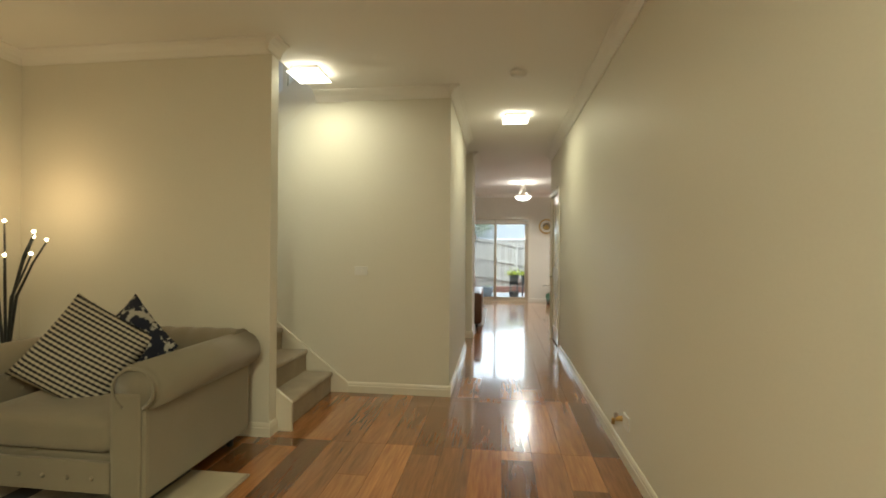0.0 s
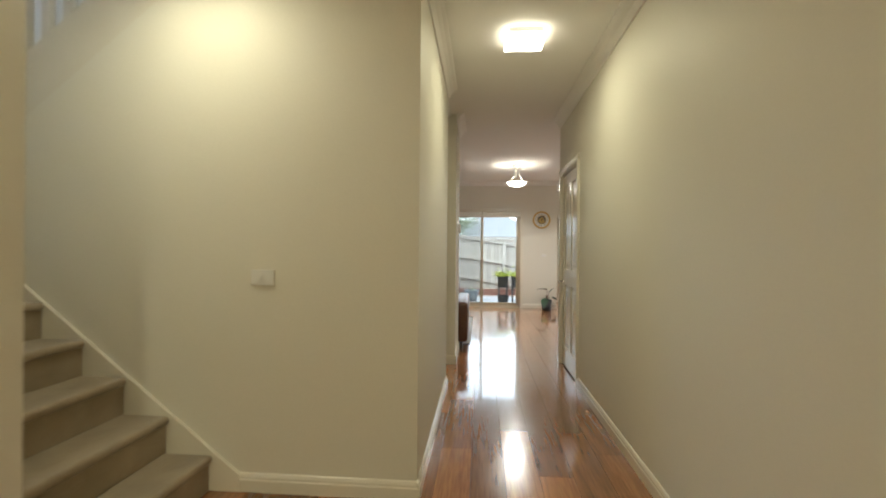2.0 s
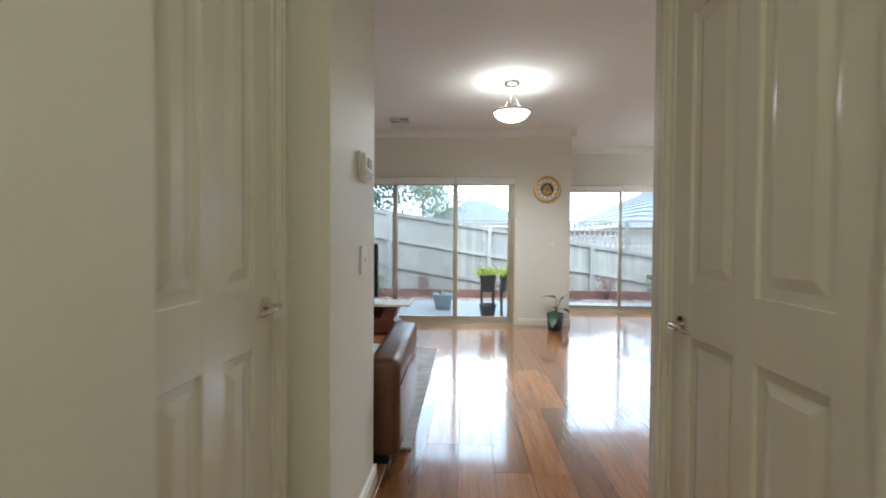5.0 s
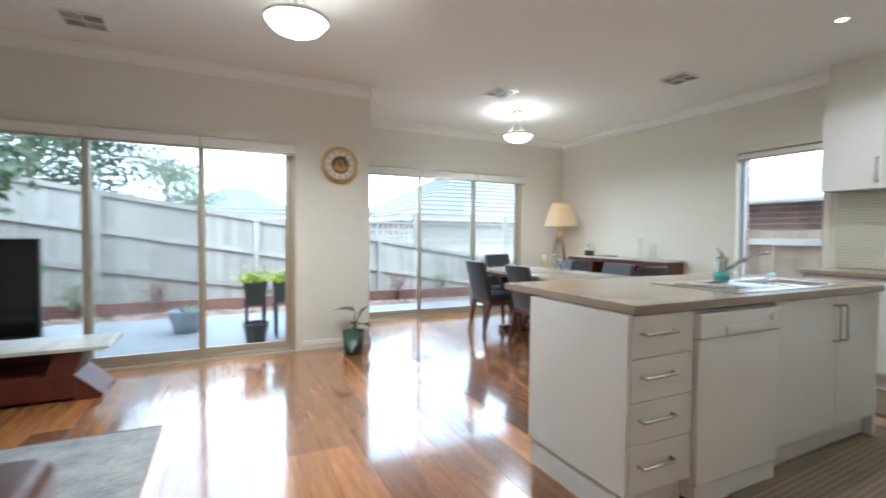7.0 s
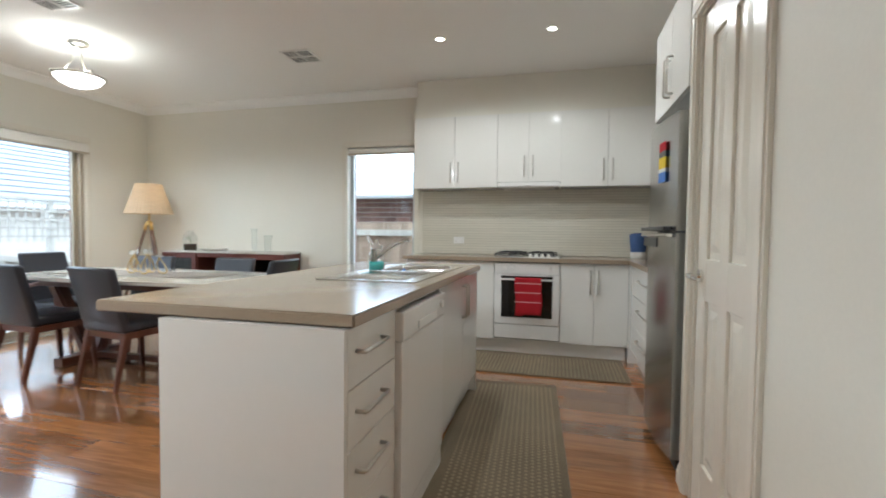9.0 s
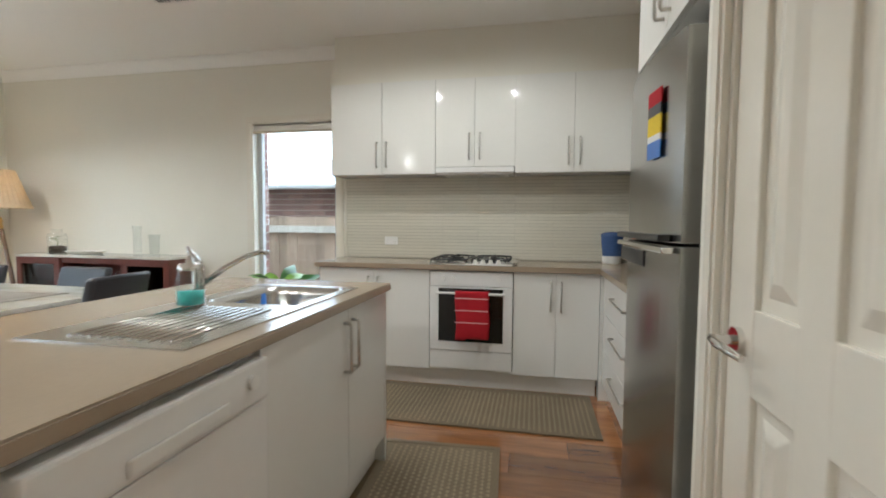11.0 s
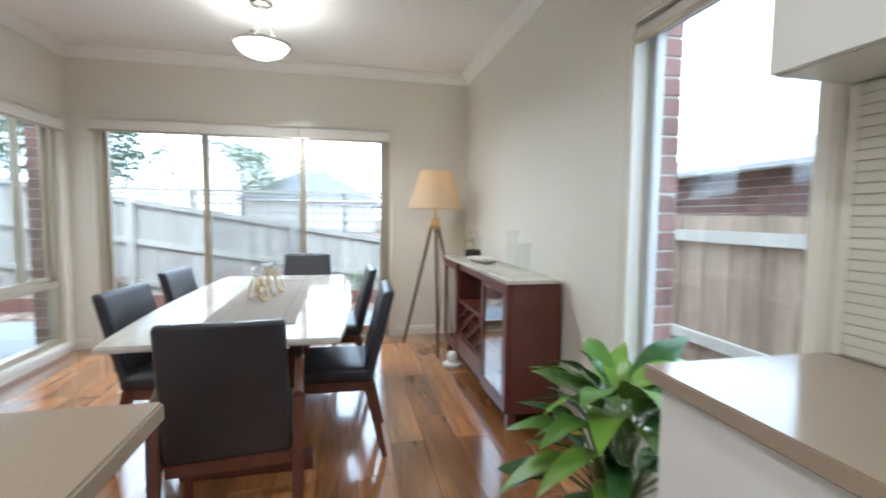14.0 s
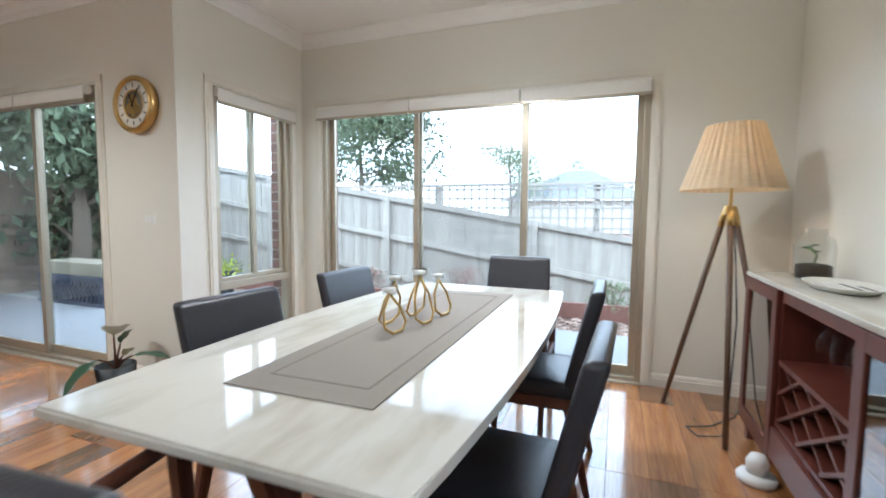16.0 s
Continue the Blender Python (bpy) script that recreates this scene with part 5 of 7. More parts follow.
# ---- dining ----
def leg_box(bm, top, bot, wt, wb):
    """A tapered square leg."""
    t, b = Vector(top), Vector(bot)
    a = [bm.verts.new(t + Vector((sx * wt, sy * wt, 0))) for sx, sy in ((-1, -1), (1, -1), (1, 1), (-1, 1))]
    c = [bm.verts.new(b + Vector((sx * wb, sy * wb, 0))) for sx, sy in ((-1, -1), (1, -1), (1, 1), (-1, 1))]
    for i in range(4):
        bm.faces.new((a[i], a[(i + 1) % 4], c[(i + 1) % 4], c[i]))
    bm.faces.new(a)
    bm.faces.new(c[::-1])
    bmesh.ops.recalc_face_normals(bm, faces=bm.faces)
    bmesh.ops.bevel(bm, geom=[e for e in bm.edges if abs(e.verts[0].co.z - e.verts[1].co.z) > 0.05], offset=min(wb, wt) * 0.4, segments=2, affect="EDGES")
    return bm


def chair(label, arms=False):
    """A dining chair facing local +y; its back stands at local -y."""
    t = thing("dining_chair", label, "chair", (0, 0, 0), 0, "chairs round the table")
    w = 0.212 if arms else 0.215
    bm = B()
    soft_block(bm, -w, -0.215, 0.405, w, 0.235, 0.475, 0.024, 0.012)
    part("seat", bm, "leather", t)
    bm = B()
    soft_block(bm, -w + 0.003, -0.03, 0.0, w - 0.003, 0.028, 0.505 if arms else 0.465, 0.02)
    for v in bm.verts:
        k = max(v.co.z, 0) / 0.47
        v.co.y += -0.115 * k ** 1.3 + 0.05 * (v.co.x / w) ** 2 * 0.6
        v.co.x *= 1 + (-0.07 if arms else 0.02) * k
    o = part("backrest", bm, "leather", t)
    o.location = (0, -0.205, 0.40)
    slab("seat_frame", "legwood", t, (-w + 0.012, -0.20, 0.355, w - 0.012, -0.17, 0.405), (-w + 0.012, 0.19, 0.355, w - 0.012, 0.22, 0.405), (-w + 0.012, -0.17, 0.355, -w + 0.037, 0.19, 0.405), (w - 0.037, -0.17, 0.355, w - 0.012, 0.19, 0.405), bevel=0.003)
    for sx in (-1, 1):
        hi = 0.66 if arms else 0.40
        bm = B()
        if arms:
            leg_box(bm, (sx * (w + 0.018), 0.17, hi), (sx * (w + 0.012), 0.215, 0), 0.020, 0.014)
        else:
            leg_box(bm, (sx * (w - 0.03), 0.19, hi), (sx * (w - 0.012), 0.225, 0), 0.024, 0.013)
        part("leg", bm, "legwood", t)
        bm = B()
        if arms:
            leg_box(bm, (sx * (w + 0.018), -0.19, 0.60), (sx * (w + 0.005), -0.275, 0), 0.021, 0.015)
        else:
            leg_box(bm, (sx * (w - 0.03), -0.18, 0.40), (sx * (w - 0.02), -0.27, 0), 0.024, 0.013)
        part("leg", bm, "legwood", t)
        if arms:
            bm = B()
            tube(bm, [(sx * (w + 0.018), -0.205, 0.605), (sx * (w + 0.02), 0.0, 0.65), (sx * (w + 0.018), 0.185, 0.668)], 0.018, seg=8)
            part("armrest", bm, "legwood", t)
            bm = B()
            box(bm, sx * (w + 0.018) - 0.011, -0.20, 0.36, sx * (w + 0.018) + 0.011, 0.18, 0.40, 0.003)
            part("side_rail", bm, "legwood", t)
    return t


dark_chair = chair("black leather dining chair with red-brown timber legs")
dark_chair.matrix_basis = pose(3.06, 10.24, 0, 0, 0, -95)
copy_thing(dark_chair, pose(3.03, 11.06, 0, 0, 0, -93))
copy_thing(dark_chair, pose(3.81, 10.18, 0, 0, 0, 88))
copy_thing(dark_chair, pose(3.77, 11.07, 0, 0, 0, 91))
carver = chair("black leather carver chair with red-brown timber arms", True)
carver.matrix_basis = pose(3.47, 9.53, 0, 0, 0, 5)
copy_thing(carver, pose(3.55, 11.56, 0, 0, 0, 181))


def table():
    t = thing("dining_table", "cream marble-topped dining table on a dark timber base", "table", (3.42, 10.525, 0))
    bm = B()
    n = 14
    w, d, bow = 0.44, 0.985, 0.05
    poly = [(w + bow * (1 - (2 * i / n - 1) ** 2), -d + 2 * d * i / n) for i in range(n + 1)]
    poly += [(-u, -v) for u, v in poly]
    prism(bm, poly, "z", 0.728, 0.755)
    bmesh.ops.bevel(bm, geom=[e for e in bm.edges if abs(e.verts[0].co.z - e.verts[1].co.z) < 1e-4], offset=0.006, segments=2, affect="EDGES")
    part("tabletop", bm, "marble", t)
    slab("apron", "legwood", t, (-0.30, -0.75, 0.66, 0.30, -0.71, 0.727), (-0.30, 0.71, 0.66, 0.30, 0.75, 0.727), (-0.30, -0.71, 0.66, -0.26, 0.71, 0.727), (0.26, -0.71, 0.66, 0.30, 0.71, 0.727), bevel=0.003)
    for s in (-1, 1):
        for k in (-1, 1):
            bm = B()
            leg_box(bm, (0.26 * k, s * 0.60, 0.66), (0.05 * k, s * 0.56, 0.07), 0.05, 0.045)
            part("leg", bm, "legwood", t)
        slab("foot", "legwood", t, (-0.30, s * 0.56 - 0.05, 0.0, 0.30, s * 0.56 + 0.05, 0.07), bevel=0.008)
    slab("stretcher", "legwood", t, (-0.03, -0.50, 0.02, 0.03, 0.50, 0.065), bevel=0.004)


table()
t = thing("table_runner", "taupe fabric table runner on the marble top", "table runner", (3.44, 10.53, 0.7562), 1)
slab("cloth", "runner", t, (-0.205, -0.74, 0, 0.205, 0.74, 0.0025), bevel=0.0008)
slab("woven_band", "runnerband", t, (-0.145, -0.65, 0.0028, -0.138, 0.65, 0.0034), (0.138, -0.65, 0.0028, 0.145, 0.65, 0.0034), (-0.138, -0.65, 0.0028, 0.138, -0.643, 0.0034), (-0.138, 0.643, 0.0028, 0.138, 0.65, 0.0034))


def candle_holder():
    t = thing("candle_holder", "brass looped candle holder with glass cups", "candle holder", (3.415, 10.52, 0.759), 80)
    t.scale = (0.85, 0.85, 1.05)
    for k, (x, y, h) in enumerate(((-0.20, -0.02, 0.13), (-0.10, 0.03, 0.155), (0.0, -0.03, 0.17), (0.10, 0.03, 0.16), (0.19, -0.01, 0.14))):
        bm = B()
        s = 1 if k % 2 else -1
        tube(bm, [(x, y, h), (x + 0.055, y + s * 0.012, h * 0.62), (x + 0.07, y + s * 0.03, 0.03), (x + 0.03, y + s * 0.04, 0.008), (x - 0.03, y + s * 0.04, 0.008), (x - 0.07, y + s * 0.03, 0.03), (x - 0.055, y + s * 0.012, h * 0.62), (x, y, h)], 0.0055, seg=8)
        part("loop", bm, "gold", t, "brass wire loop")
        bm = B()
        lathe(bm, [(0.008, h), (0.035, h + 0.004), (0.04, h + 0.03), (0.038, h + 0.03), (0.032, h + 0.008), (0, h + 0.006)], 20, (x, y, 0))
        part("glass_cup", bm, "clear", t, smooth=True)
        bm = B()
        lathe(bm, [(0, h + 0.007), (0.026, h + 0.007), (0.026, h + 0.02), (0, h + 0.021)], 16, (x, y, 0))
        part("candle", bm, "white", t)


candle_holder()


def sideboard():
    X0, X1, Y0, Y1, H = 4.79, 5.105, 10.10, 11.78, 0.885
    t = thing("sideboard", "mahogany sideboard with glass doors and wine rack", "sideboard", (X0, Y0, 0))
    D, W = X1 - X0, Y1 - Y0
    slab("marble_top", "marble", t, (-0.015, -0.012, H - 0.022, D, W + 0.012, H), bevel=0.003, label="cream marble top")
    for y0, y1 in ((0, 0.025), (W - 0.025, W), (0.49, 0.51), (W - 0.51, W - 0.49)):
        slab("side_panel", "mahogany", t, (0.004, y0, 0.10, D, y1, H - 0.023), bevel=0.002)
    slab("back_panel", "mahogany", t, (D - 0.012, 0.026, 0.10, D - 0.002, W - 0.026, H - 0.024))
    slab("bottom_panel", "mahogany", t, (0.004, 0.026, 0.10, D - 0.013, 0.489, 0.125), (0.004, 0.511, 0.10, D - 0.013, W - 0.511, 0.125), (0.004, W - 0.489, 0.10, D - 0.013, W - 0.026, 0.125))
    slab("front_rail", "mahogany", t, (-0.001, 0.511, H - 0.075, 0.02, W - 0.511, H - 0.024), bevel=0.002)
    for y0, y1 in ((0.002, 0.50), (W - 0.50, W - 0.002)):
        d = slab("cabinet_door", "mahogany", t, (-0.018, y0, 0.105, 0.002, y0 + 0.06, H - 0.026), (-0.018, y1 - 0.06, 0.105, 0.002, y1, H - 0.026), (-0.018, y0 + 0.06, 0.105, 0.002, y1 - 0.06, 0.18), (-0.018, y0 + 0.06, H - 0.085, 0.002, y1 - 0.06, H - 0.026), bevel=0.002)
        g = slab("glass_panel", "cabglass", d, (-0.010, y0 + 0.06, 0.18, -0.006, y1 - 0.06, H - 0.085), label="tinted door glass")
        slab("shelf", "mahogany", t, (0.03, y0 + 0.03, 0.49, D - 0.02, y1 - 0.02 if y1 < W - 0.1 else y1 - 0.03, 0.505))
    slab("middle_shelf", "mahogany", t, (0.0, 0.511, 0.54, D - 0.013, W - 0.511, 0.562), (0.0, 0.511, 0.27, D - 0.013, W - 0.511, 0.29))
    slab("drawer_front", "mahogany", t, (-0.016, 0.512, 0.13, 0.003, W - 0.512, 0.265), bevel=0.003)
    w0, w1, z0, z1 = 0.511, W - 0.511, 0.292, 0.538
    n = 3
    cw, ch = (w1 - w0) / n, (z1 - z0) / 2
    for i in range(-1, n + 1):
        for s in (1, -1):
            ya, yb = w0 + i * cw, w0 + (i + 2) * cw
            p, q = ((ya, z0), (yb, z1)) if s > 0 else ((ya, z1), (yb, z0))
            def clip(p, q):
                (u0, v0), (u1, v1) = p, q
                if u0 < w0: v0 += (v1 - v0) * (w0 - u0) / (u1 - u0); u0 = w0
                if u1 > w1: v1 = v0 + (v1 - v0) * (w1 - u0) / (u1 - u0); u1 = w1
                return (u0, v0), (u1, v1)
            p, q = clip(p, q)
            if q[0] - p[0] < 0.03:
                continue
            bm = B()
            prism(bm, [(p[0], p[1] - 0.008), (q[0], q[1] - 0.008), (q[0], q[1] + 0.008), (p[0], p[1] + 0.008)], "x", 0.012 + 0.006 * s, D - 0.03 + 0.006 * s)
            part("rack_slat", bm, "mahogany", t)
    for i in range(5):
        slab("glass_rail", "mahogany", t, (0.03, w0 + 0.06 + i * 0.12, H - 0.075, D - 0.04, w0 + 0.085 + i * 0.12, H - 0.06))
        if i < 4:
            bm = B()
            c = w0 + 0.13 + i * 0.12
            lathe(bm, [(0.032, H - 0.076), (0.006, H - 0.082), (0.004, H - 0.14), (0.028, H - 0.165), (0.034, H - 0.21), (0.028, H - 0.235)], 16, (0.10, c, 0))
            part("wine_glass", bm, "clear", t, "hanging wine glass", smooth=True)
    for y in (0.03, W - 0.07):
        for x in (0.01, D - 0.06):
            slab("leg", "mahogany", t, (x, y, 0, x + 0.045, y + 0.045, 0.099), bevel=0.004)


sideboard()
t = thing("glass_terrarium", "glass cloche with a small plant in dark soil", "terrarium", (4.985, 11.56, 0.885))
bm = B(); lathe(bm, [(0, 0.002), (0.066, 0.002), (0.07, 0.02), (0.07, 0.062), (0.05, 0.07), (0, 0.072)]); part("soil", bm, "soil", t, smooth=True)
bm = B(); lathe(bm, [(0.08, 0), (0.081, 0.15), (0.07, 0.19), (0.045, 0.20), (0.045, 0.235), (0.042, 0.235), (0.042, 0.198), (0.067, 0.187), (0.078, 0.148), (0.077, 0.0)]); part("cloche", bm, "clear", t, smooth=True)
bm = B(); tube(bm, [(0, 0, 0.07), (0.01, 0, 0.11), (-0.015, 0.01, 0.15)], 0.004); part("stem", bm, "stem", t)
for a in range(5):
    bm = B()
    c, s = math.cos(a * 1.3), math.sin(a * 1.3)
    z = 0.12 + 0.008 * a
    vs = [bm.verts.new(p) for p in ((-0.012, 0.008, z), (-0.012 + 0.02 * c - 0.012 * s, 0.008 + 0.02 * s + 0.012 * c, z + 0.012), (-0.012 + 0.045 * c, 0.008 + 0.045 * s, z + 0.006), (-0.012 + 0.02 * c + 0.012 * s, 0.008 + 0.02 * s - 0.012 * c, z + 0.012))]
    bm.faces.new(vs)
    part("leaf", bm, "leaf", t)
t = thing("serving_tray", "shallow cream oval tray on the sideboard", "tray", (4.96, 11.20, 0.885), 90)
bm = B()
lathe(bm, [(0, 0.003), (0.12, 0.003), (0.15, 0.022), (0.155, 0.026), (0.148, 0.026), (0.118, 0.008), (0, 0.008)], 32)
for v in bm.verts: v.co.x *= 1.35; v.co.y *= 0.75
part("dish", bm, "dial", t, smooth=True)
slab("magazine", "white", t, (-0.14, -0.07, 0.012, 0.12, 0.06, 0.018))
slab("magazine_print", "black", t, (-0.13, -0.06, 0.0185, 0.0, -0.045, 0.019), (-0.13, -0.02, 0.0185, 0.05, -0.005, 0.019))
for x, y, h, r in ((5.01, 10.66, 0.27, 0.036), (5.02, 10.48, 0.19, 0.045)):
    t = thing("glass_vase", "tall clear cut-glass vase on the sideboard", "vase", (x, y, 0.885))
    bm = B(); lathe(bm, [(0, 0.002), (r * 0.8, 0.0), (r, h * 0.4), (r * 0.85, h * 0.7), (r * 1.15, h), (r * 1.08, h), (r * 0.78, h * 0.7), (r * 0.9, h * 0.4), (r * 0.7, 0.02), (0, 0.018)], 18)
    part("vase", bm, "clear", t, smooth=True)


def tripod_lamp():
    t = thing("tripod_lamp", "tripod floor lamp with a honey pleated shade", "floor lamp", (4.70, 11.87, 0))
    hub = Vector((0, 0, 1.24))
    for a in (-95, 145, 25):
        c, s = math.cos(radians(a)), math.sin(radians(a))
        bm = B()
        tube(bm, [(c * 0.33, s * 0.33, 0), (c * 0.03, s * 0.03, 1.18)], [0.013, 0.017], seg=10)
        part("leg", bm, "lampwood", t)
        bm = B()
        tube(bm, [(c * 0.045, s * 0.045, 1.12), (c * 0.025, s * 0.025, 1.20)], 0.019, seg=10)
        part("leg_collar", bm, "gold", t)
    bm = B()
    rod(bm, (0, 0, 1.18), (0, 0, 1.23), 0.04, 0.03, seg=20)
    rod(bm, (0, 0, 1.23), (0, 0, 1.40), 0.010)
    part("hub", bm, "gold", t)
    bm = B()
    n = 72
    rings = []
    for z, r in ((1.315, 0.252), (1.43, 0.212), (1.55, 0.172), (1.665, 0.135)):
        rings.append([bm.verts.new(((r + (0.003 if k % 2 else -0.003)) * math.cos(2 * math.pi * k / n), (r + (0.003 if k % 2 else -0.003)) * math.sin(2 * math.pi * k / n), z)) for k in range(n)])
    for p, q in zip(rings, rings[1:]):
        for k in range(n):
            bm.faces.new((p[k], p[(k + 1) % n], q[(k + 1) % n], q[k]))
    o = part("shade", bm, shade_cloth, t, "honey-coloured pleated fabric shade")
    o.modifiers.new("thick", "SOLIDIFY").thickness = 0.003
    bm = B()
    bmesh.ops.create_uvsphere(bm, u_segments=16, v_segments=10, radius=0.035, matrix=Matrix.Translation((0, 0, 1.44)))
    part("bulb", bm, "white", t)
    bm = B()
    tube(bm, [(0.02, 0, 1.2), (0.05, -0.05, 0.6), (0.02, -0.12, 0.2), (-0.02, -0.20, 0.01), (-0.14, -0.24, 0.008), (-0.18, -0.14, 0.008), (-0.05, -0.08, 0.008), (0.10, 0.1, 0.008), (0.2, 0.35, 0.03)], 0.004, seg=6)
    part("power_cord", bm, "black", t, "black power cord on the floor")


shade_cloth = M["shade"]
_t = shade_cloth.node_tree
_b = _t.nodes["Principled BSDF"]
_tr, _mx = _t.nodes.new("ShaderNodeBsdfTranslucent"), _t.nodes.new("ShaderNodeMixShader")
_tr.inputs[0].default_value = (0.85, 0.68, 0.45, 1)
_mx.inputs[0].default_value = 0.3
_t.links.new(_b.outputs[0], _mx.inputs[1])
_t.links.new(_tr.outputs[0], _mx.inputs[2])
_t.links.new(_mx.outputs[0], _t.nodes["Material Output"].inputs[0])
tripod_lamp()
t = thing("small_appliance", "small white round gadget on the floor by the sideboard", "gadget", (4.74, 11.28, 0.0))
bm = B(); lathe(bm, [(0, 0), (0.075, 0), (0.08, 0.02), (0.07, 0.035), (0, 0.04)], 24); part("base", bm, "white", t, smooth=True)
bm = B(); lathe(bm, [(0, 0.04), (0.04, 0.04), (0.045, 0.09), (0.03, 0.12), (0, 0.125)], 20); part("dome", bm, "white", t, smooth=True)


# ---- plants ----
def leaf_mesh(length, width, droop, fold=0.25, n=7):
    bm = B()
    rows = []
    for i in range(n + 1):
        s = i / n
        w = width * math.sin(math.pi * min(s * 1.05, 1)) ** 0.8 * (1 - 0.25 * s) + 0.002
        z = -droop * s * s * length
        y = length * s * (1 - 0.25 * droop * s)
        rows.append([bm.verts.new(p) for p in ((-w / 2, y, z + fold * w / 2 + 0.004 * math.sin(i * 2.1)), (0, y, z), (w / 2, y, z + fold * w / 2 - 0.004 * math.sin(i * 2.1)))])
    for a, b in zip(rows, rows[1:]):
        for k in range(2):
            bm.faces.new((a[k], a[k + 1], b[k + 1], b[k])).smooth = True
    return bm


def pot(t, r, h, mat):
    bm = B()
    lathe(bm, [(0, 0), (r * 0.78, 0), (r * 0.82, 0.01), (r, h), (r * 0.93, h), (r * 0.9, h - 0.03), (0, h - 0.03)], 32)
    part("pot", bm, mat, t, smooth=False)
    bm = B()
    lathe(bm, [(r * 0.9, h - 0.028), (r * 0.5, h - 0.02), (0, h - 0.022)], 20)
    part("soil", bm, "soil", t)


def broad_leaf(length, width, droop, twist, seed, n=12, m=6):
    """A pointed leaf with a sunken midrib, wavy margins and faint side veins."""
    rnd = random.Random(seed)
    ph, amp = rnd.uniform(0, 6.28), rnd.uniform(0.004, 0.010)
    bm = B()
    rows = []
    for i in range(n + 1):
        s = i / n
        w = width * (math.sin(math.pi * s ** 0.8) ** 0.75) * (1 - 0.18 * s) + 0.003
        y, z = length * (s - 0.22 * droop * s * s), -droop * length * 0.75 * s * s
        row = []
        for k in range(m + 1):
            u = 2 * k / m - 1
            wave = amp * math.sin(ph + s * 11 + (1.6 if u > 0 else 0)) * abs(u) ** 1.5 * math.sin(math.pi * s)
            lift = 0.30 * abs(u) * w / 2 - 0.05 * u * u * w + 0.0012 * math.sin(s * 34 + abs(u) * 3)
            v = Vector((u * w / 2, y, z + lift + wave))
            v.x, v.z = v.x + twist * s * s * length, v.z + twist * u * w * 0.6 * s
            row.append(bm.verts.new(v))
        rows.append(row)
    for a, b in zip(rows, rows[1:]):
        for k in range(m):
            bm.faces.new((a[k], a[k + 1], b[k + 1], b[k])).smooth = True
    return bm


def peace_lily():
    t = thing("peace_lily", "lush broad-leaved green plant in a slate-grey pot", "plant", (4.80, 9.06, 0))
    pot(t, 0.112, 0.225, "potslate")
    rnd = random.Random(4)
    kinds = []
    for k in range(10):
        mat = ("leaf", "leaf", "leafmid", "leafmid", "leaffresh")[k % 5]
        kinds.append(mesh_of(broad_leaf(rnd.uniform(0.21, 0.30), rnd.uniform(0.085, 0.125), rnd.uniform(0.25, 0.95), rnd.uniform(-0.18, 0.18), k), "leaf", mat))
    yellow = mesh_of(broad_leaf(0.15, 0.075, 0.4, 0.1, 40), "leaf", "leafyellow")
    count = 64
    for i in range(count):
        k = i / (count - 1)
        a = i * 137.5 + rnd.uniform(-20, 20)
        reach = (0.05 + 0.15 * (1 - k) + rnd.uniform(-0.02, 0.05)) * (0.75 if i % 3 else 1.0)
        z = 0.33 + 0.32 * k + rnd.uniform(-0.05, 0.06)
        c, s = math.cos(radians(a)), math.sin(radians(a))
        bm = B()
        base, tip = Vector((0.035 * c, 0.035 * s, 0.19)), Vector((reach * c, reach * s, z))
        tube(bm, [base, base.lerp(tip, 0.55) + Vector((-0.012 * c, -0.012 * s, 0.02)), tip], [0.0055, 0.0042, 0.003], seg=6)
        part("stalk", bm, "stem", t)
        o = new("leaf", yellow if i == 14 else kinds[rnd.randrange(10)])
        o.parent = t
        o.matrix_basis = pose(*tip, rnd.uniform(0, 28) + 44 * k, rnd.uniform(-28, 28), a - 90 + rnd.uniform(-22, 22))


peace_lily()


def rubber_plant():
    t = thing("rubber_plant", "small dark-leaved plant in a charcoal pot on the floor", "plant", (1.22, 10.82, 0))
    t.scale = (1.3, 1.3, 1.3)
    pot(t, 0.085, 0.165, "potblack")
    for ang, up, base, tip, ln, w, mat in ((140, 18, 0.14, (0.01, -0.01, 0.31), 0.19, 0.13, "leafbrown"), (-105, -30, 0.14, (-0.03, -0.06, 0.20), 0.22, 0.12, "leafdark"), (46, 0, 0.14, (0.05, 0.05, 0.20), 0.21, 0.10, "leafdark"), (5, 62, 0.14, (0.04, 0.0, 0.27), 0.12, 0.055, "leafdark"), (100, 35, 0.14, (0.01, 0.03, 0.20), 0.07, 0.06, "leafbrown")):
        bm = B()
        tube(bm, [(0, 0, base), Vector(tip) * 0.5 + Vector((0, 0, base * 0.6)), tip], [0.006, 0.005, 0.004], seg=6)
        part("stalk", bm, "legwood", t)
        o = new("leaf", mesh_of(leaf_mesh(ln, w, 0.3), "leaf", mat))
        o.parent = t
        o.matrix_basis = pose(*tip, up, 0, ang - 90)


rubber_plant()


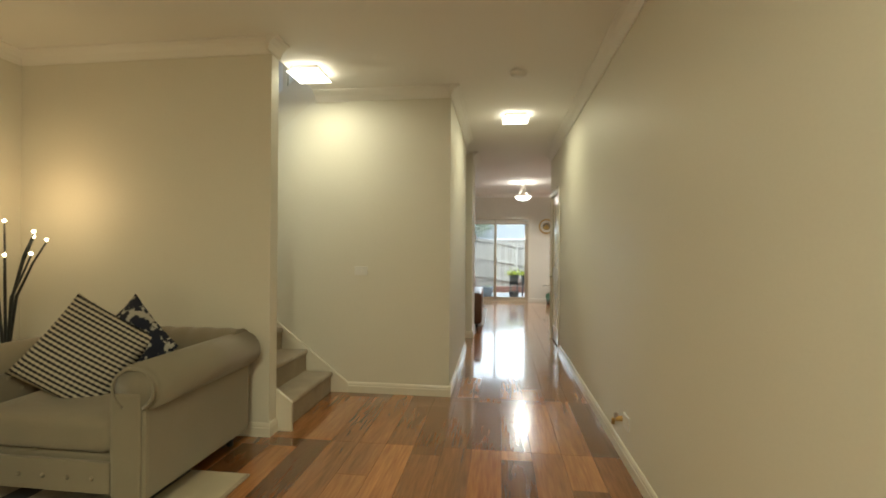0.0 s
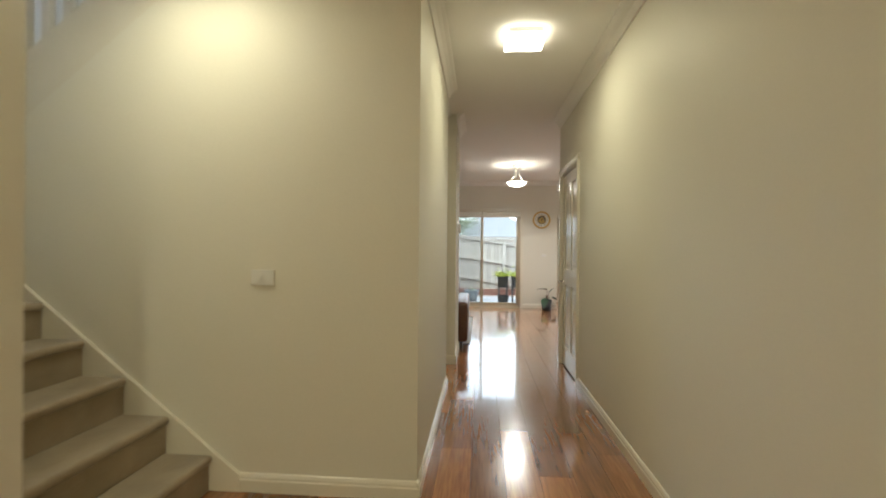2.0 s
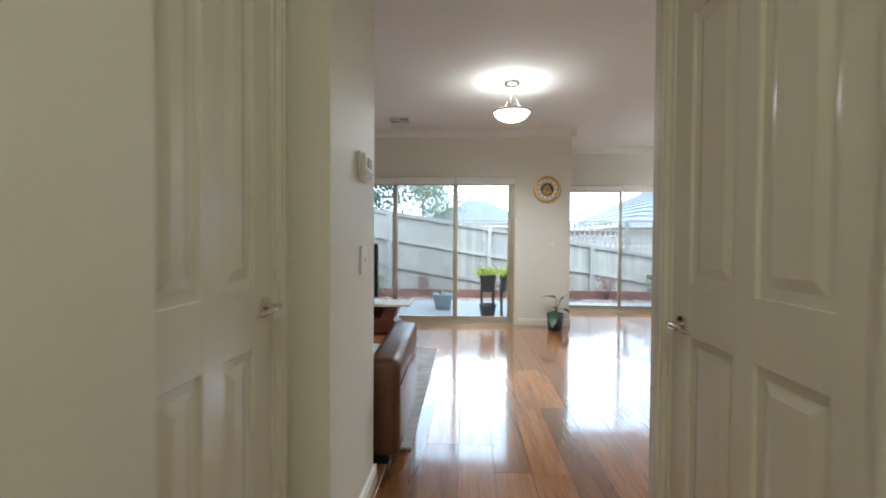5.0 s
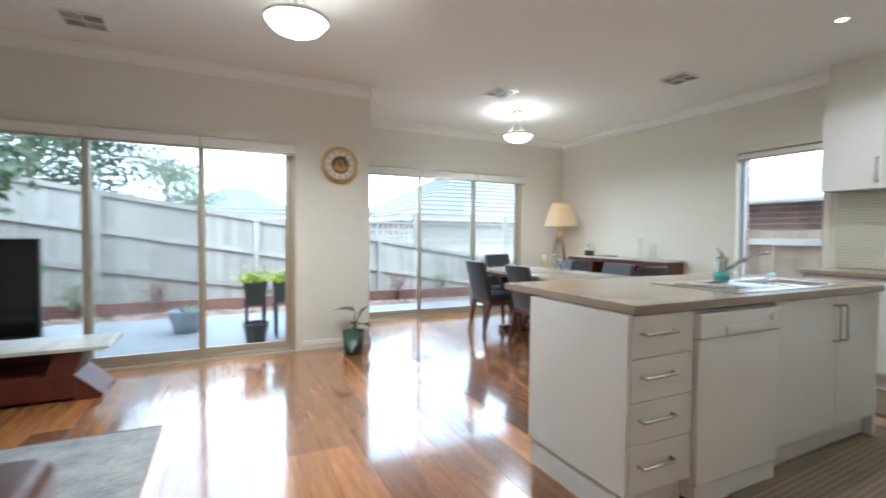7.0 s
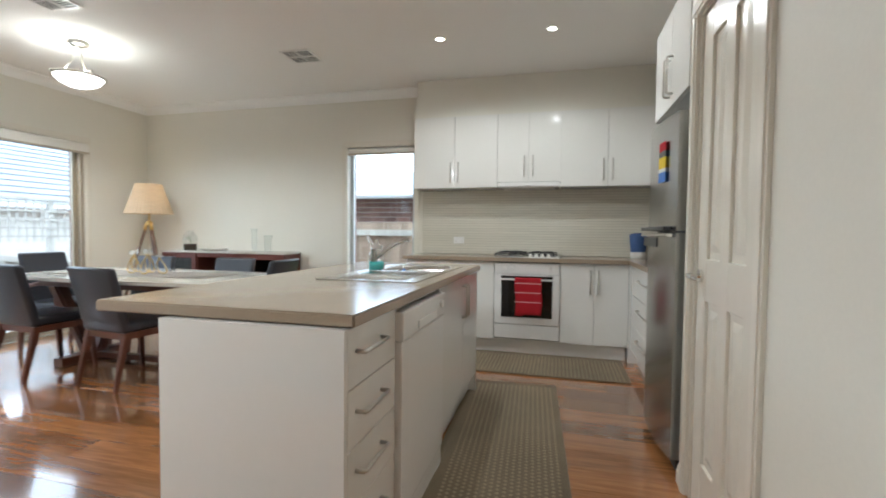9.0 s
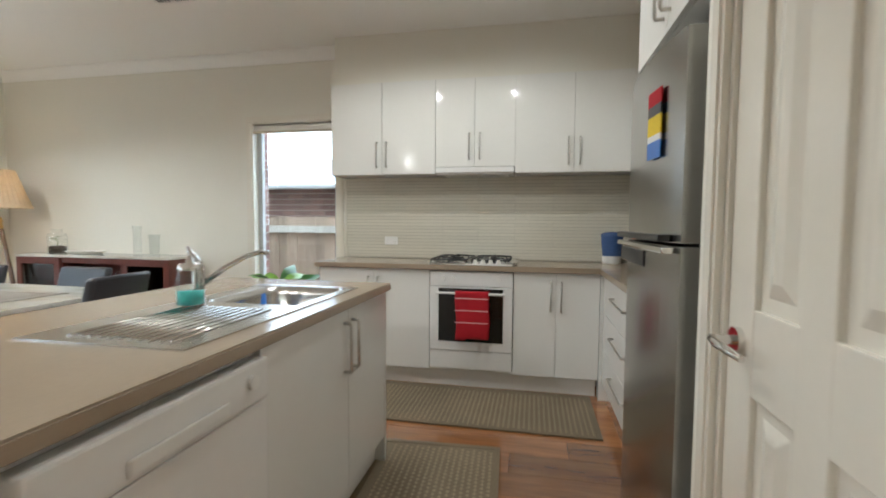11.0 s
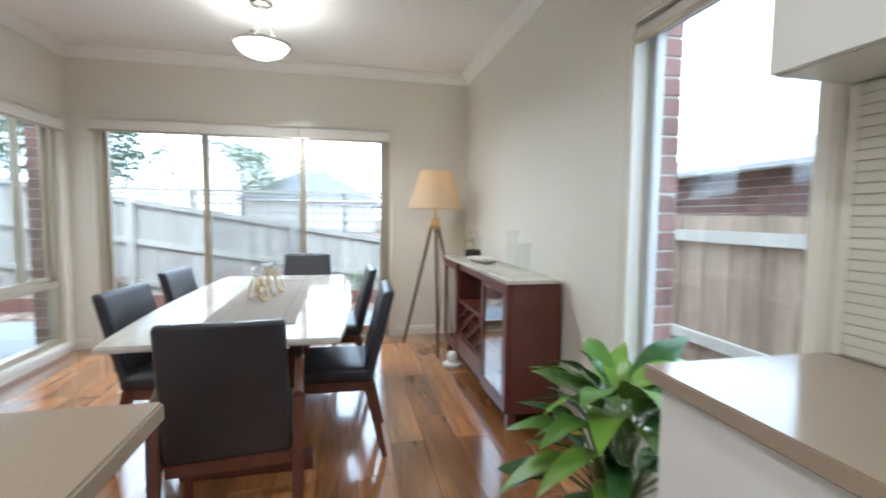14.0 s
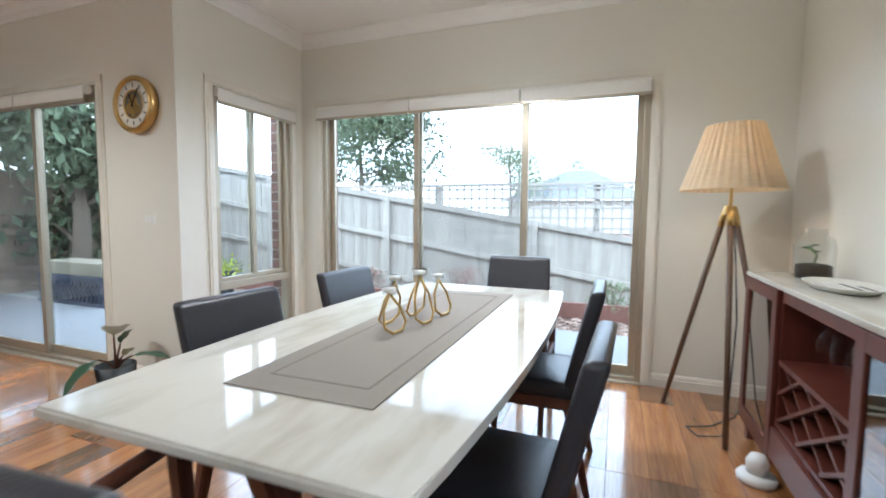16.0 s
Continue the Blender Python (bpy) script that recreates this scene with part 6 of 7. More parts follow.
# ---- clock and small wall things ----
def clock():
    t = thing("wall_clock", "round antique gold wall clock with exposed gears", "clock", (1.14, LIV_Y - 0.001, 1.872), 0)
    R = 0.185
    def disc(name, r0, r1, y0, y1, mat, n=48, label=""):
        bm = B()
        lathe(bm, [(r0, y0), (r1, y0), (r1, y1), (r0, y1)] + ([(r0, y0)] if r0 > 0 else []), n)
        for v in bm.verts:
            v.co = Vector((v.co.x, -v.co.z, v.co.y))
        return part(name, bm, mat, t, label)
    bm = B()
    lathe(bm, [(0, 0), (R - 0.01, 0), (R, 0.02), (R, 0.05), (R - 0.012, 0.066), (R - 0.03, 0.06), (R - 0.034, 0.045), (0, 0.045)], 56)
    for v in bm.verts:
        v.co = Vector((v.co.x, -v.co.z, v.co.y))
    part("case", bm, "gold", t, "antique gold rim", smooth=True)
    disc("dial", 0.09, R - 0.035, 0.0452, 0.048, "dial")
    disc("gear_well", 0, 0.09, 0.0452, 0.0465, "dialdark")
    disc("inner_ring", 0.086, 0.094, 0.0455, 0.052, "gold")
    for i in range(12):
        bm = B()
        m = Matrix.Rotation(radians(30 * i), 4, "Y")
        box(bm, -0.005, -0.0495, 0.108, 0.005, -0.0485, 0.136, m=m)
        part("numeral_bar", bm, "dialdark", t)
    for x, z, r in ((0.0, 0.02, 0.035), (0.035, -0.03, 0.026), (-0.035, -0.025, 0.03), (0.0, -0.055, 0.018)):
        bm = B()
        for i in range(10):
            m = Matrix.Translation((x, 0, z)) @ Matrix.Rotation(radians(36 * i), 4, "Y")
            box(bm, -0.004, -0.052, r - 0.004, 0.004, -0.047, r + 0.006, m=m)
        rod(bm, (x, -0.047, z), (x, -0.051, z), r, seg=20)
        part("gear", bm, "gold", t)
    for ang, ln in ((-25, 0.075), (30, 0.11)):
        bm = B()
        box(bm, -0.004, -0.057, -0.02, 0.004, -0.055, ln, m=Matrix.Rotation(radians(ang), 4, "Y"))
        part("clock_hand", bm, "black", t)


clock()


def wall_switch(label, at, turn, w=0.115, h=0.072):
    t = thing("light_switch", label, "switch", at, turn)
    slab("plate", "white", t, (-w / 2, -0.010, -h / 2, w / 2, 0, h / 2), bevel=0.003)
    slab("rocker", "enamel", t, (-0.007, -0.014, -0.011, 0.007, -0.0105, 0.011), bevel=0.0015)


wall_switch("white light switch plate below the clock", (1.20, LIV_Y - 0.001, 1.12), 0, 0.10, 0.05)
wall_switch("white light switch plate on the stair wall", (-1.24, 3.624, 1.084), 0, 0.12, 0.078)
wall_switch("white light switch plate beside the thermostat", (-0.407, 6.72, 1.09), 90, 0.10, 0.115)
t = thing("thermostat", "white heating controller on the hall wall", "thermostat", (-0.407, 6.703, 1.478), 90)
slab("base", "white", t, (-0.07, -0.012, -0.055, 0.07, 0, 0.055), bevel=0.004)
slab("body", "white", t, (-0.066, -0.032, -0.05, 0.066, -0.0125, 0.05), bevel=0.008)
slab("display", "dialdark", t, (-0.03, -0.0345, -0.005, 0.045, -0.0315, 0.034))
slab("flap", "enamel", t, (-0.06, -0.034, -0.044, 0.06, -0.0315, -0.018))


# ---- living room ----
def tv():
    t = thing("tv_unit", "low mahogany television unit with cream stone top", "tv unit", (-1.66, 10.55, 0))
    slab("stone_top", "marble", t, (-0.98, -0.24, 0.345, 1.0, 0.24, 0.372), bevel=0.004, label="cream stone top")
    bm = B()
    prism(bm, [(-0.78, 0.0), (0.98, 0.0), (0.74, 0.17), (0.86, 0.344), (-0.86, 0.344), (-0.74, 0.17)], "y", 0.16, 0.2)
    part("back_panel", bm, "mahogany", t)
    slab("drawer_box", "mahogany", t, (-0.84, -0.22, 0.02, 0.80, 0.155, 0.185), bevel=0.004)
    for s in (-1, 1):
        bm = B()
        prism(bm, [(s * 0.96, 0.0), (s * 0.96, 0.03), (s * 0.80, 0.18), (s * 0.86, 0.344), (s * 0.70, 0.344), (s * 0.64, 0.18), (s * 0.805, 0.02), (s * 0.805, 0)], "y", -0.215, 0.158)
        part("side_leg", bm, "mahogany", t)
    slab("drawer_front", "mahogany", t, (-0.62, -0.232, 0.03, 0.0, -0.221, 0.175), (0.004, -0.232, 0.03, 0.62, -0.221, 0.175), bevel=0.002)
    v = thing("television", "large black flat-screen television on its stand", "television", (-1.69, 10.48, 0.372))
    slab("casing", "black", v, (-0.61, 0.0, 0.06, 0.61, 0.045, 0.75), bevel=0.006)
    slab("screen", "screen", v, (-0.596, -0.004, 0.078, 0.596, -0.0005, 0.738), label="dark switched-off screen")
    slab("neck", "black", v, (-0.05, 0.005, 0.01, 0.05, 0.035, 0.075), bevel=0.005)
    bm = B()
    tube(bm, [(-0.36, -0.12, 0.008), (0, 0.06, 0.012), (0.36, -0.12, 0.008)], 0.010, seg=8)
    part("stand", bm, "steel", v, "silver curved stand")


tv()
t = thing("area_rug", "grey and cream abstract low-pile rug", "rug", (-1.5, 8.45, 0.001))
bm = B()
box(bm, -1.24, -1.15, 0, 1.235, 1.15, 0.010, 0.003)
part("rug_surface", bm, "floorrug", t)
for v0 in (-1.15, 1.135):
    slab("hem", "mat", t, (-1.24, v0, 0.0102, 1.235, v0 + 0.015, 0.0115))
t = thing("coffee_table", "low cream stone coffee table with mahogany base", "coffee table", (-1.63, 8.83, 0.012))
slab("stone_top", "marble", t, (-0.66, -0.42, 0.33, 0.66, 0.42, 0.355), bevel=0.004)
bm = B()
prism(bm, [(-0.45, 0), (0.45, 0), (0.32, 0.16), (0.45, 0.329), (-0.45, 0.329), (-0.32, 0.16)], "y", -0.25, 0.25)
part("pedestal", bm, "mahogany", t)


def recliner():
    t = thing("recliner", "brown leather recliner armchair", "armchair", (-0.76, 7.50, 0))
    bm = B()
    soft_block(bm, -0.29, -0.28, 0.10, 0.29, 0.42, 0.46, 0.05, 0.02)
    part("seat", bm, "brownleather", t)
    for s in (-1, 1):
        bm = B()
        soft_block(bm, min(s * 0.295, s * 0.465), -0.44, 0.07, max(s * 0.295, s * 0.465), 0.40, 0.60, 0.045)
        for v in bm.verts:
            if v.co.z > 0.3:
                v.co.z += 0.05 * (v.co.y + 0.44) / 0.84 - 0.03
        part("armrest", bm, "brownleather", t)
        bm = B()
        tube(bm, [(s * 0.4665, -0.40, 0.44), (s * 0.4665, 0.36, 0.50)], 0.004, seg=6)
        part("arm_seam", bm, "black", t)
    bm = B()
    soft_block(bm, -0.30, -0.13, 0.0, 0.30, 0.09, 0.55, 0.06, 0.0)
    for v in bm.verts:
        v.co.y -= 0.30 * v.co.z
    o = part("backrest", bm, "brownleather", t)
    o.location = (0, -0.28, 0.38)
    bm = B()
    soft_block(bm, -0.29, 0.425, 0.09, 0.29, 0.48, 0.42, 0.025)
    part("footrest", bm, "brownleather", t)
    slab("base", "black", t, (-0.40, -0.36, 0.0, 0.40, 0.38, 0.08), bevel=0.006)


recliner()
t = thing("sideboard_speaker", "small dark bottle beside the television", "bottle", (-2.36, 10.42, 0.372))
bm = B(); lathe(bm, [(0, 0), (0.035, 0), (0.038, 0.01), (0.038, 0.12), (0.015, 0.16), (0.014, 0.2), (0, 0.2)], 18); part("bottle", bm, "black", t, smooth=True)


# ---- lounge and hall ----
def chesterfield():
    t = thing("club_chair", "taupe linen rolled-arm chesterfield armchair", "armchair", (-2.23, 2.03, 0))
    # faces -y; width along x
    W = 0.60
    bm = B(); soft_block(bm, -W + 0.16, -0.36, 0.12, W - 0.16, 0.40, 0.30, 0.03); part("base", bm, "linen", t)
    bm = B(); soft_block(bm, -W + 0.20, -0.40, 0.30, W - 0.20, 0.22, 0.46, 0.045, 0.03); part("seat_cushion", bm, "linen", t)
    for s in (-1, 1):
        bm = B()
        box(bm, s * W - s * 0.005 if s < 0 else W - 0.20, -0.40, 0.10, s * (W - 0.20) if s < 0 else W - 0.005, 0.46, 0.60, 0.02)
        a = part("arm", bm, "linen", t)
        bm = B()
        n = 24
        prof = [(s * (W - 0.06) + 0.125 * math.cos(2 * math.pi * k / n), 0.62 + 0.115 * math.sin(2 * math.pi * k / n)) for k in range(n)]
        prism(bm, prof, "y", -0.41, 0.50)
        bmesh.ops.bevel(bm, geom=[e for e in bm.edges if abs(e.verts[0].co.y - e.verts[1].co.y) < 1e-4], offset=0.025, segments=3, affect="EDGES")
        part("arm_roll", bm, "linen", a, smooth=True)
        bm = B()
        pts = [(s * (W - 0.06) + 0.105 * math.cos(radians(x)), -0.418, 0.62 + 0.097 * math.sin(radians(x))) for x in range(-60, 241, 20)]
        tube(bm, pts, 0.008, seg=6)
        part("piping", bm, "linen", a)
        bm = B()
        box(bm, s * (W - 0.10) - 0.075, -0.416, 0.11, s * (W - 0.10) + 0.075, -0.395, 0.60, 0.012)
        part("arm_front", bm, "linen", a)
        for j in range(2):
            for k in range(5):
                bm = B()
                bmesh.ops.create_uvsphere(bm, u_segments=8, v_segments=6, radius=0.013, matrix=Matrix.Translation((s * (W - 0.205), -0.25 + k * 0.13 + j * 0.06, 0.50 + 0.07 * j)) @ Matrix.Diagonal((0.6, 1, 1, 1)))
                part("button", bm, "linen", a)
    bm = B()
    box(bm, -W + 0.02, 0.28, 0.10, W - 0.02, 0.50, 0.62, 0.03)
    b = part("backrest", bm, "linen", t)
    bm = B()
    n, m = 24, 52
    rows = []
    for i in range(m + 1):
        x = -W + 0.04 + (2 * W - 0.08) * i / m
        pleat = 0.010 * abs(math.sin(math.pi * (x + W) / 0.14)) ** 0.6
        rows.append([bm.verts.new((x, 0.42 + (0.115 + pleat) * math.cos(2 * math.pi * k / n), 0.645 + (0.105 + pleat) * math.sin(2 * math.pi * k / n))) for k in range(n)])
    for p, q in zip(rows, rows[1:]):
        for k in range(n):
            bm.faces.new((p[k], p[(k + 1) % n], q[(k + 1) % n], q[k])).smooth = True
    bm.faces.new(rows[0]); bm.faces.new(rows[-1][::-1])
    part("back_roll", bm, "linen", b)
    for x in (-0.49, 0.49):
        for y in (-0.34, 0.42):
            bm = B(); rod(bm, (x, y, 0), (x, y, 0.11), 0.018, 0.03); part("foot", bm, "black", t)
    slab("lower_band", "linen", t, (-W + 0.19, -0.405, 0.12, W - 0.19, -0.385, 0.27), bevel=0.008)
    for k in range(6):
        bm = B(); bmesh.ops.create_uvsphere(bm, u_segments=8, v_segments=6, radius=0.012, matrix=Matrix.Translation((-0.33 + k * 0.13, -0.406, 0.19))); part("button", bm, "linen", t)


chesterfield()


def cushion(name, label, m, mat, size=0.25, stripes=False):
    t = thing(name, label, "cushion")
    t.matrix_basis = m
    n = 18
    bm = B()
    grid = {}
    for side in (1, -1):
        for i in range(n + 1):
            for j in range(n + 1):
                u, v = 2 * i / n - 1, 2 * j / n - 1
                edge = i in (0, n) or j in (0, n)
                if edge and side < 0:
                    grid[side, i, j] = grid[1, i, j]
                    continue
                h = 0.075 * (max(0, (1 - u * u) * (1 - v * v))) ** 0.45
                k = size * (1 - 0.06 * (u * u * (1 - v * v) + v * v * (1 - u * u)) * 0 - 0.05 * ((1 - u * u) * v * v + (1 - v * v) * u * u))
                grid[side, i, j] = bm.verts.new((u * k, side * h, v * k))
    for side in (1, -1):
        for i in range(n):
            for j in range(n):
                bm.faces.new((grid[side, i, j], grid[side, i + 1, j], grid[side, i + 1, j + 1], grid[side, i, j + 1])).smooth = True
    part("cover", bm, mat, t)
    return t


def woven(name, a, b, scale_u, scale_v):
    m = material(name, a, 0.9, vary=0.1, grain=200, bump=0.3)
    t = m.node_tree
    bs = t.nodes["Principled BSDF"]
    co = t.nodes.new("ShaderNodeTexCoord")
    sep = t.nodes.new("ShaderNodeSeparateXYZ")
    t.links.new(co.outputs["Object"], sep.inputs[0])
    vals = []
    for out, k in ((0, scale_u), (2, scale_v)):
        mul = t.nodes.new("ShaderNodeMath"); mul.operation = "MULTIPLY"; mul.inputs[1].default_value = k
        sn = t.nodes.new("ShaderNodeMath"); sn.operation = "SINE"
        t.links.new(sep.outputs[out], mul.inputs[0]); t.links.new(mul.outputs[0], sn.inputs[0])
        vals.append(sn.outputs[0])
    pr = t.nodes.new("ShaderNodeMath"); pr.operation = "MULTIPLY_ADD"; pr.inputs[1].default_value = 0.45
    t.links.new(vals[0], pr.inputs[0]); t.links.new(vals[1], pr.inputs[2])
    gt = t.nodes.new("ShaderNodeMath"); gt.operation = "GREATER_THAN"; gt.inputs[1].default_value = 0.0
    t.links.new(pr.outputs[0], gt.inputs[0])
    mx = t.nodes.new("ShaderNodeMix"); mx.data_type = "RGBA"
    mx.inputs[6].default_value, mx.inputs[7].default_value = (*a, 1), (*b, 1)
    t.links.new(gt.outputs[0], mx.inputs[0])
    t.links.new(mx.outputs[2], bs.inputs["Base Color"])
    return m


M["houndstooth"] = woven("black_cream_weave", (0.025, 0.025, 0.035), (0.55, 0.50, 0.40), 230, 260)
M["floral"] = material("navy_floral_cloth", (0.45, 0.43, 0.38), 0.9, grain=28, vary=0.3, bump=0.2, blotch=16, dark=(0.012, 0.016, 0.035))
_r = [n for n in M["floral"].node_tree.nodes if n.type == "MAP_RANGE"][0]
_r.inputs[1].default_value, _r.inputs[2].default_value = 1.06, 1.12
cushion("cushion", "black and cream woven cushion on the armchair", pose(-2.27, 1.94, 0.69, -22, 30, 12), "houndstooth")
cushion("cushion", "navy floral cushion behind the woven one", pose(-2.16, 2.12, 0.69, -14, 40, -12), "floral", 0.225)
t = thing("lounge_rug", "beige and grey patchwork lounge rug", "rug", (-2.6, 1.25, 0.001))
bm = B(); box(bm, -0.88, -1.1, 0, 1.20, 0.86, 0.010, 0.003); part("rug_surface", bm, "carpet", t)
for i, (x, m) in enumerate(((1.02, "rugcream"), (0.86, "rugcream"), (0.72, "rugdark"), (0.42, "linen"), (0.10, "rugdark"), (-0.3, "linen"))):
    slab("stripe", m, t, (x, -1.08, 0.0102, x + (0.16 if x > 0.8 else 0.13), 0.85, 0.012))


def twig_lamp():
    t = thing("twig_lamp", "dark metal floor lamp with curved stems and tiny bulbs", "floor lamp", (-3.22, 2.30, 0))
    bm = B(); lathe(bm, [(0, 0), (0.13, 0), (0.13, 0.015), (0.02, 0.03), (0, 0.03)]); part("base", bm, "potblack", t)
    for x, y, z in ((0.02, -0.03, 1.43), (0.26, -0.05, 1.36), (0.24, 0.05, 1.31), (0.20, 0.0, 1.33), (0.30, -0.10, 1.22), (0.06, -0.06, 1.21), (-0.18, -0.05, 1.36), (-0.24, 0.0, 1.24)):
        bm = B()
        tube(bm, [(0, 0, 0.02), (x * 0.05, y * 0.05, 0.55), (x * 0.25, y * 0.3, 0.95), (x * 0.65, y * 0.7, z - 0.14), (x, y, z)], [0.010, 0.009, 0.008, 0.006, 0.005], seg=8)
        s = part("stem", bm, "potblack", t)
        bm = B()
        bmesh.ops.create_uvsphere(bm, u_segments=12, v_segments=8, radius=0.011, matrix=Matrix.Translation((x, y, z + 0.014)))
        part("bulb", bm, "littwig", s, "small glowing bulb")


twig_lamp()


def gas_point():
    t = thing("gas_bayonet", "brass gas outlet beside a white wall plate", "gas outlet", (HALL_X - 0.001, 2.53, 0.245), -90)
    slab("plate", "white", t, (-0.06, -0.012, -0.035, 0.05, 0, 0.05), bevel=0.003)
    bm = B(); rod(bm, (-0.09, -0.001, 0.0), (-0.09, -0.05, 0.0), 0.016, seg=14); tube(bm, [(-0.09, -0.04, 0), (-0.13, -0.05, -0.02), (-0.13, -0.05, -0.05)], 0.011); part("valve", bm, "gold", t)
    bm = B(); rod(bm, (-0.09, -0.045, 0.0), (-0.09, -0.045, 0.035), 0.012); part("tap", bm, "nickel", t)


gas_point()


# ---- ceiling fixtures ----
def flush_light(label, x, y, turn=0):
    t = thing("ceiling_light", label, "ceiling light", (x, y, CEIL), turn, "flush ceiling lights")
    slab("base", "white", t, (-0.11, -0.11, -0.03, 0.11, 0.11, -0.001), bevel=0.004)
    bm = B()
    n = 10
    rows = []
    for i in range(n + 1):
        row = []
        for j in range(n + 1):
            u, v = 2 * i / n - 1, 2 * j / n - 1
            row.append(bm.verts.new((u * 0.13, v * 0.13, -0.055 - 0.006 * (1 - u * u) * (1 - v * v))))
        rows.append(row)
    for i in range(n):
        for j in range(n):
            bm.faces.new((rows[i][j], rows[i + 1][j], rows[i + 1][j + 1], rows[i][j + 1])).smooth = True
    o = part("glass", bm, "lit", t, "glowing square glass diffuser")
    o.modifiers.new("thick", "SOLIDIFY").thickness = 0.004
    for sx in (-1, 1):
        bm = B(); rod(bm, (sx * 0.085, 0, -0.066), (sx * 0.085, 0, -0.03), 0.006); part("clip", bm, "nickel", t)


flush_light("square white glass ceiling light, switched on", 0.14, 4.50)
# fixture added out of view to carry the lounge fill lamp
flush_light("square white glass ceiling light added unseen in the lounge, switched on", -0.3, -1.0)
flush_light("square white glass ceiling light over the stairs, switched on", -1.52, 3.13)
t = thing("smoke_alarm", "round white smoke alarm on the ceiling", "smoke alarm", (0.125, 3.345, CEIL))
bm = B(); lathe(bm, [(0.062, 0), (0.062, -0.018), (0.05, -0.032), (0.03, -0.038), (0, -0.038)], 28); part("body", bm, "white", t, smooth=True)
bm = B(); lathe(bm, [(0.066, -0.0005), (0.066, -0.008), (0.062, -0.008)], 28); part("base_ring", bm, "white", t)


def pendant(x, y):
    t = thing("pendant_light", "semi-flush pendant with a glowing glass bowl", "pendant light", (x, y, CEIL), 20, "pendant lights")
    bm = B(); lathe(bm, [(0, -0.001), (0.072, -0.001), (0.078, -0.02), (0.06, -0.036), (0.02, -0.04), (0, -0.04)], 32); part("canopy", bm, "nickel", t, smooth=True)
    for a in range(3):
        c, s = math.cos(2.094 * a), math.sin(2.094 * a)
        bm = B(); tube(bm, [(c * 0.02, s * 0.02, -0.04), (c * 0.04, s * 0.04, -0.15), (c * 0.09, s * 0.09, -0.23), (c * 0.175, s * 0.175, -0.285)], 0.0055, seg=8); part("arm", bm, "nickel", t)
        bm = B(); rod(bm, (c * 0.178, s * 0.178, -0.30), (c * 0.178, s * 0.178, -0.255), 0.010); part("finial", bm, "nickel", t)
    bm = B(); lathe(bm, [(0.172, -0.282), (0.188, -0.282), (0.188, -0.300), (0.172, -0.300), (0.172, -0.282)], 40); part("ring", bm, "nickel", t)
    bm = B(); lathe(bm, [(0.171, -0.285), (0.160, -0.315), (0.13, -0.345), (0.08, -0.368), (0.03, -0.377), (0, -0.378)], 36); part("bowl", bm, "litbowl", t, "glowing white glass bowl", smooth=True)


pendant(0.464, 9.20)
pendant(3.325, 11.072)


def vent(x, y, turn):
    t = thing("ceiling_vent", "white four-way ceiling air vent", "vent", (x, y, CEIL), turn, "ceiling vents")
    # black sheet: the shade in the slots is put into its colour
    slab("backing", "black", t, (-0.12, -0.12, -0.006, 0.12, 0.12, -0.001))
    slab("frame", "white", t, (-0.14, -0.14, -0.012, 0.14, -0.118, -0.001), (-0.14, 0.118, -0.012, 0.14, 0.14, -0.001), (-0.14, -0.118, -0.012, -0.118, 0.118, -0.001), (0.118, -0.118, -0.012, 0.14, 0.118, -0.001), bevel=0.002)
    slab("cross_bar", "white", t, (-0.118, -0.006, -0.012, 0.118, 0.006, -0.002), (-0.006, -0.118, -0.0125, 0.006, 0.118, -0.0025))
    for qx in (-1, 1):
        for qy in (-1, 1):
            for k in range(4):
                bm = B()
                o = 0.02 + k * 0.025
                if qx * qy > 0:
                    box(bm, min(qx * 0.008, qx * 0.116), qy * o - 0.004, -0.011, max(qx * 0.008, qx * 0.116), qy * o + 0.003, -0.008)
                else:
                    box(bm, qx * o - 0.004, min(qy * 0.008, qy * 0.116), -0.011, qx * o + 0.003, max(qy * 0.008, qy * 0.116), -0.008)
                part("slat", bm, "white", t)


vent(-0.82, 10.53, 0)
vent(2.73, 10.55, 0)
vent(4.01, 9.40, 0)
for x, y in DOWNLIGHTS:
    t = thing("downlight", "recessed white kitchen downlight, switched on", "downlight", (x, y, CEIL), 0, "kitchen downlights")
    bm = B(); lathe(bm, [(0.033, -0.001), (0.048, -0.001), (0.048, -0.006), (0.033, -0.008), (0.033, -0.001)], 28); part("ring", bm, "white", t)
    bm = B(); lathe(bm, [(0.032, -0.003), (0, -0.003)], 24); part("lens", bm, "litdown", t, "glowing lens")


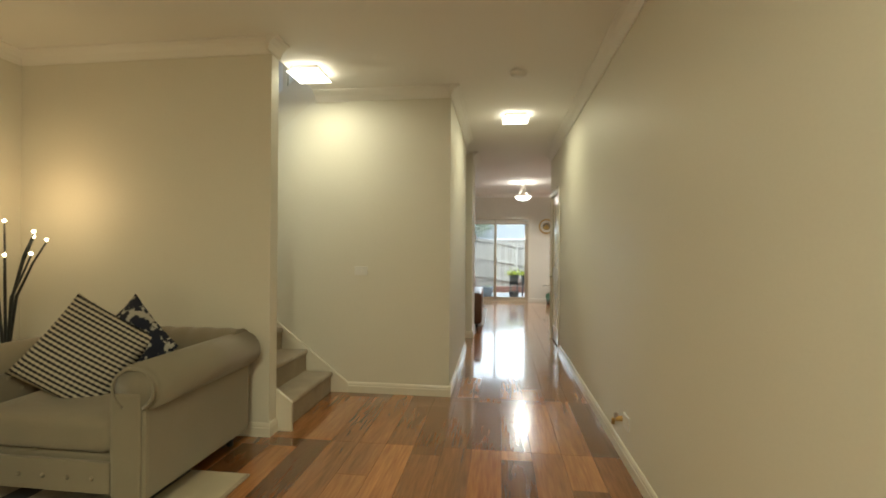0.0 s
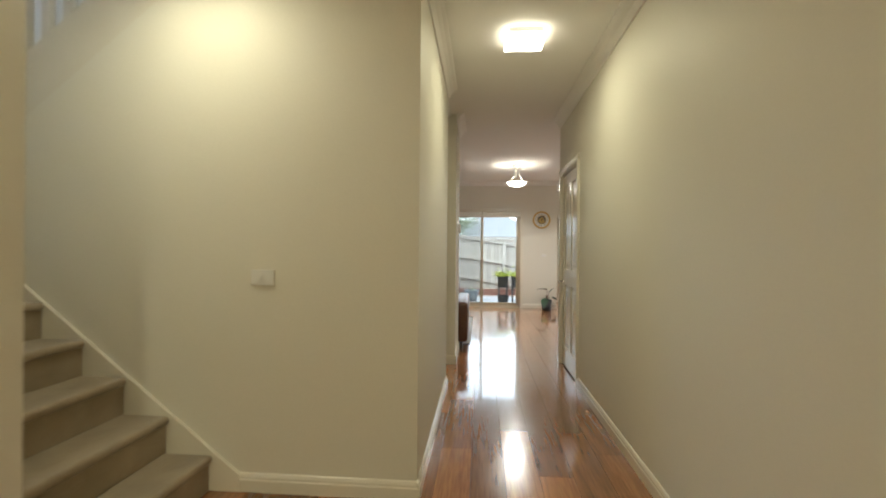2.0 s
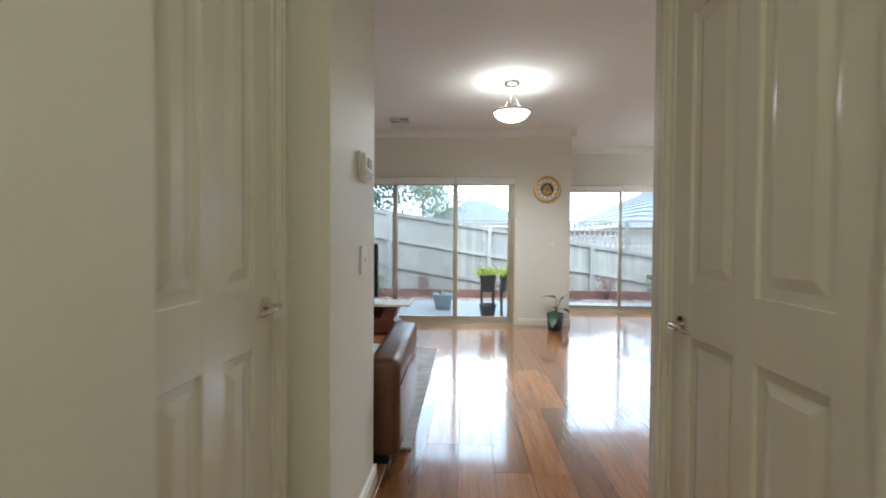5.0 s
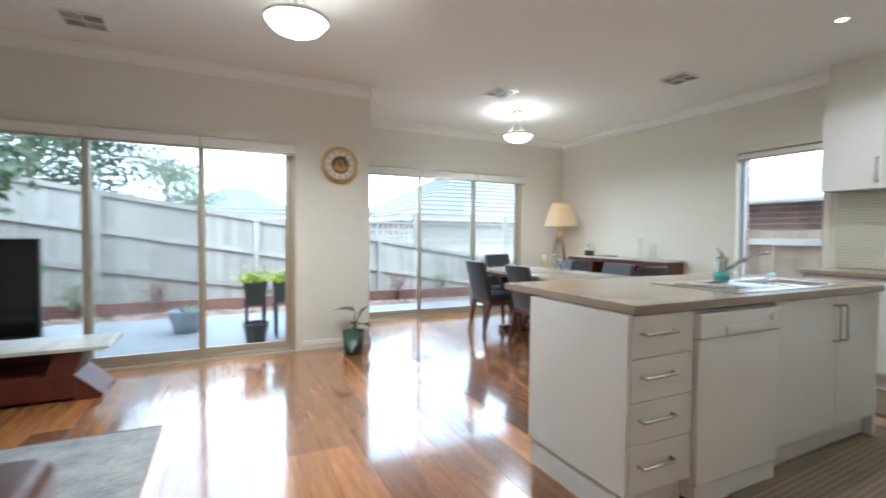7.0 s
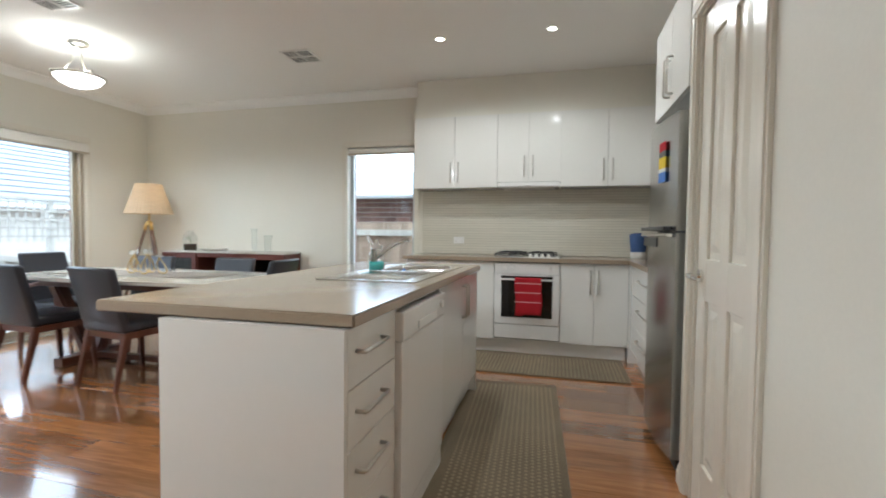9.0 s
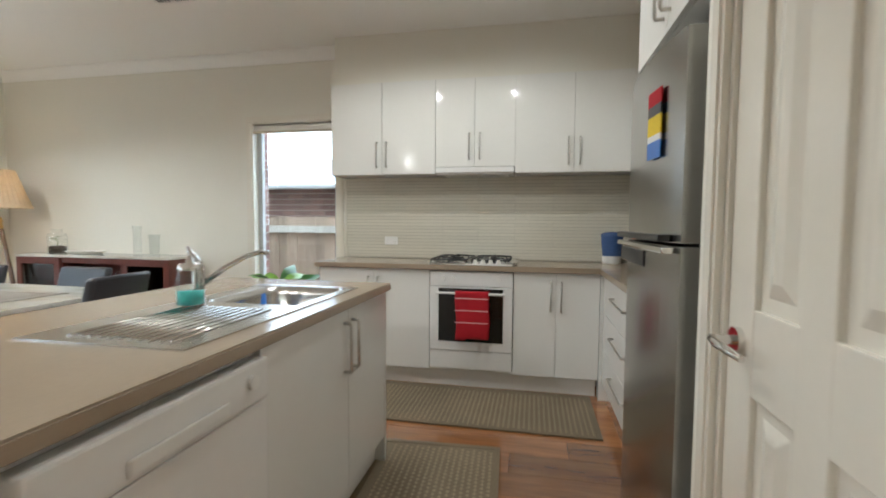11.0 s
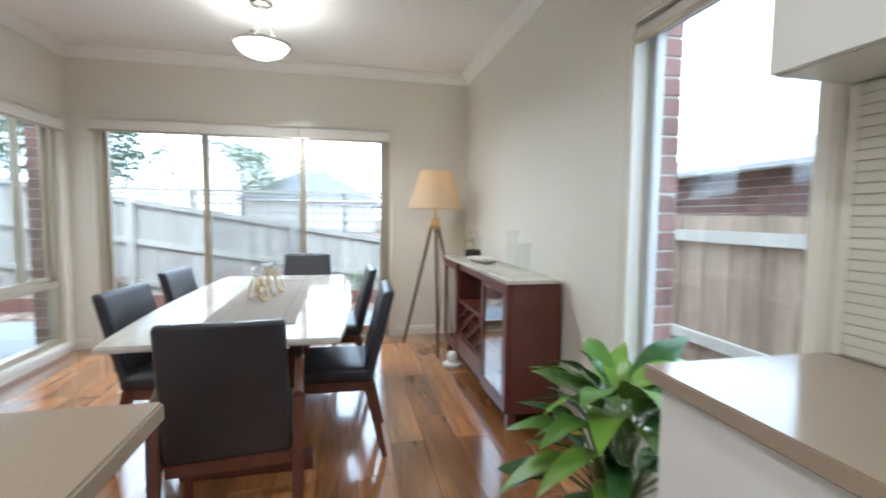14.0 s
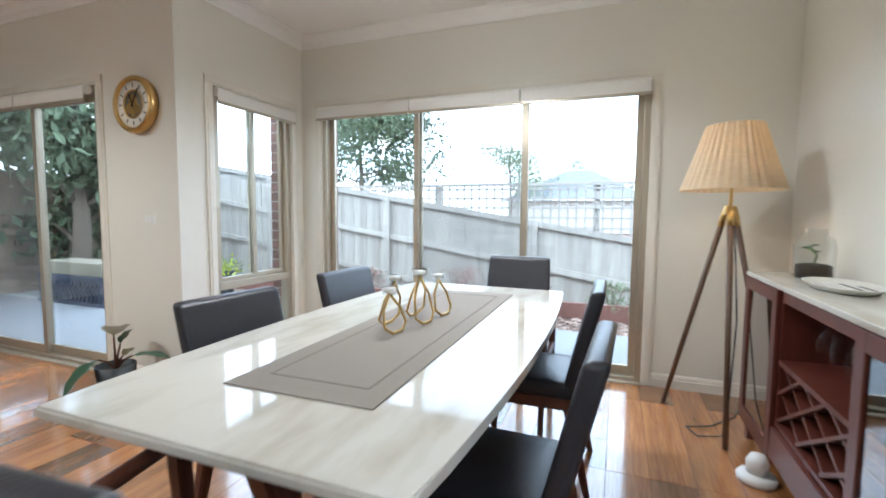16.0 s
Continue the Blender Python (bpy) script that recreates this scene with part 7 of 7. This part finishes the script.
# ---- patio things ----
def planter(x, y):
    t = thing("tall_planter", "black tapered planter on legs with lime foliage", "planter", (x, y, -0.05), 0, "tall planters")
    bm = B()
    a = [bm.verts.new((sx * 0.09, sy * 0.09, 0.42)) for sx, sy in ((-1, -1), (1, -1), (1, 1), (-1, 1))]
    b = [bm.verts.new((sx * 0.125, sy * 0.125, 0.68)) for sx, sy in ((-1, -1), (1, -1), (1, 1), (-1, 1))]
    for i in range(4):
        bm.faces.new((a[i], a[(i + 1) % 4], b[(i + 1) % 4], b[i]))
    bm.faces.new(a[::-1])
    o = part("box", bm, "potblack", t)
    o.modifiers.new("thick", "SOLIDIFY").thickness = 0.012
    slab("soil", "soil", t, (-0.105, -0.105, 0.60, 0.105, 0.105, 0.64))
    for sx in (-1, 1):
        for sy in (-1, 1):
            bm = B(); leg_box(bm, (sx * 0.092, sy * 0.092, 0.5), (sx * 0.085, sy * 0.085, 0), 0.018, 0.012); part("leg", bm, "potblack", t)
    rnd = random.Random(int(x * 100))
    bm = B()
    for i in range(420):
        c = Vector((rnd.gauss(0, 0.09), rnd.gauss(0, 0.09), 0.66 + abs(rnd.gauss(0, 0.06))))
        q = Euler([rnd.uniform(0, 6.28) for _ in range(3)]).to_matrix()
        s = rnd.uniform(0.012, 0.028)
        bm.faces.new([bm.verts.new(c + q @ Vector(p)) for p in ((-s, 0, 0), (0, -s * 0.5, 0), (s, 0, 0), (0, s * 0.5, 0))])
    tagged(part("foliage", bm, "leaflime", t), kind="stuff")


planter(0.38, 11.92)
planter(0.70, 12.05)


def round_pot(name, label, x, y, r, h, mat, leafmat, n):
    t = thing(name, label, "plant pot", (x, y, -0.05))
    bm = B(); lathe(bm, [(0, 0), (r * 0.7, 0), (r * 0.85, h * 0.4), (r, h * 0.85), (r * 1.06, h), (r * 0.95, h), (r * 0.9, h * 0.85), (0, h * 0.82)], 28); part("pot", bm, mat, t, smooth=True)
    rnd = random.Random(3)
    for i in range(n):
        a = i * 2.4
        o = new("leaf", mesh_of(leaf_mesh(rnd.uniform(0.1, 0.2), 0.035, 0.4), "leaf", leafmat))
        o.parent = t
        o.matrix_basis = pose(0.03 * math.cos(a), 0.03 * math.sin(a), h * 0.85, rnd.uniform(20, 75), 0, math.degrees(a))


round_pot("garden_pot", "blue-grey glazed pot with a pale succulent", -0.36, 12.75, 0.18, 0.27, "potgrey", "treepale", 16)
round_pot("garden_pot", "small black garden pot on the patio", 0.38, 11.78, 0.13, 0.24, "potblack", "leafdark", 0)


def carved_chest():
    """A dark carved garden chest with a sandstone slab lying on it."""
    t = thing("garden_chest", "blue-black carved garden chest on the patio", "chest", (-1.87, 12.65, -0.05))
    slab("body", "darkslate", t, (-1.33, 0.012, 0.03, -0.012, 0.64, 0.36), bevel=0.004)
    for z0, z1 in ((0.0, 0.04), (0.345, 0.385)):
        slab("rail", "darkslate", t, (-1.345, 0, z0, 0, 0.655, z1), bevel=0.006)
    rnd = random.Random(8)
    for i in range(16):
        bm = B()
        x = -1.28 + 0.08 * i
        tube(bm, [(x, 0.006, 0.05), (x + 0.05, 0.004, 0.12), (x - 0.03, 0.004, 0.2), (x + 0.05, 0.004, 0.28), (x, 0.006, 0.34)], 0.009, seg=5)
        part("carving", bm, "darkslate", t)
    for i in range(8):
        bm = B()
        y = 0.05 + 0.078 * i
        tube(bm, [(-0.006, y, 0.05), (-0.004, y + 0.05, 0.12), (-0.004, y - 0.03, 0.2), (-0.004, y + 0.05, 0.28), (-0.006, y, 0.34)], 0.009, seg=5)
        part("carving", bm, "darkslate", t)
    t = thing("stone_slab", "sand-coloured stone block lying on the carved chest", "stone", (-1.93, 12.68, 0.336))
    slab("block", "sandstone", t, (-1.2, 0, 0, 0, 0.40, 0.17), bevel=0.012)


carved_chest()


def pinwheel():
    t = thing("pinwheel", "green and red toy pinwheel stuck in the mulch", "pinwheel", (-2.15, 13.95, -0.125))
    bm = B(); rod(bm, (0, 0, 0), (0, 0, 0.78), 0.008, seg=8); part("stick", bm, "white", t)
    for k in range(5):
        bm = B()
        a = k * 1.2566 + 0.3
        c, s, c2, s2 = math.cos(a), math.sin(a), math.cos(a + 0.7), math.sin(a + 0.7)
        tip = [(0, -0.012, 0.76), (0.16 * c, -0.03, 0.76 + 0.16 * s), (0.12 * c2, -0.05, 0.76 + 0.12 * s2)]
        top = [bm.verts.new(p) for p in tip]
        low = [bm.verts.new((p[0], p[1] + 0.003, p[2])) for p in tip]
        bm.faces.new(top); bm.faces.new(low[::-1])
        for i in range(3):
            j = (i + 1) % 3
            bm.faces.new((top[i], low[i], low[j], top[j]))
        part("blade", bm, "toyred" if k == 1 else "toygreen", t, "red plastic blade" if k == 1 else "")


pinwheel()


def shrub(x, y, h, mat, seed):
    t = thing("shrub", "small reddish garden shrub in mulch" if mat == "brick" else "small green garden shrub in mulch", "shrub", (x, y, -0.1), 0, "garden shrubs")
    rnd = random.Random(seed)
    bm = B()
    for i in range(8):
        a = rnd.uniform(0, 6.28)
        tube(bm, [(0, 0, 0), (0.08 * math.cos(a), 0.08 * math.sin(a), h * 0.6), (0.15 * math.cos(a), 0.15 * math.sin(a), h)], [0.008, 0.006, 0.003], seg=5)
    part("twigs", bm, "bark", t)
    bm = B()
    for i in range(350):
        c = Vector((rnd.gauss(0, 0.11), rnd.gauss(0, 0.11), h * rnd.uniform(0.3, 1.1)))
        q = Euler([rnd.uniform(0, 6.28) for _ in range(3)]).to_matrix()
        s = rnd.uniform(0.015, 0.035)
        bm.faces.new([bm.verts.new(c + q @ Vector(p)) for p in ((-s, 0, 0), (0, -s * 0.4, 0), (s, 0, 0), (0, s * 0.4, 0))])
    tagged(part("foliage", bm, mat, t), kind="stuff")


for i, (x, y, h, m) in enumerate(((-1.9, 14.7, 0.45, "treepale"), (-0.9, 14.9, 0.4, "brick"), (0.6, 14.9, 0.4, "brick"), (2.2, 14.8, 0.5, "brick"), (3.1, 14.7, 0.45, "brick"), (4.1, 14.9, 0.4, "treepale"), (-2.9, 14.4, 0.5, "treepale"))):
    shrub(x, y, h, m, i)


def garden_edge():
    t = tagged(thing("garden_edging", "red-brown timber garden edging", "edging"), kind="structure")
    for i in range(5):
        slab("sleeper", "edging", t, (-4.0 + i * 2.2, 14.75, -0.12, -1.82 + i * 2.2, 14.82, 0.08), bevel=0.006)


garden_edge()


def bark_chips():
    rnd = random.Random(21)
    verts, faces = [], []
    for i in range(3200):
        x, y = rnd.uniform(-4, 6.4), rnd.uniform(13.87, 14.74) if i % 4 else rnd.uniform(14.85, 15.5)
        s, h = rnd.uniform(0.02, 0.055), rnd.uniform(0.005, 0.02)
        q = Euler((rnd.uniform(-0.4, 0.4), rnd.uniform(-0.4, 0.4), rnd.uniform(0, 3.1))).to_matrix()
        k = len(verts)
        for p in ((-s, -s * 0.4, 0), (s, -s * 0.3, 0), (s * 0.8, s * 0.4, 0), (-s * 0.9, s * 0.35, 0), (0, 0, h)):
            v = q @ Vector(p)
            verts.append((x + v.x, y + v.y, -0.108 + v.z))
        faces += [(k, k + 1, k + 4), (k + 1, k + 2, k + 4), (k + 2, k + 3, k + 4), (k + 3, k, k + 4)]
    me = bpy.data.meshes.new("bark_chips")
    me.from_pydata(verts, [], faces)
    me.materials.append(M["chip"])
    tagged(new("bark_chips", me), "pale brown bark chips over the garden bed", "mulch", kind="stuff")


bark_chips()


def house_brick():
    """Brick skin outside the openings, seen edge-on through the glass."""
    for name, x0, x1, y0, y1, zs in (("nook_brickwork", NOOK_X - 0.235, NOOK_X - 0.125, NWIN[1] + 0.005, NWIN[1] + 0.24, 2.4), ("dining_brickwork", SD2[0] - 0.24, SD2[0] - 0.005, DIN_Y + 0.125, DIN_Y + 0.235, 2.4), ("window_brickwork", KX + 0.125, KX + 0.235, WIN[1] + 0.005, WIN[1] + 0.24, 2.4), ("dining_brickwork_end", SD2[1] + 0.005, SD2[1] + 0.24, DIN_Y + 0.125, DIN_Y + 0.235, 2.4)):
        bm = B()
        box(bm, x0 + 0.006, y0 + 0.006, -0.12, x1 - 0.006, y1 - 0.006, zs)
        s = structure(name, bm, "mortar", "red brick outer skin of the house", "brickwork")
        me = None
        z = -0.1
        bm = B()
        box(bm, x0, y0, 0, x1, y1, 0.076, 0.003)
        me = mesh_of(bm, "brick", "brick")
        while z < zs - 0.08:
            o = new("brick", me)
            o.parent = s
            o.location = (0, 0, z)
            z += 0.086


house_brick()


# ---- floor boards, laid last ----
def floor():
    bm = B()
    box(bm, -3.6, -2.7, -0.12, HALL_X + 0.11, 5.8, -0.012)
    box(bm, -3.6, 5.8, -0.12, KX + 0.11, LIV_Y + 0.11, -0.012)
    box(bm, NOOK_X - 0.11, LIV_Y + 0.11, -0.12, KX + 0.11, DIN_Y + 0.11, -0.012)
    base = structure("floor", bm, "joint", "glossy red-brown hardwood board floor", "floor")
    rnd = random.Random(11)
    W = 0.187
    shapes = {}

    def plank(x, y0, y1, w):
        ln = round(y1 - y0, 2)
        key = (round(w, 3), ln)
        if key not in shapes:
            bm = B()
            g = 0.0006
            a = [(-w / 2 + g, -ln / 2 + g), (w / 2 - g, -ln / 2 + g), (w / 2 - g, ln / 2 - g), (-w / 2 + g, ln / 2 - g)]
            lo = [bm.verts.new((u, v, -0.012)) for u, v in a]
            mi = [bm.verts.new((u, v, -0.0008)) for u, v in a]
            k = 0.0010
            hi = [bm.verts.new((u - math.copysign(k, u), v - math.copysign(k, v), 0.0)) for u, v in a]
            for r0, r1 in ((lo, mi), (mi, hi)):
                for i in range(4):
                    bm.faces.new((r0[i], r0[(i + 1) % 4], r1[(i + 1) % 4], r1[i]))
            bm.faces.new(hi)
            shapes[key] = mesh_of(bm, "plank", "plank")
        o = new("plank", shapes[key])
        o.parent = base
        o.location = (x, (y0 + y1) / 2, 0)

    def area(x0, x1, y0, y1, phase):
        n = 0
        x = math.floor(x0 / W) * W
        while x < x1 - 0.01:
            lo, hi = max(x, x0), min(x + W, x1)
            y = y0 - rnd.choice((0.0, 0.3, 0.6, 0.9))
            while y < y1:
                e = y + rnd.choice((0.9, 1.2, 1.5, 1.8))
                c0, c1 = max(y, y0), min(e, y1)
                if c1 - c0 > 0.02:
                    plank((lo + hi) / 2, round(c0, 2), round(c1, 2), hi - lo)
                y = e
            x += W
    area(-1.7, HALL_X, -0.2, 2.62, 0)
    area(-3.5, -1.7, -0.2, 2.62, 0)
    area(-1.62, HALL_X, 2.62, 3.62, 0)
    area(-0.56, HALL_X, 3.62, 6.5, 0)
    area(-2.6, KX, 6.5, LIV_Y + 0.02, 0)
    area(NOOK_X, KX, LIV_Y + 0.02, DIN_Y + 0.02, 0)
    area(2.64, KX, 5.92, 6.5, 0)
    bm = B()
    for x0, x1, y0, y1 in ((-3.5, HALL_X, -2.6, -0.2), (-3.5, -2.6, 6.965, 11.1)):
        x = x0
        while x < x1:
            box(bm, x + 0.001, y0, -0.012, min(x + W, x1) - 0.001, y1, 0)
            x += W
    tagged(part("far_planks", bm, "plank", base), kind="stuff")


floor()
